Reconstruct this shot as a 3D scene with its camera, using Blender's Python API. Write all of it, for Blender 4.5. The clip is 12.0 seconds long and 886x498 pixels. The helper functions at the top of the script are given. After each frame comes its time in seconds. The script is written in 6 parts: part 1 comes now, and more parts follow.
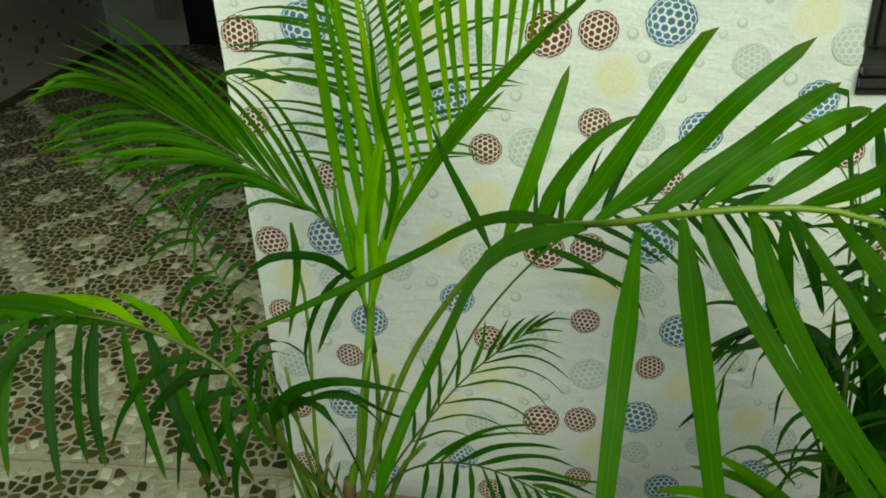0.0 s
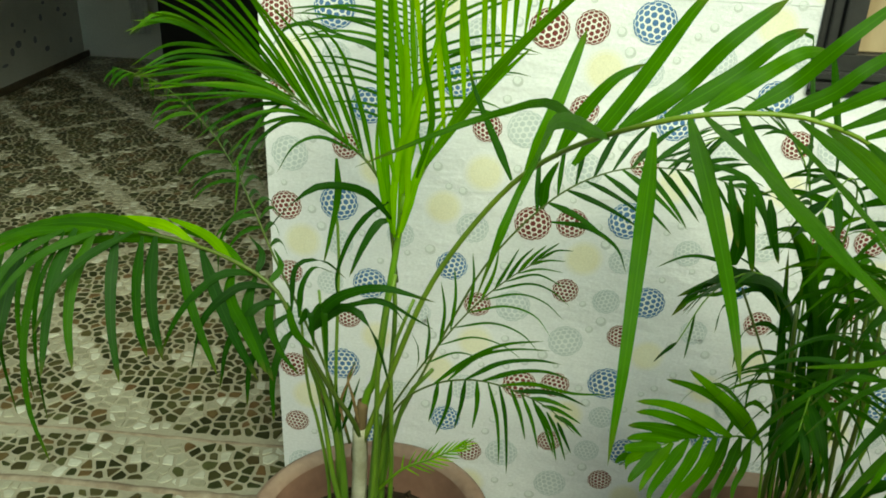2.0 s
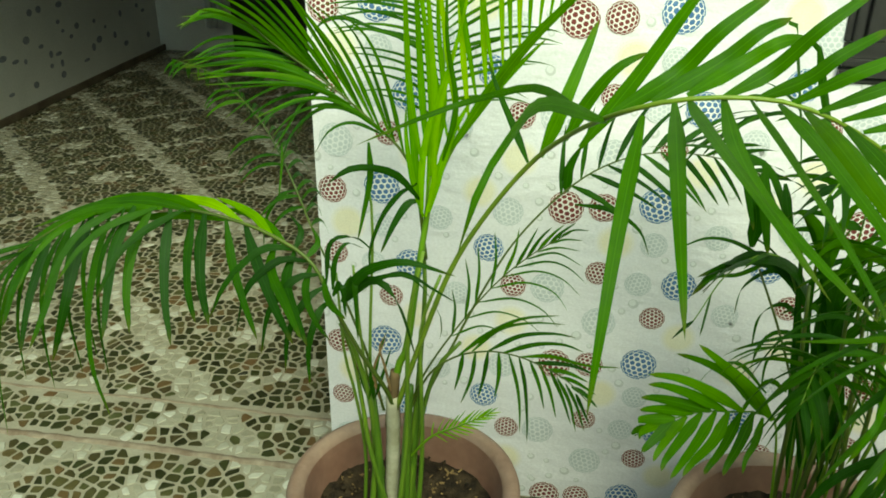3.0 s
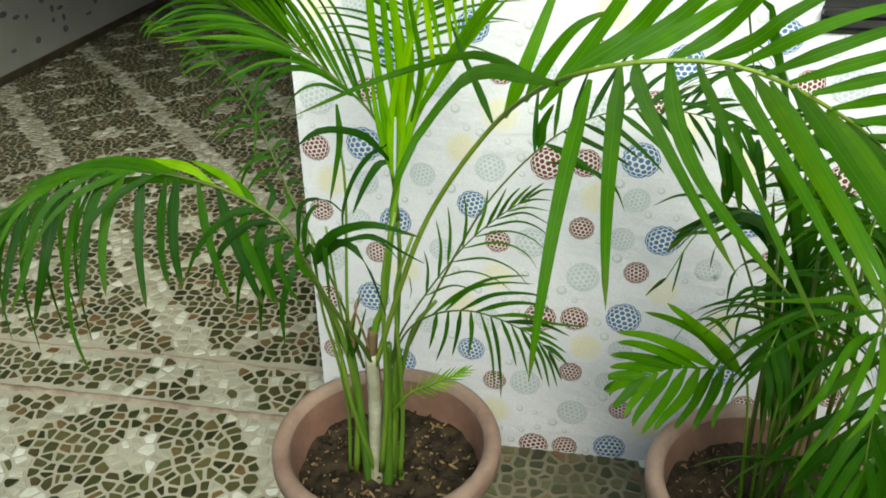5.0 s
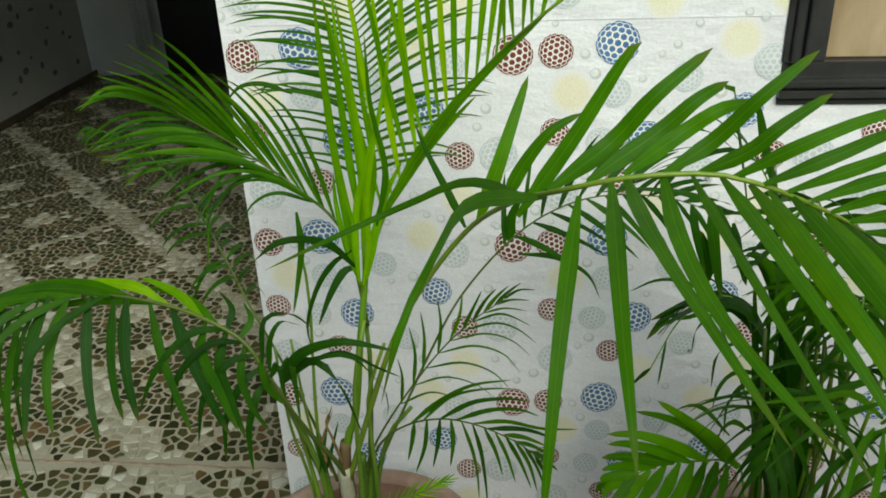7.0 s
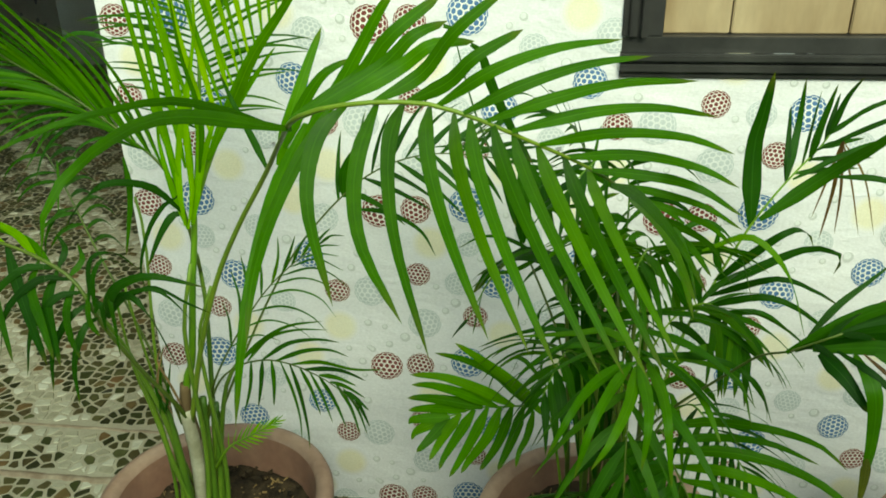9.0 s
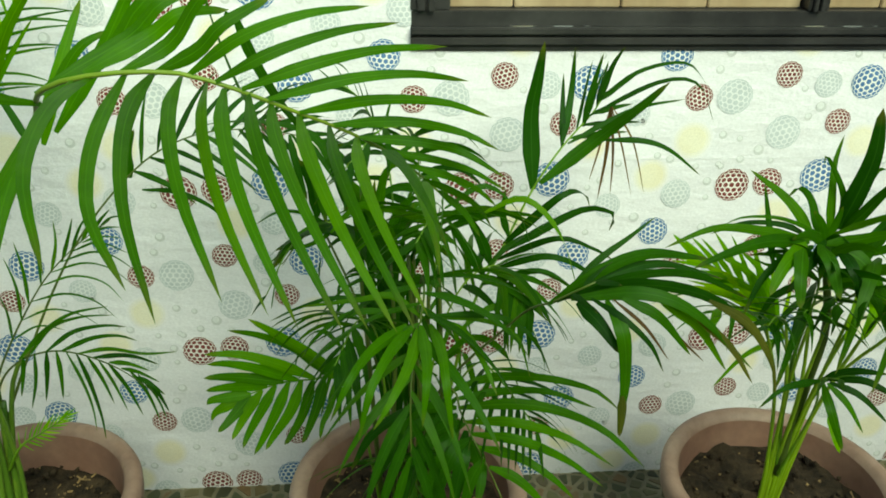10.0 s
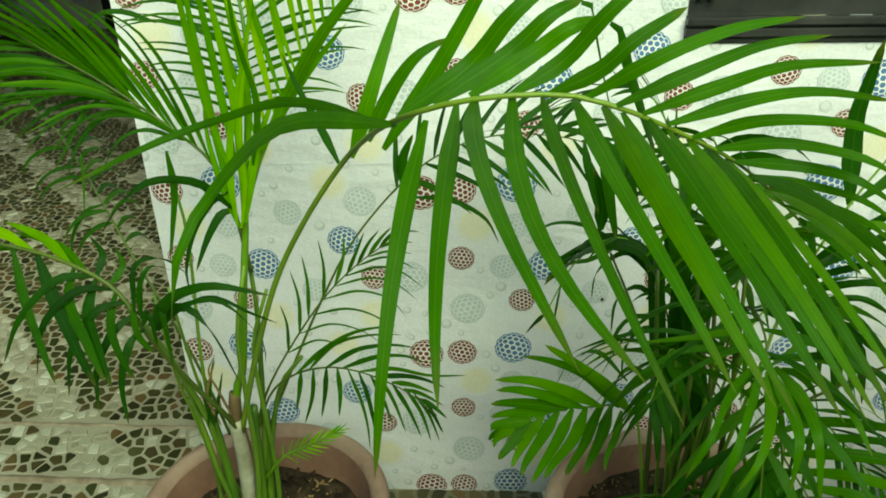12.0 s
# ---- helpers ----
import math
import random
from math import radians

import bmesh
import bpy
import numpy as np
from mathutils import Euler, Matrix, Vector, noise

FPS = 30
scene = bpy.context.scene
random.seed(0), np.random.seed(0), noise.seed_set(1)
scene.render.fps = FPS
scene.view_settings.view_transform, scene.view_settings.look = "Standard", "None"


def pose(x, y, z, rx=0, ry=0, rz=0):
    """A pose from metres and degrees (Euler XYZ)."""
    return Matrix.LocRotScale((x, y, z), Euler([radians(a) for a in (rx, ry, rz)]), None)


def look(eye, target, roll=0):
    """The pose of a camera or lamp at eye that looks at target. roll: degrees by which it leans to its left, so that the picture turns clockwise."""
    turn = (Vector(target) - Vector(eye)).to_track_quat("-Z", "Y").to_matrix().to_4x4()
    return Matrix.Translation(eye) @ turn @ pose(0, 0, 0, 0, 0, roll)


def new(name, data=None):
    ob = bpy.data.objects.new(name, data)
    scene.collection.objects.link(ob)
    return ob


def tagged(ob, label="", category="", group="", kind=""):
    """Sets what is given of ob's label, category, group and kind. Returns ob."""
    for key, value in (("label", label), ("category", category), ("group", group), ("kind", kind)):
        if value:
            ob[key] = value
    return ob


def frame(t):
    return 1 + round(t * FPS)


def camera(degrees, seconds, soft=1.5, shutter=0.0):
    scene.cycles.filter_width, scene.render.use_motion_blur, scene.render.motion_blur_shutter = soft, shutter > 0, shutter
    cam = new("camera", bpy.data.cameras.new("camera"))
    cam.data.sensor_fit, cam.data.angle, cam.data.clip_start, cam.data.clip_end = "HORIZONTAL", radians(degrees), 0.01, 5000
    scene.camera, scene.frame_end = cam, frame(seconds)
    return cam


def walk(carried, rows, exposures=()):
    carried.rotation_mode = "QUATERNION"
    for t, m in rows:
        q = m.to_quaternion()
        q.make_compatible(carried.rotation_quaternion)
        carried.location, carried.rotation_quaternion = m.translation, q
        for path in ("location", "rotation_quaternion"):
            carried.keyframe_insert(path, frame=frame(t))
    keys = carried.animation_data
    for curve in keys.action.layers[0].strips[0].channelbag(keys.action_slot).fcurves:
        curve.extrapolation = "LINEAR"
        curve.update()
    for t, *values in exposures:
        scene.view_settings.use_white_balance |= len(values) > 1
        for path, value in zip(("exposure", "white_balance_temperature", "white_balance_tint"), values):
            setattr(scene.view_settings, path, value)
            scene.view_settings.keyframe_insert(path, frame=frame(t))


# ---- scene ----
cam = camera(55.5, 12.0, soft=1.75)
PATH = [
    (0, (0.542, -1.216, 1.377), (0.299, 0.440, 0.477), -2.6),
    (0.5, (0.575, -1.169, 1.354), (0.254, 0.481, 0.469), -3.3),
    (1, (0.528, -1.244, 1.352), (0.311, 0.443, 0.505), -0.8),
    (1.5, (0.487, -1.341, 1.338), (0.343, 0.369, 0.521), 0.8),
    (2, (0.469, -1.427, 1.329), (0.346, 0.287, 0.518), 2.1),
    (2.5, (0.465, -1.458, 1.340), (0.331, 0.246, 0.510), 2.1),
    (3, (0.539, -1.496, 1.346), (0.262, 0.190, 0.516), 0.5),
    (3.5, (0.596, -1.544, 1.341), (0.264, 0.136, 0.518), 0.2),
    (5.5, (0.604, -1.446, 1.374), (0.322, 0.172, 0.419), -1.6),
    (6, (0.553, -1.412, 1.387), (0.336, 0.227, 0.449), -1.9),
    (6.5, (0.536, -1.385, 1.415), (0.369, 0.289, 0.532), -2.8),
    (8.3, (0.688, -1.452, 1.358), (0.361, 0.235, 0.545), -1.9),
    (8.5, (0.714, -1.456, 1.357), (0.371, 0.226, 0.543), -2.2),
    (9, (0.818, -1.460, 1.353), (0.625, 0.239, 0.525), -1.0),
    (9.5, (0.894, -1.474, 1.349), (0.863, 0.221, 0.490), -0.4),
    (10, (0.899, -1.477, 1.343), (1.044, 0.210, 0.482), 1.1),
    (10.5, (0.828, -1.489, 1.359), (1.098, 0.180, 0.491), 1.5),
    (11, (0.759, -1.487, 1.358), (1.068, 0.176, 0.492), 1.1),
    (11.5, (0.721, -1.418, 1.369), (0.767, 0.254, 0.467), -1.7),
    (12, (0.653, -1.358, 1.355), (0.549, 0.302, 0.436), -1.5),
]
walk(cam, [(t, look(eye, target, roll)) for t, eye, target, roll in PATH],
     [(0, 0.27, 7500, -30), (2, 0.8, 7450, -26), (3.7, 1.02, 7350, -25), (5.3, 1.12, 6550, -6), (6, 0.74, 6550, -6), (6.7, 0.45, 6550, -6), (8.3, 0.79, 7350, -25), (10.5, 0.83, 7000, -24), (12, 0.79, 7500, -33)])

# ---------------------------------------------------------------- light
world = bpy.data.worlds.new("world")
scene.world = world
world.use_nodes = True
wn = world.node_tree.nodes
sky = wn.new("ShaderNodeTexSky")
sky.sky_type, sky.sun_disc = "NISHITA", False
sky.sun_elevation, sky.sun_rotation = radians(41.6), radians(162)
world.node_tree.links.new(sky.outputs[0], wn["Background"].inputs[0])
wn["Background"].inputs[1].default_value = 0.13
sun = new("sun", bpy.data.lights.new("sun", "SUN"))
sun.data.energy, sun.data.angle, sun.data.color = 2.7, radians(38), (1.0, 0.96, 0.88)
sun.matrix_world = look((2.2, -4.4, 4.9), (0.8, 0.0, 0.8))


# ---------------------------------------------------------------- materials
def material(name, base, rough=0.6, metal=0.0, spec=0.5):
    m = bpy.data.materials.new(name)
    m.use_nodes = True
    b = m.node_tree.nodes["Principled BSDF"]
    b.inputs["Base Color"].default_value = (*base, 1)
    b.inputs["Roughness"].default_value = rough
    b.inputs["Metallic"].default_value = metal
    b.inputs["Specular IOR Level"].default_value = spec
    return m


def node(m, kind, **values):
    n = m.node_tree.nodes.new(kind)
    for k, v in values.items():
        if k in n.inputs:
            n.inputs[k].default_value = v
    return n


def link(m, a, b):
    m.node_tree.links.new(a, b)


def ramp(m, source, stops):
    r = m.node_tree.nodes.new("ShaderNodeValToRGB")
    e = r.color_ramp.elements
    while len(e) < len(stops):
        e.new(0.5)
    for el, (p, c) in zip(e, stops):
        el.position, el.color = p, (*c, 1)
    link(m, source, r.inputs[0])
    return r.outputs[0]


def mixed(m, a, b, fac, mode="MIX"):
    x = m.node_tree.nodes.new("ShaderNodeMix")
    x.data_type, x.blend_type = "RGBA", mode
    for s, v in ((0, fac), (6, a), (7, b)):
        if isinstance(v, (int, float)):
            x.inputs[s].default_value = v
        elif isinstance(v, tuple):
            x.inputs[s].default_value = (*v, 1)
        else:
            link(m, v, x.inputs[s])
    return x.outputs[2]


def noise_of(m, scale, detail=4, rough=0.55, stretch=None):
    c = m.node_tree.nodes.new("ShaderNodeTexCoord")
    n = node(m, "ShaderNodeTexNoise", Scale=scale, Detail=detail, Roughness=rough)
    if stretch:
        p = m.node_tree.nodes.new("ShaderNodeMapping")
        p.inputs["Scale"].default_value = stretch
        link(m, c.outputs["Object"], p.inputs[0])
        link(m, p.outputs[0], n.inputs[0])
    else:
        link(m, c.outputs["Object"], n.inputs[0])
    return n.outputs[0]


def bump(m, height, strength, distance=0.002):
    b = node(m, "ShaderNodeBump", Strength=strength, Distance=distance)
    link(m, height, b.inputs["Height"])
    link(m, b.outputs[0], m.node_tree.nodes["Principled BSDF"].inputs["Normal"])


def colour(m, socket):
    link(m, socket, m.node_tree.nodes["Principled BSDF"].inputs["Base Color"])


def surface(name, dark, light, scale, rough=0.6, fine=90.0, relief=0.3, spec=0.4, stretch=None):
    m = material(name, light, rough, 0.0, spec)
    big = ramp(m, noise_of(m, scale, 5, 0.6, stretch), [(0.3, dark), (0.7, light)])
    small = noise_of(m, fine, 3, 0.6, stretch)
    colour(m, mixed(m, big, ramp(m, small, [(0.25, (0.72, 0.72, 0.72)), (0.75, (1.0, 1.0, 1.0))]), 0.6, "MULTIPLY"))
    bump(m, small, relief)
    return m


def leaf_material(name, dark, light, tip):
    m = material(name, light, 0.40, 0.0, 0.17)
    nt = m.node_tree
    b = nt.nodes["Principled BSDF"]
    info = nt.nodes.new("ShaderNodeObjectInfo")
    c = ramp(m, info.outputs["Random"], [(0.0, dark), (0.75, light), (1.0, tip)])
    co = nt.nodes.new("ShaderNodeTexCoord")
    stretch = nt.nodes.new("ShaderNodeMapping")
    stretch.inputs["Scale"].default_value = (14.0, 0.9, 1.0)
    link(m, co.outputs["UV"], stretch.inputs[0])
    veins = node(m, "ShaderNodeTexNoise", Scale=1.6, Detail=3.0, Roughness=0.6)
    link(m, stretch.outputs[0], veins.inputs[0])
    patch = noise_of(m, 26, 4, 0.6)
    c = mixed(m, c, ramp(m, veins.outputs[0], [(0.3, (0.62, 0.68, 0.55)), (0.7, (1.15, 1.12, 1.0))]), 0.75, "MULTIPLY")
    c = mixed(m, c, ramp(m, patch, [(0.3, (0.72, 0.78, 0.7)), (0.72, (1.12, 1.08, 0.95))]), 0.8, "MULTIPLY")
    uv = nt.nodes.new("ShaderNodeSeparateXYZ")
    link(m, co.outputs["UV"], uv.inputs[0])
    rib = ramp(m, uv.outputs[0], [(0.0, (0, 0, 0)), (0.45, (0, 0, 0)), (0.5, (1, 1, 1)), (0.55, (0, 0, 0)), (1.0, (0, 0, 0))])
    c = mixed(m, c, tuple(min(1.0, 1.9 * q + 0.03) for q in light), mixed(m, (0.0, 0.0, 0.0), rib, 0.2))
    tan = ramp(m, uv.outputs[1], [(0.0, (0, 0, 0)), (0.86, (0, 0, 0)), (1.0, (1, 1, 1))])
    c = mixed(m, c, (0.16, 0.13, 0.03), mixed(m, (0.0, 0.0, 0.0), tan, 0.5))
    colour(m, c)
    bump(m, veins.outputs[0], 0.5, 0.0012)
    t = node(m, "ShaderNodeBsdfTranslucent")
    lit = mixed(m, c, (1.0, 1.0, 0.35), 1.0, "MULTIPLY")
    link(m, mixed(m, lit, (1.5, 1.7, 0.9), 1.0, "MULTIPLY"), t.inputs[0])
    x = node(m, "ShaderNodeMixShader", Fac=0.46)
    link(m, b.outputs[0], x.inputs[1])
    link(m, t.outputs[0], x.inputs[2])
    link(m, x.outputs[0], nt.nodes["Material Output"].inputs[0])
    return m


# leaf tones; the low frond also uses them for light and shade
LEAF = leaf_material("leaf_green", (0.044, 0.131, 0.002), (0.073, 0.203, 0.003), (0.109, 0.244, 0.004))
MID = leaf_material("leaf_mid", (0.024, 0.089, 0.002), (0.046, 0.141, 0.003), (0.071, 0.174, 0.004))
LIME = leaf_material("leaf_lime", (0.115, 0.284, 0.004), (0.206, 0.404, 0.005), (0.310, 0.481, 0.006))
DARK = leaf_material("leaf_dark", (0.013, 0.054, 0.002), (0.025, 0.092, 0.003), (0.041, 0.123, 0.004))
STEM = surface("stem_green", (0.08, 0.20, 0.008), (0.19, 0.32, 0.015), 12, 0.45, 120, 0.2, 0.4, (1, 1, 0.2))
STEM_OLD = surface("stem_olive", (0.04, 0.07, 0.008), (0.10, 0.14, 0.015), 12, 0.5, 120, 0.2, 0.4, (1, 1, 0.2))
STEM_LIME = surface("stem_lime", (0.14, 0.26, 0.008), (0.34, 0.47, 0.02), 12, 0.45, 120, 0.2, 0.4, (1, 1, 0.2))
STEM_MIX = surface("stem_mottled", (0.05, 0.11, 0.012), (0.19, 0.30, 0.022), 9, 0.5, 120, 0.3, 0.4, (1, 1, 0.35))
STEM_ARCH = surface("stem_arch", (0.10, 0.165, 0.012), (0.215, 0.31, 0.026), 7, 0.45, 120, 0.3, 0.4, (1, 1, 0.35))
STEM_BASE = surface("stem_base", (0.028, 0.075, 0.008), (0.12, 0.22, 0.018), 10, 0.45, 120, 0.3, 0.4, (1, 1, 0.3))
FIBRE = surface("fibre", (0.10, 0.065, 0.03), (0.25, 0.18, 0.10), 30, 0.8, 200, 0.6, 0.2, (1, 1, 0.15))
CANE = surface("cane", (0.20, 0.19, 0.10), (0.56, 0.53, 0.42), 14, 0.6, 90, 0.4, 0.3)
PAPER = surface("wallpaper", (0.745, 0.722, 0.762), (0.835, 0.810, 0.855), 4, 0.5, 160, 0.35, 0.4, (1, 1, 1.5))
nt = PAPER.node_tree
fine_bump = [n for n in nt.nodes if n.bl_idname == "ShaderNodeBump"][0]
wide = node(PAPER, "ShaderNodeBump", Strength=0.75, Distance=0.007)
link(PAPER, noise_of(PAPER, 14, 3, 0.5, (1, 1, 2.0)), wide.inputs["Height"])
link(PAPER, wide.outputs[0], fine_bump.inputs["Normal"])
RED = surface("print_red", (0.145, 0.025, 0.024), (0.215, 0.045, 0.040), 20, 0.5, 300, 0.1)
BLUE = surface("print_blue", (0.06, 0.135, 0.31), (0.12, 0.225, 0.45), 20, 0.5, 300, 0.1)
GREY = surface("print_grey", (0.50, 0.53, 0.56), (0.62, 0.64, 0.67), 20, 0.5, 300, 0.1)
BALL = surface("print_white", (0.84, 0.82, 0.78), (0.88, 0.87, 0.84), 20, 0.5, 300, 0.1)
PALE = surface("print_pale", (0.735, 0.735, 0.745), (0.80, 0.795, 0.81), 20, 0.5, 300, 0.1)
YELLOWS = [surface("print_yellow_%s" % tone, (0.78, 0.745 - 0.012 * k, 0.76 - 0.075 * k), (0.83, 0.80 - 0.006 * k, 0.83 - 0.062 * k), 12, 0.5, 300, 0.1)
           for k, tone in enumerate(("faint", "pale", "light", "full"))]
SHADED_BEAD = surface("print_bead", (0.54, 0.54, 0.55), (0.67, 0.66, 0.67), 30, 0.5, 300, 0.1)
POT = surface("pot_plastic", (0.185, 0.092, 0.066), (0.29, 0.168, 0.122), 9, 0.55, 60, 0.2, 0.35)
POT_RIM = surface("pot_rim_worn", (0.215, 0.128, 0.094), (0.335, 0.23, 0.175), 14, 0.5, 70, 0.25, 0.35)
SOIL = surface("soil", (0.008, 0.006, 0.004), (0.060, 0.040, 0.022), 38, 0.9, 90, 1.0, 0.2)
[n for n in SOIL.node_tree.nodes if n.bl_idname == "ShaderNodeBump"][0].inputs["Distance"].default_value = 0.006
HUSK = surface("husk", (0.05, 0.028, 0.012), (0.34, 0.22, 0.09), 60, 0.8, 200, 0.3)
GROUT = surface("grout", (0.35, 0.312, 0.235), (0.48, 0.437, 0.338), 5, 0.6, 120, 0.4)
BLACKWOOD = surface("black_frame", (0.014, 0.013, 0.014), (0.05, 0.047, 0.046), 8, 0.3, 80, 0.2, 0.5)
BOARD = surface("pale_board", (0.25, 0.165, 0.085), (0.46, 0.35, 0.22), 7, 0.5, 60, 0.2, 0.4, (1.2, 1, 0.35))
DIM_WALL = surface("room_wallpaper", (0.68, 0.66, 0.59), (0.80, 0.78, 0.71), 3, 0.6, 100, 0.2)
SMUDGE = surface("room_print", (0.20, 0.21, 0.23), (0.33, 0.34, 0.35), 40, 0.6, 100, 0.1)
FOOT_STRIP = surface("skirting_tile", (0.10, 0.075, 0.05), (0.19, 0.15, 0.10), 9, 0.4, 80, 0.2)
PLASTER = surface("plaster", (0.50, 0.48, 0.43), (0.60, 0.58, 0.53), 3, 0.8, 60, 0.3)
DARKDOOR = surface("dark_door", (0.008, 0.008, 0.008), (0.02, 0.018, 0.016), 5, 0.4, 60, 0.2)
WHITE = surface("white_cloth", (0.74, 0.74, 0.72), (0.84, 0.84, 0.82), 5, 0.8, 60, 0.2)


def chip_material(name, stops, rough):
    m = material(name, stops[0][1], rough, 0.0, 0.5)
    info = m.node_tree.nodes.new("ShaderNodeObjectInfo")
    geo = m.node_tree.nodes.new("ShaderNodeNewGeometry")
    add = m.node_tree.nodes.new("ShaderNodeMath")
    add.operation = "ADD"
    wrap = m.node_tree.nodes.new("ShaderNodeMath")
    wrap.operation = "FRACT"
    link(m, info.outputs["Random"], add.inputs[0])
    link(m, geo.outputs["Random Per Island"], add.inputs[1])
    link(m, add.outputs[0], wrap.inputs[0])
    c = ramp(m, wrap.outputs[0], stops)
    n = noise_of(m, 45, 4)
    colour(m, mixed(m, c, ramp(m, n, [(0.3, (0.7, 0.7, 0.68)), (0.7, (1.0, 1.0, 1.0))]), 0.7, "MULTIPLY"))
    bump(m, n, 0.15)
    return m


CHIP_DARK = chip_material("chip_dark", [(0.0, (0.030, 0.030, 0.013)), (0.3, (0.055, 0.062, 0.022)), (0.55, (0.085, 0.066, 0.030)), (0.8, (0.10, 0.105, 0.041)), (1.0, (0.17, 0.10, 0.045))], 0.3)
CHIP_LIGHT = chip_material("chip_light", [(0.0, (0.36, 0.33, 0.245)), (0.5, (0.49, 0.46, 0.36)), (1.0, (0.72, 0.70, 0.61))], 0.2)


# ---------------------------------------------------------------- mesh helpers
def mesh_of(name, verts, faces, mat, smooth=False):
    me = bpy.data.meshes.new(name)
    me.from_pydata([tuple(v) for v in verts], [], faces)
    me.materials.append(mat)
    if smooth:
        me.shade_smooth()
    return me


def blade_of(name, verts, faces, mat):
    """A mesh of a blade with coordinates across and along it."""
    me = mesh_of(name, verts, faces, mat, True)
    layer = me.uv_layers.new(name="UVMap")
    last = len(verts) // 3 - 1
    idx = np.zeros(len(me.loops), dtype=np.int32)
    me.loops.foreach_get("vertex_index", idx)
    uv = np.stack([(idx % 3) * 0.5, (idx // 3) / last], axis=1).astype(np.float32)
    layer.data.foreach_set("uv", uv.ravel())
    return me


def part(name, me, mat, parent=None, label=""):
    """Links a bmesh or a mesh as one object, under parent where one is given."""
    if isinstance(me, bmesh.types.BMesh):
        data = bpy.data.meshes.new(name)
        me.to_mesh(data)
        me.free()
        data.materials.append(mat)
        me = data
    ob = new(name, me)
    if parent:
        ob.parent = parent
    if label:
        tagged(ob, label)
    return ob


def boxes(*spans, bevel=0.0):
    """A bmesh of boxes, each (x0, x1, y0, y1, z0, z1)."""
    bm = bmesh.new()
    for x0, x1, y0, y1, z0, z1 in spans:
        m = Matrix.LocRotScale(((x0 + x1) / 2, (y0 + y1) / 2, (z0 + z1) / 2), None, (x1 - x0, y1 - y0, z1 - z0))
        bmesh.ops.create_cube(bm, size=1, matrix=m)
    if bevel:
        bmesh.ops.bevel(bm, geom=bm.edges[:], offset=bevel, segments=2, affect="EDGES")
    return bm


def lathe(profile, steps=64, wobble=0.0, seed=0):
    """A turned mesh from (radius, height) pairs."""
    rng = random.Random(seed)
    ph = rng.random() * 6
    verts, faces = [], []
    for r, z in profile:
        for i in range(steps):
            a = 2 * math.pi * i / steps
            k = 1 + wobble * math.sin(2 * a + ph)
            verts.append((r * k * math.cos(a), r * k * math.sin(a), z))
    for j in range(len(profile) - 1):
        for i in range(steps):
            k = (i + 1) % steps
            faces.append((j * steps + i, j * steps + k, (j + 1) * steps + k, (j + 1) * steps + i))
    return verts, faces


def glide(points, count):
    """Catmull-Rom samples through the points."""
    p = [Vector(q) for q in points]
    p = [p[0] * 2 - p[1]] + p + [p[-1] * 2 - p[-2]]
    lens = [(p[i + 1] - p[i]).length for i in range(1, len(p) - 2)]
    total, out = sum(lens), []
    for k in range(count):
        d, i = total * k / (count - 1), 0
        while i < len(lens) - 1 and d > lens[i]:
            d -= lens[i]
            i += 1
        u = min(1.0, d / max(lens[i], 1e-6))
        a, b, c, e = p[i:i + 4]
        out.append(0.5 * (2 * b + (c - a) * u + (2 * a - 5 * b + 4 * c - e) * u * u + (3 * b - a - 3 * c + e) * u ** 3))
    return out


def tube(points, r0, r1, sides=7):
    """Verts and faces of a tapered tube along the points."""
    verts, faces = [], []
    n = len(points)
    for i, p in enumerate(points):
        t = (points[min(i + 1, n - 1)] - points[max(i - 1, 0)]).normalized()
        a = t.cross(Vector((0.31, 0.9, 0.2))).normalized()
        b = t.cross(a)
        r = r0 + (r1 - r0) * i / (n - 1)
        for k in range(sides):
            w = 2 * math.pi * k / sides
            verts.append(p + a * r * math.cos(w) + b * r * math.sin(w))
    for i in range(n - 1):
        for k in range(sides):
            q = (k + 1) % sides
            faces.append((i * sides + k, i * sides + q, (i + 1) * sides + q, (i + 1) * sides + k))
    faces.append(tuple(range(sides - 1, -1, -1)))
    faces.append(tuple((n - 1) * sides + k for k in range(sides)))
    return verts, faces




def blade_mesh(path, wide, across, fold=0.22, blunt=0.55):
    """A folded leaf blade along a path; across gives its width direction at the base."""
    verts, faces = [], []
    n = len(path)
    for i, p in enumerate(path):
        s = i / (n - 1)
        t = (path[min(i + 1, n - 1)] - path[max(i - 1, 0)]).normalized()
        w = (across - t * across.dot(t))
        w = w.normalized() if w.length > 1e-4 else t.orthogonal().normalized()
        up = w.cross(t)
        half = 0.5 * wide * min(1.0, 0.28 + 3.0 * s) * max(0.0, 1 - s) ** blunt
        verts += [p - w * half + up * half * fold, p, p + w * half + up * half * fold]
    for i in range(n - 1):
        a = i * 3
        faces += [(a, a + 1, a + 4, a + 3), (a + 1, a + 2, a + 5, a + 4)]
    return verts, faces


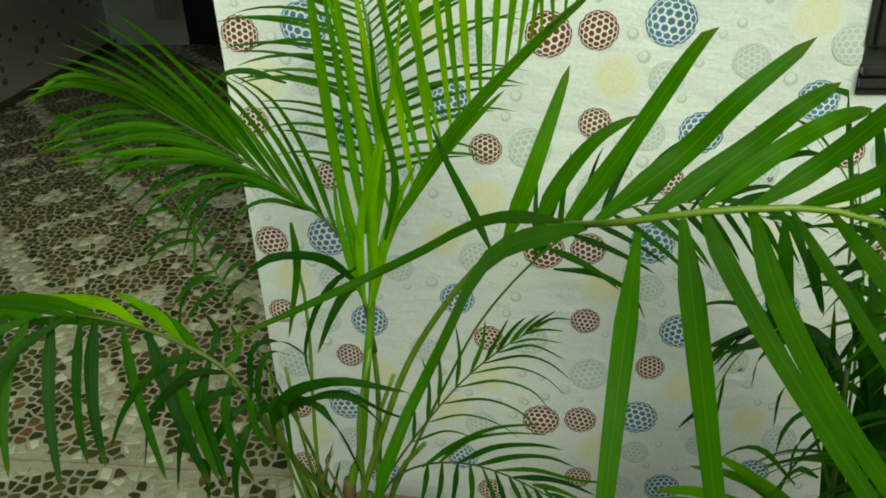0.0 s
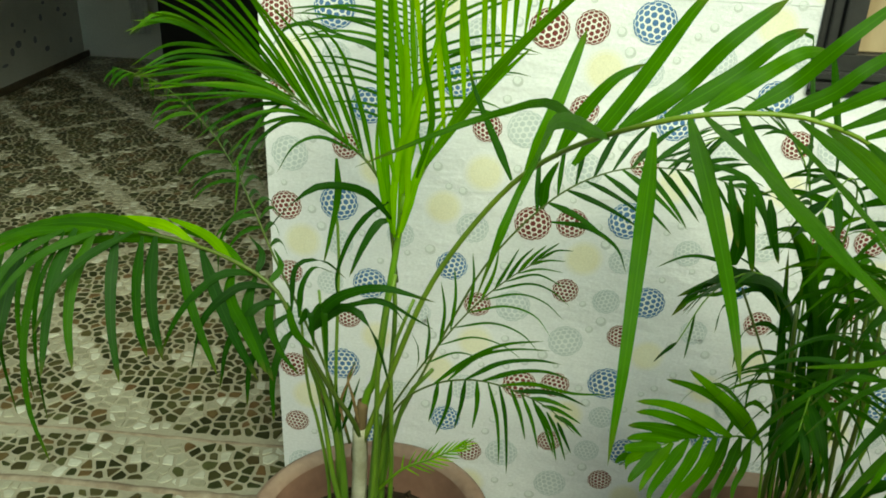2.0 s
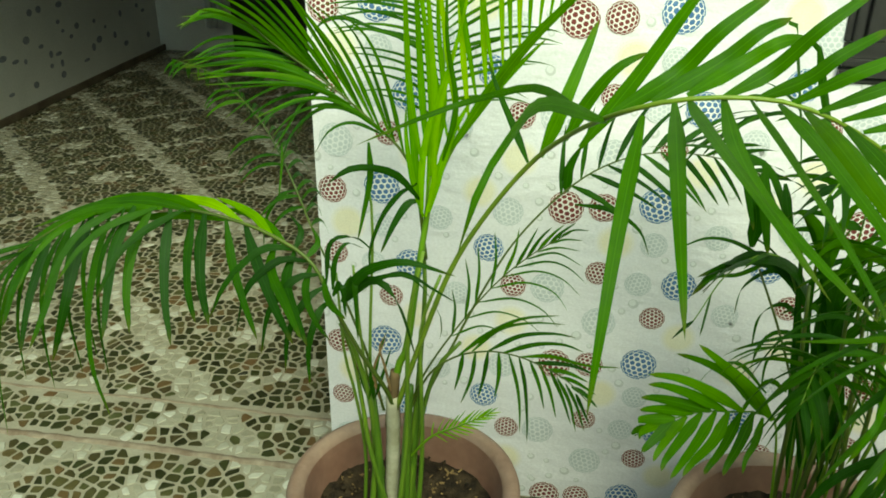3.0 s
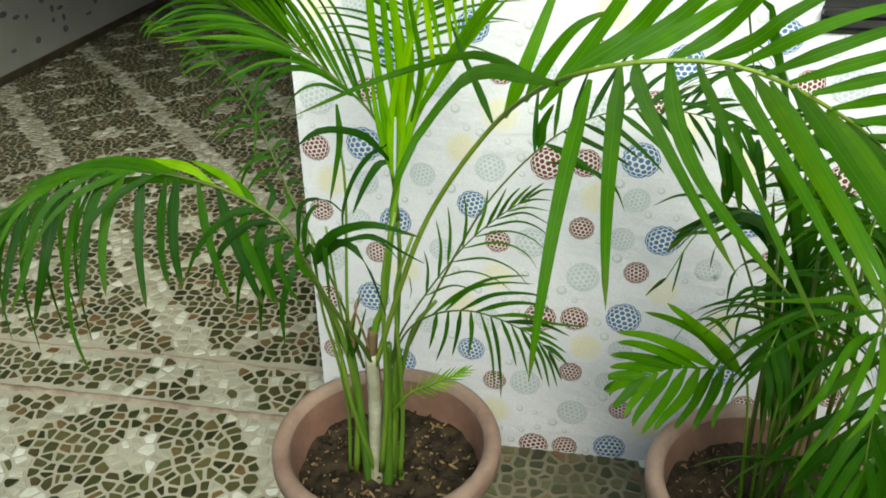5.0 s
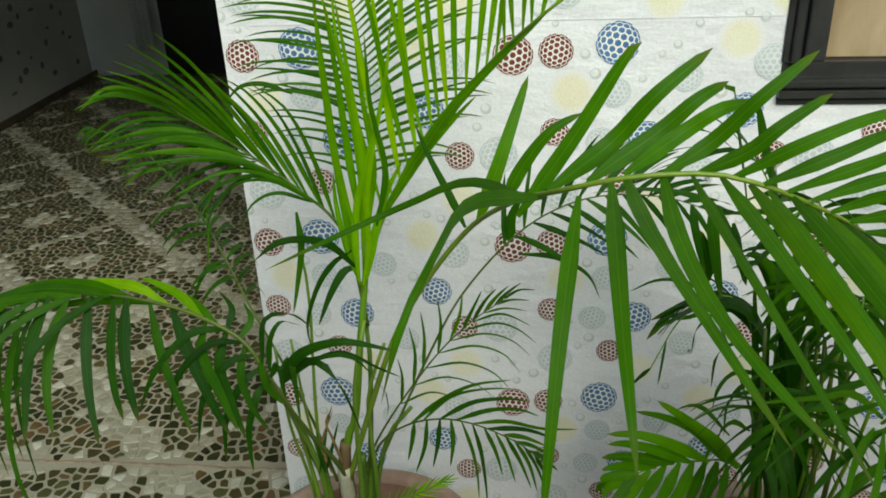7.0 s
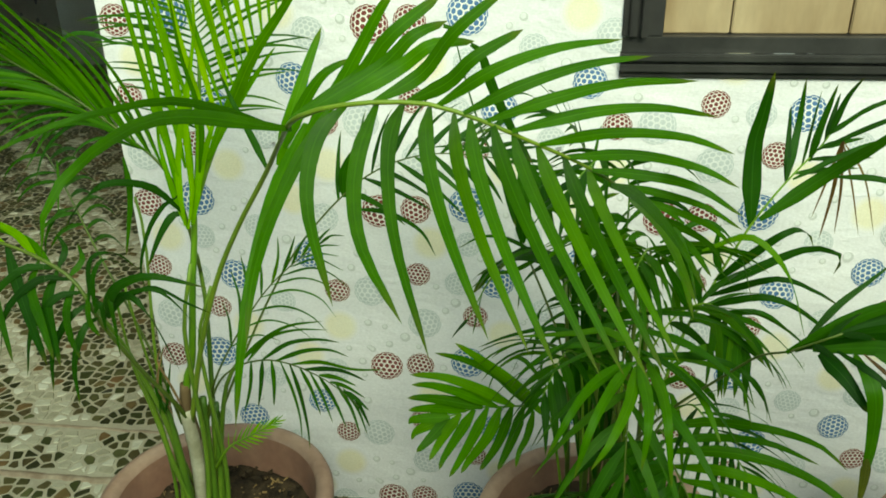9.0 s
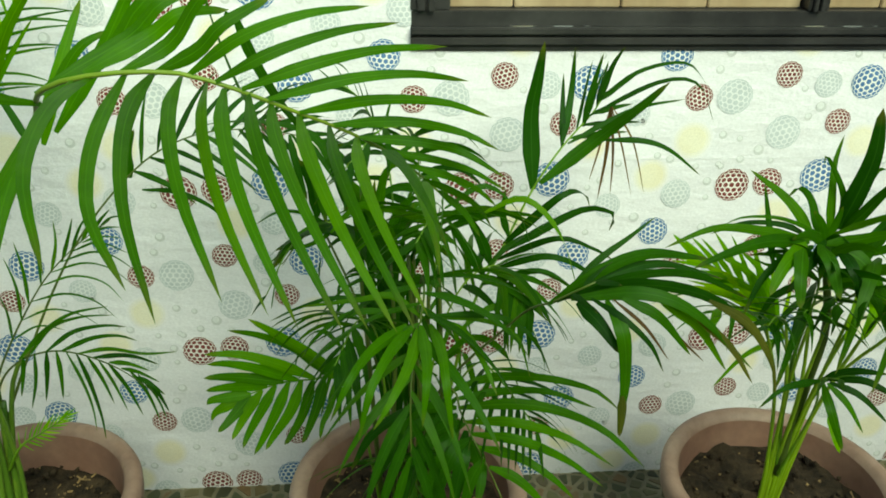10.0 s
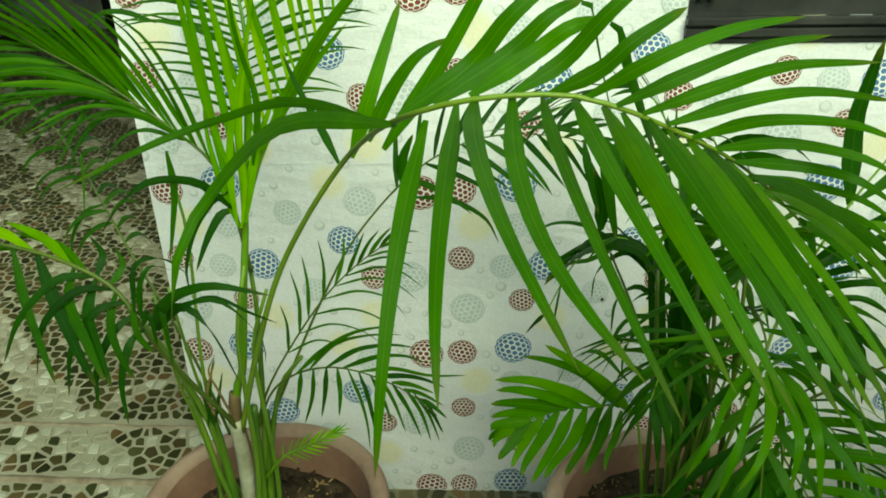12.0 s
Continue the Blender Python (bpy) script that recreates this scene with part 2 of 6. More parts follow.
def frond(plant, points, pairs=16, length=0.28, width=0.022, rise=(20, -15), angle=(62, 25), angle_b=None, droop=0.5, start=1, mat=LEAF, stem=STEM,
          radius=0.006, seed=1, profile=(0.8, 1.0, 0.5), name="frond", label="", both=(1, 1), sizes=(1, 1), up=(0, 0, 1), blunt=0.55, sweep=0.15):
    """A feather palm leaf: a tapered rachis with leaflets on both sides from the point number start on. rise: how far the leaflets
    of the left and right side point up; angle: from the rachis, at its base and its tip; up: what its face looks to."""
    rng = random.Random(seed)
    n = 48
    line = glide(points, n + 1)
    spans = [(Vector(points[i + 1]) - Vector(points[i])).length for i in range(len(points) - 1)]
    first = sum(spans[:start]) / sum(spans)
    v, f = tube(line, radius, radius * 0.3)
    ob = part(name, mesh_of(name, v, f, stem, True), stem, plant, label)
    face = Vector(up)
    for i in range(pairs):
        for side in (0, 1):
            if rng.random() > both[side]:
                continue
            k = min(1.0, (i + 0.5 * side) / (pairs - 0.5)) ** 0.88
            x = (first + (1 - first) * k) * n
            j = min(n - 1, int(x))
            base = line[j].lerp(line[j + 1], x - j)
            t = (line[min(j + 1, n)] - line[max(j - 1, 0)]).normalized()
            flat = face.cross(t)
            flat = flat.normalized() if flat.length > 0.05 else t.orthogonal().normalized()
            if side:
                flat = -flat
            lift = t.cross(flat) if not side else flat.cross(t)
            e = radians(rise[side] + rng.uniform(-6, 6))
            out = flat * math.cos(e) + lift * math.sin(e)
            a0, a1 = angle_b if side and angle_b else angle
            a = radians(a0 + (a1 - a0) * k + rng.uniform(-4, 4))
            d = (t * math.cos(a) + out * math.sin(a)).normalized()
            s0, s1, s2 = profile
            size = s0 + (s1 - s0) * k / 0.4 if k < 0.4 else s1 + (s2 - s1) * (k - 0.4) / 0.6
            size *= length * sizes[side] * rng.uniform(0.9, 1.08)
            path, p = [base], base.copy()
            sag = droop * rng.uniform(0.75, 1.3)
            bend = Vector((rng.uniform(-0.08, 0.08), rng.uniform(-0.08, 0.08), -sag * 2)) + t * sweep * rng.uniform(0.6, 1.3)
            for s in range(8):
                d2 = (d + bend * ((s + 1) / 8) ** 1.5).normalized()
                p = p + d2 * size / 8
                path.append(p)
            turn = Matrix.Rotation(radians(rng.uniform(-18, 18)), 3, d)
            v, f = blade_mesh(path, width * rng.uniform(0.8, 1.1), turn @ t, 0.22, blunt)
            part("leaflet", blade_of("leaflet", v, f, mat), mat, ob)
    return ob


def leaf(parent, points, wide, mat=LEAF, twist=0.0, fold=0.2, blunt=0.55, name="leaflet"):
    """One single blade along the points, its face to the open side of the terrace, turned by twist degrees."""
    run = (Vector(points[1]) - Vector(points[0])).normalized()
    across = Matrix.Rotation(radians(twist), 3, run) @ run.cross(Vector((0, 1, -0.4)))
    v, f = blade_mesh(glide(points, 14), wide, across, fold, blunt)
    return part(name, blade_of(name, v, f, mat), mat, parent)


def stalk(plant, points, r0, r1, mat=STEM, name="stem", label=""):
    v, f = tube(glide(points, 16), r0, r1, 9)
    return part(name, mesh_of(name, v, f, mat, True), mat, plant, label)


# ---------------------------------------------------------------- structure
X0, X1 = 0.038, 3.4                     # the papered wall
WX0, WX1, WZ0, WZ1 = 0.962, 2.622, 0.983, 2.106
wall_bm = boxes((X0, WX0, 0, 0.14, 0, 2.6), (WX0, WX1, 0, 0.14, 0, WZ0), (WX0, WX1, 0, 0.14, WZ1, 2.6), (WX1, X1, 0, 0.14, 0, 2.6))
wall = tagged(part("wall_main", wall_bm, PAPER), "white papered wall printed with red and blue balls", "wall", kind="structure")

# printed pattern: (dx, dz, radius, ink, ground) in one repeat of 0.53 by 0.353 m
REPEAT = [
    (0.0, 0.0, 0.034, RED, BALL), (0.0708, 0.0051, 0.029, RED, BALL), (0.1707, 0.0170, 0.036, BLUE, BALL),
    (-0.1457, -0.0973, 0.030, BLUE, BALL), (0.0715, -0.1337, 0.025, RED, BALL), (0.2275, -0.1479, 0.033, BLUE, BALL),
    (0.1853, -0.2244, 0.025, RED, BALL), (-0.0931, -0.1763, 0.026, RED, BALL),
    (-0.110, -0.017, 0.030, GREY, PALE), (0.1502, -0.1512, 0.026, GREY, PALE), (0.082, -0.245, 0.034, GREY, PALE),
    (0.171, -0.065, 0.026, GREY, PALE), (0.286, -0.040, 0.026, GREY, PALE), (-0.025, -0.175, 0.034, GREY, PALE),
    (0.322, -0.205, 0.026, GREY, PALE),
    (-0.093, -0.260, 0.036, YELLOWS, None), (-0.165, 0.021, 0.034, YELLOWS, None), (0.099, -0.065, 0.036, YELLOWS, None),
    (0.242, -0.265, 0.034, YELLOWS, None),
]
rng = random.Random(4)
beads = []
for i in range(400):
    x, z = rng.uniform(-0.21, 0.32), rng.uniform(-0.312, 0.040)
    if all(math.hypot(x - q[0], z - q[1]) > q[2] + 0.012 for q in REPEAT) and all(math.hypot(x - q[0], z - q[1]) > 0.026 for q in beads):
        beads.append((x, z, rng.uniform(0.006, 0.011)))
    if len(beads) == 30:
        break


def on_wall(x, z, r):
    if x + r < X0 + 0.006 or z + r < 0.01 or x + r > X1:
        return False
    return not (WX0 + 0.06 < x + r and x - r < WX1 - 0.06 and z + r > WZ0 + 0.07)


def disc(cx, cz, r, y, sides):
    return [(cx + r * math.cos(2 * math.pi * k / sides), y, cz - r * math.sin(2 * math.pi * k / sides)) for k in range(sides)]


inks = {}


def ink(mat):
    return inks.setdefault(mat.name, (mat, [], []))


def add_poly(mat, ring):
    # cut off at the wall's free edge and at its foot
    ring = [(max(x, X0 + 0.001), y, max(z, 0.003)) for x, y, z in ring]
    if max(q[0] - X0 for q in ring) < 0.002 or max(q[2] for q in ring) < 0.004:
        return
    _, v, f = ink(mat)
    f.append(tuple(range(len(v), len(v) + len(ring))))
    v.extend(ring)


for kx in range(-1, 6):
    for kz in range(-3, 5):
        ox, oz = 0.53 + 0.53 * kx, 0.718 + 0.3523 * kz
        for dx, dz, r, mat, ground in REPEAT:
            cx, cz = ox + dx, oz + dz
            if not on_wall(cx, cz, r):
                continue
            if ground is None:
                for k, soft in enumerate(YELLOWS):
                    add_poly(soft, disc(cx, cz, r * (1.12 - 0.13 * k), -0.0003 - 0.0001 * k, 28))
                continue
            add_poly(ground, disc(cx, cz, r, -0.0006, 28))
            step, turn = 0.37, rng.uniform(0, 1)
            for a in range(-5, 6):
                for b in range(-5, 6):
                    u, w = step * (a + b / 2), step * b * 0.866
                    u, w = u * math.cos(turn) - w * math.sin(turn), u * math.sin(turn) + w * math.cos(turn)
                    h = math.hypot(u, w)
                    if h > 1.42:
                        continue
                    s = math.sin(h) / h if h > 1e-6 else 1
                    c = max(0.22, math.cos(h))
                    px, pz = u * s * 0.99, w * s * 0.99
                    ang = math.atan2(w, u)
                    ring = []
                    for k in range(6):
                        q = turn + math.pi * k / 3 + math.pi / 6
                        ex, ez = 0.156 * math.cos(q), 0.156 * math.sin(q)
                        rad = (ex * math.cos(ang) + ez * math.sin(ang)) * c
                        tan = -ex * math.sin(ang) + ez * math.cos(ang)
                        ring.append((cx + r * (px + rad * math.cos(ang) - tan * math.sin(ang)), -0.0009, cz + r * (pz + rad * math.sin(ang) + tan * math.cos(ang))))
                    add_poly(mat, ring[::-1])
        for dx, dz, r in beads:
            if on_wall(ox + dx, oz + dz, r):
                # flat bead: the paler disc, shifted upwards, paints the shading of a dome
                add_poly(SHADED_BEAD, disc(ox + dx, oz + dz, r, -0.0005, 14))
                add_poly(PALE, disc(ox + dx - r * 0.12, oz + dz + r * 0.22, r * 0.66, -0.0009, 12))
for mat, v, f in inks.values():
    tagged(part(mat.name, mesh_of(mat.name, v, f, mat), mat, wall), kind="stuff")

# joints between the strips of paper
verts, faces = [], []
def seam(x0, x1, z0, z1):
    faces.append(tuple(range(len(verts), len(verts) + 4)))
    verts.extend([(x0, -0.0012, z0), (x1, -0.0012, z0), (x1, -0.0012, z1), (x0, -0.0012, z1)])
for z in (1.126, 0.773, 0.42):
    seam(0.09, WX0 - 0.002, z, z + 0.0012) if z > WZ0 else seam(0.09, 3.38, z, z + 0.0009)
tagged(part("paper_joint", mesh_of("paper_joint", verts, faces, PALE), PALE, wall), kind="stuff")

# window with a black moulded frame and pale boards
window = tagged(new("window_1"), "black moulded window frame closed with pale wooden boards", "window", kind="structure")
window.location = (WX0, 0, WZ0)
ww, wh = WX1 - WX0, WZ1 - WZ0


def frame_rail(x0, x1, z0, z1, name="window_frame"):
    """One rail with a stepped moulding, its long side along its longer extent."""
    tall = z1 - z0 > x1 - x0
    a, b = (x1 - x0, z1 - z0) if tall else (z1 - z0, x1 - x0)
    spans = []
    for s0, s1, y in ((0.0, 0.16, -0.006), (0.16, 0.36, -0.014), (0.36, 0.44, -0.006), (0.44, 0.60, -0.018), (0.60, 1.0, -0.002)):
        lo, hi = s0 * a, s1 * a
        spans.append((x0 + lo, x0 + hi, y, 0.10, z0, z1) if tall else (x0, x1, y, 0.10, z0 + lo, z0 + hi))
    return part(name, boxes(*spans, bevel=0.0015), BLACKWOOD, window)


frame_rail(0.0, ww, 0.0, 0.069, "sill_rail")
frame_rail(0.0, 0.068, 0.0695, wh)
frame_rail(ww - 0.068, ww, 0.0695, wh)
frame_rail(0.0685, ww - 0.0685, wh - 0.07, wh, "head_rail")
frame_rail(0.707, 0.747, 0.0695, wh - 0.0705, "mullion")
bx = 0.0695
rb = random.Random(8)
for stop in (0.375, 0.706):
    while bx < stop - 0.02:
        e = min(stop, bx + rb.uniform(0.1, 0.16)) if stop - bx > 0.2 else stop
        part("board", boxes((bx, e - 0.003, 0.02, 0.045, 0.070, wh - 0.071), bevel=0.002), BOARD, window)
        bx = e
bx = 0.748
while bx < ww - 0.075:
    e = min(ww - 0.069, bx + rb.uniform(0.1, 0.16))
    part("board", boxes((bx, e - 0.003, 0.02, 0.045, 0.070, wh - 0.071), bevel=0.002), BOARD, window)
    bx = e

# floor slab and the room behind the opening
tagged(part("floor", boxes((-4.2, 3.6, -3.2, 6.0, -0.12, -0.0015)), GROUT), "mosaic floor of broken dark and cream stone chips in cream grout", "floor", kind="structure")
left_bm = boxes((-0.06, 0.06, 0.141, 4.0, 0, 2.6))
left = tagged(part("wall_west", left_bm, DIM_WALL), "pale papered wall with small blue-grey motifs in the shade", "wall", kind="structure")
left.matrix_world = pose(-2.43, 0.0, 0)
verts, faces = [], []
rw = random.Random(12)
spots = []
for i in range(330):
    y, z = rw.uniform(0.4, 3.9), rw.uniform(0.12, 1.5)
    w, h = rw.uniform(0.014, 0.034), rw.uniform(0.010, 0.024)
    if any(abs(y - q[0]) < 0.06 and abs(z - q[1]) < 0.05 for q in spots):
        continue
    spots.append((y, z))
    ring = [(0.0606, y + w * math.cos(k * 0.785), z + h * math.sin(k * 0.785)) for k in range(8)]
    faces.append(tuple(range(len(verts), len(verts) + 8)))
    verts += ring
tagged(part("wall_motif", mesh_of("wall_motif", verts, faces, SMUDGE), SMUDGE, left), kind="stuff")
# thin brown strip, 4.5 cm high, along the wall's foot
tagged(part("baseboard", boxes((-2.3695, -2.357, 0.142, 4.049, 0.003, 0.045), bevel=0.003), FOOT_STRIP), "low brown strip along the foot of the papered wall", "baseboard", kind="structure")
tagged(part("wall_north", boxes((-3.0, 3.4, 4.05, 4.2, 0, 2.6)), DIM_WALL), "dim grey wall at the back of the room", "wall", kind="structure")
back_door = tagged(new("door_1"), "dark wooden door closed in the dim back wall", "door", kind="structure")
part("door_leaf", boxes((-1.84, -0.84, 4.02, 4.046, 0.01, 2.05), bevel=0.003), DARKDOOR, back_door)
part("door_panel", boxes((-1.74, -1.38, 4.008, 4.019, 0.15, 0.95), bevel=0.004), DARKDOOR, back_door)
part("door_panel", boxes((-1.30, -0.94, 4.008, 4.019, 0.15, 0.95), bevel=0.004), DARKDOOR, back_door)
verts, faces = [], []
for i in range(17):
    x = -1.975 + 0.115 * i / 16
    y = 3.9 + 0.012 * math.sin(i * 1.3)
    verts += [(x, y, 0.20 + 0.004 * math.sin(i)), (x, y, 2.2), (x, y + 0.004, 2.2), (x, y + 0.004, 0.20 + 0.004 * math.sin(i))]
for i in range(16):
    for k in range(4):
        faces.append((i * 4 + k, i * 4 + (k + 1) % 4, i * 4 + 4 + (k + 1) % 4, i * 4 + 4 + k))
cloth = tagged(new("curtain"), "narrow white curtain hanging beside the dark door", "curtain")
part("curtain_cloth", mesh_of("curtain_cloth", verts, faces, WHITE, True), WHITE, cloth)
part("curtain_rod", boxes((-2.05, -1.78, 3.88, 4.05, 2.2, 2.22), bevel=0.004), DARKDOOR, cloth)
# unseen side wall, its terrace stretch raised to shade the right end
tagged(part("wall_east", boxes((3.4, 3.54, -3.2, -0.001, 0, 2.4), (3.4, 3.54, 0, 4.2, 0, 2.6)), PLASTER), "unseen plain side wall, its height set to shade the right end", "wall", kind="structure")
tagged(part("ceiling", boxes((-3.2, 3.4, 0.141, 4.05, 2.6, 2.7)), PLASTER), "plain plastered ceiling of the dim room", "ceiling", kind="structure")
# unseen slab, added to keep sun and sky off the room floor
tagged(part("roof_slab", boxes((-3.2, -0.15, -1.85, -0.001, 2.6, 2.7)), PLASTER), "unseen slab added before the opening to block sun and sky", "roof", kind="structure")
# unseen lintel, set to limit how much light enters the room
tagged(part("wall_lintel", boxes((-3.2, 0.0375, 0.0, 0.14, 2.02, 2.6)), PLASTER), "unseen plain lintel added over the opening to limit the room's light", "wall", kind="structure")
# unseen terrace wall, raised to dim the low wall and the floor
tagged(part("wall_south", boxes((-3.6, 3.4, -3.2, -3.05, 0, 2.4)), PLASTER), "unseen plain wall across the terrace, added to block low light", "wall", kind="structure")

# pots
PROFILE = [(r, 0.9 * z) for r, z in [(0.0, 0.002), (0.13, 0.0), (0.14, 0.006), (0.172, 0.30), (0.176, 0.318), (0.194, 0.326), (0.202, 0.338), (0.203, 0.362),
           (0.199, 0.374), (0.190, 0.378), (0.178, 0.374), (0.172, 0.362), (0.168, 0.335), (0.160, 0.26), (0.156, 0.24)]]


def make_pot(x, y, turn, seed, soil_z, bits, label):
    pot = tagged(new("flower_pot"), label, "flower pot", "flower pots along the wall")
    pot.matrix_world = pose(x, y, 0, 0, 0, turn)
    for name, span, mat in (("pot_body", PROFILE[:5], POT), ("pot_rim", PROFILE[4:12], POT_RIM), ("pot_inside", PROFILE[11:], POT)):
        v, f = lathe(span, 72, 0.006, seed)
        part(name, mesh_of(name, v, f, mat, True), mat, pot, "worn paler rim" if name == "pot_rim" else "")
    r = random.Random(seed)
    verts, faces = [(0, 0, soil_z)], []
    rings, n = 14, 56
    for j in range(1, rings + 1):
        for i in range(n):
            a, q = 2 * math.pi * i / n, 0.164 * j / rings
            x0, y0 = q * math.cos(a), q * math.sin(a)
            h = noise.fractal(Vector((x0 * 22 + seed, y0 * 22, 0)), 0.7, 2.2, 4) * 0.016 + noise.noise(Vector((x0 * 70, y0 * 70, seed))) * 0.004
            verts.append((x0, y0, soil_z + h))
    for i in range(n):
        faces.append((0, 1 + i, 1 + (i + 1) % n))
    for j in range(rings - 1):
        for i in range(n):
            k = (i + 1) % n
            faces.append((1 + j * n + i, 1 + (j + 1) * n + i, 1 + (j + 1) * n + k, 1 + j * n + k))
    part("soil", mesh_of("soil", verts, faces, SOIL, True), SOIL, pot, "dark crumbly potting soil")
    verts, faces = [], []
    for i in range(170):
        a, q = r.uniform(0, 6.283), 0.158 * math.sqrt(r.random())
        size = r.uniform(0.0025, 0.010) * (0.5 + r.random())
        m = pose(q * math.cos(a), q * math.sin(a), soil_z + r.uniform(0.0, 0.008), r.uniform(0, 360), r.uniform(0, 360), r.uniform(0, 360))
        s = len(verts)
        for c in ((1, 0, 0), (-1, 0, 0), (0, 1, 0), (0, -1, 0), (0, 0, 1), (0, 0, -1)):
            verts.append(m @ (Vector(c) * size * r.uniform(0.5, 1.0)))
        faces += [tuple(s + k for k in c) for c in ((0, 2, 4), (2, 1, 4), (1, 3, 4), (3, 0, 4), (2, 0, 5), (1, 2, 5), (3, 1, 5), (0, 3, 5))]
    tagged(part("soil_crumble", mesh_of("soil_crumble", verts, faces, SOIL, True), SOIL, pot, "small dark clods of soil"), kind="stuff")
    verts, faces = [], []
    for i in range(bits):
        a, q = r.uniform(0, 6.283), 0.155 * math.sqrt(r.random())
        m = pose(q * math.cos(a), q * math.sin(a), soil_z + r.uniform(0.002, 0.010), r.uniform(-30, 30), r.uniform(-30, 30), r.uniform(0, 360))
        l, w, h = 0.001 + r.uniform(0.002, 0.013) * r.random() ** 2.4, r.uniform(0.0006, 0.0026), 0.0010
        s = len(verts)
        verts += [m @ Vector(c) for c in ((-l, -w, -h), (l, -w * 0.6, -h), (l * 0.8, w, -h), (-l * 0.7, w, -h), (-l, -w, h), (l, -w * 0.6, h), (l * 0.8, w, h), (-l * 0.7, w, h))]
        faces += [tuple(s + q for q in c) for c in ((3, 2, 1, 0), (4, 5, 6, 7), (0, 1, 5, 4), (1, 2, 6, 5), (2, 3, 7, 6), (3, 0, 4, 7))]
    tagged(part("mulch", mesh_of("mulch", verts, faces, HUSK), HUSK, pot, "pale husk and wood bits on the soil"), kind="stuff")
    return pot


make_pot(0.289, -0.376, 0, 1, 0.258, 230, "dusty pink plastic flower pot beside the free wall edge")
make_pot(0.942, -0.380, 40, 2, 0.270, 240, "dusty pink plastic flower pot half hidden under palm leaves")
make_pot(1.586, -0.407, 95, 3, 0.274, 40, "dusty pink plastic flower pot with dark soil below the window")

# ---------------------------------------------------------------- first palm
def palm(label):
    return tagged(new("palm"), label, "potted palm", "palms along the wall")


palm_a = palm("young palm with lime stems and long arching feather fronds")
stalk(palm_a, [(0.273, -0.398, 0.245), (0.271, -0.387, 0.326), (0.276, -0.392, 0.435), (0.280, -0.410, 0.543)], 0.0142, 0.0108, CANE, "cane", "pale ringed cane at the base")
stalk(palm_a, [(0.279, -0.407, 0.529), (0.291, -0.409, 0.600)] + [(0.305, -0.410, 0.638), (0.320, -0.400, 0.757), (0.331, -0.389, 0.840), (0.341, -0.391, 0.914)], 0.0066, 0.0042, STEM, "leaf_sheath")
stalk(palm_a, [(0.319, -0.390, 0.219)] + [(0.303, -0.380, 0.386), (0.314, -0.389, 0.502), (0.328, -0.381, 0.711), (0.324, -0.375, 0.802)], 0.006, 0.003, STEM_MIX)
stalk(palm_a, [(0.281, -0.397, 0.221)] + [(0.240, -0.406, 0.423), (0.231, -0.408, 0.506), (0.223, -0.426, 0.620), (0.207, -0.435, 0.684)], 0.006, 0.0025, STEM_MIX)
stalk(palm_a, [(0.287, -0.384, 0.224)] + [(0.243, -0.385, 0.394), (0.244, -0.402, 0.504), (0.246, -0.409, 0.637), (0.248, -0.378, 0.819), (0.241, -0.370, 0.891)], 0.0035, 0.002, STEM_MIX)
stalk(palm_a, [(0.293, -0.371, 0.227)] + [(0.246, -0.375, 0.386), (0.245, -0.389, 0.484), (0.235, -0.408, 0.608), (0.232, -0.425, 0.722), (0.230, -0.429, 0.782)], 0.003, 0.002, STEM_MIX)

for run, r0 in (([(0.236, -0.402, 0.268), (0.245, -0.395, 0.409), (0.245, -0.424, 0.551), (0.222, -0.445, 0.672), (0.197, -0.460, 0.749)], 0.006), ([(0.298, -0.399, 0.273), (0.313, -0.382, 0.430), (0.345, -0.388, 0.578), (0.386, -0.391, 0.643)], 0.0055),
                ([(0.318, -0.406, 0.276), (0.326, -0.398, 0.421), (0.330, -0.423, 0.580), (0.332, -0.430, 0.690), (0.360, -0.425, 0.776)], 0.0045), ([(0.287, -0.417, 0.291), (0.302, -0.410, 0.452), (0.309, -0.427, 0.602), (0.316, -0.439, 0.715), (0.334, -0.423, 0.811)], 0.005),
                ([(0.218, -0.385, 0.247), (0.226, -0.388, 0.400), (0.215, -0.396, 0.527), (0.201, -0.399, 0.607), (0.194, -0.399, 0.751)], 0.0035)):
    stalk(palm_a, run, r0, r0 * 0.55, STEM_MIX)
for run in ([(0.282, -0.422, 0.553), (0.277, -0.446, 0.625), (0.273, -0.456, 0.662), (0.288, -0.466, 0.696)], [(0.250, -0.415, 0.544), (0.231, -0.426, 0.596), (0.230, -0.436, 0.646)], [(0.262, -0.421, 0.539), (0.260, -0.445, 0.612), (0.286, -0.457, 0.685)]):
    leaf(bpy.data.objects["cane"], run, 0.006, HUSK, name="dry_sheath")

stalk(palm_a, [(0.258, -0.404, 0.240), (0.254, -0.400, 0.340), (0.252, -0.404, 0.450), (0.247, -0.412, 0.560)], 0.0080, 0.0055, STEM_BASE)
stalk(palm_a, [(0.294, -0.404, 0.240), (0.296, -0.398, 0.340), (0.300, -0.398, 0.440), (0.308, -0.402, 0.560)], 0.0105, 0.0060, STEM_BASE)
stalk(palm_a, [(0.300, -0.388, 0.240), (0.306, -0.384, 0.350), (0.312, -0.384, 0.450), (0.322, -0.388, 0.540)], 0.0075, 0.0050, STEM_BASE)
v, f = tube(glide([(0.276, -0.392, 0.470), (0.279, -0.402, 0.515), (0.281, -0.408, 0.550), (0.286, -0.409, 0.590)], 12), 0.0135, 0.0082, 12)
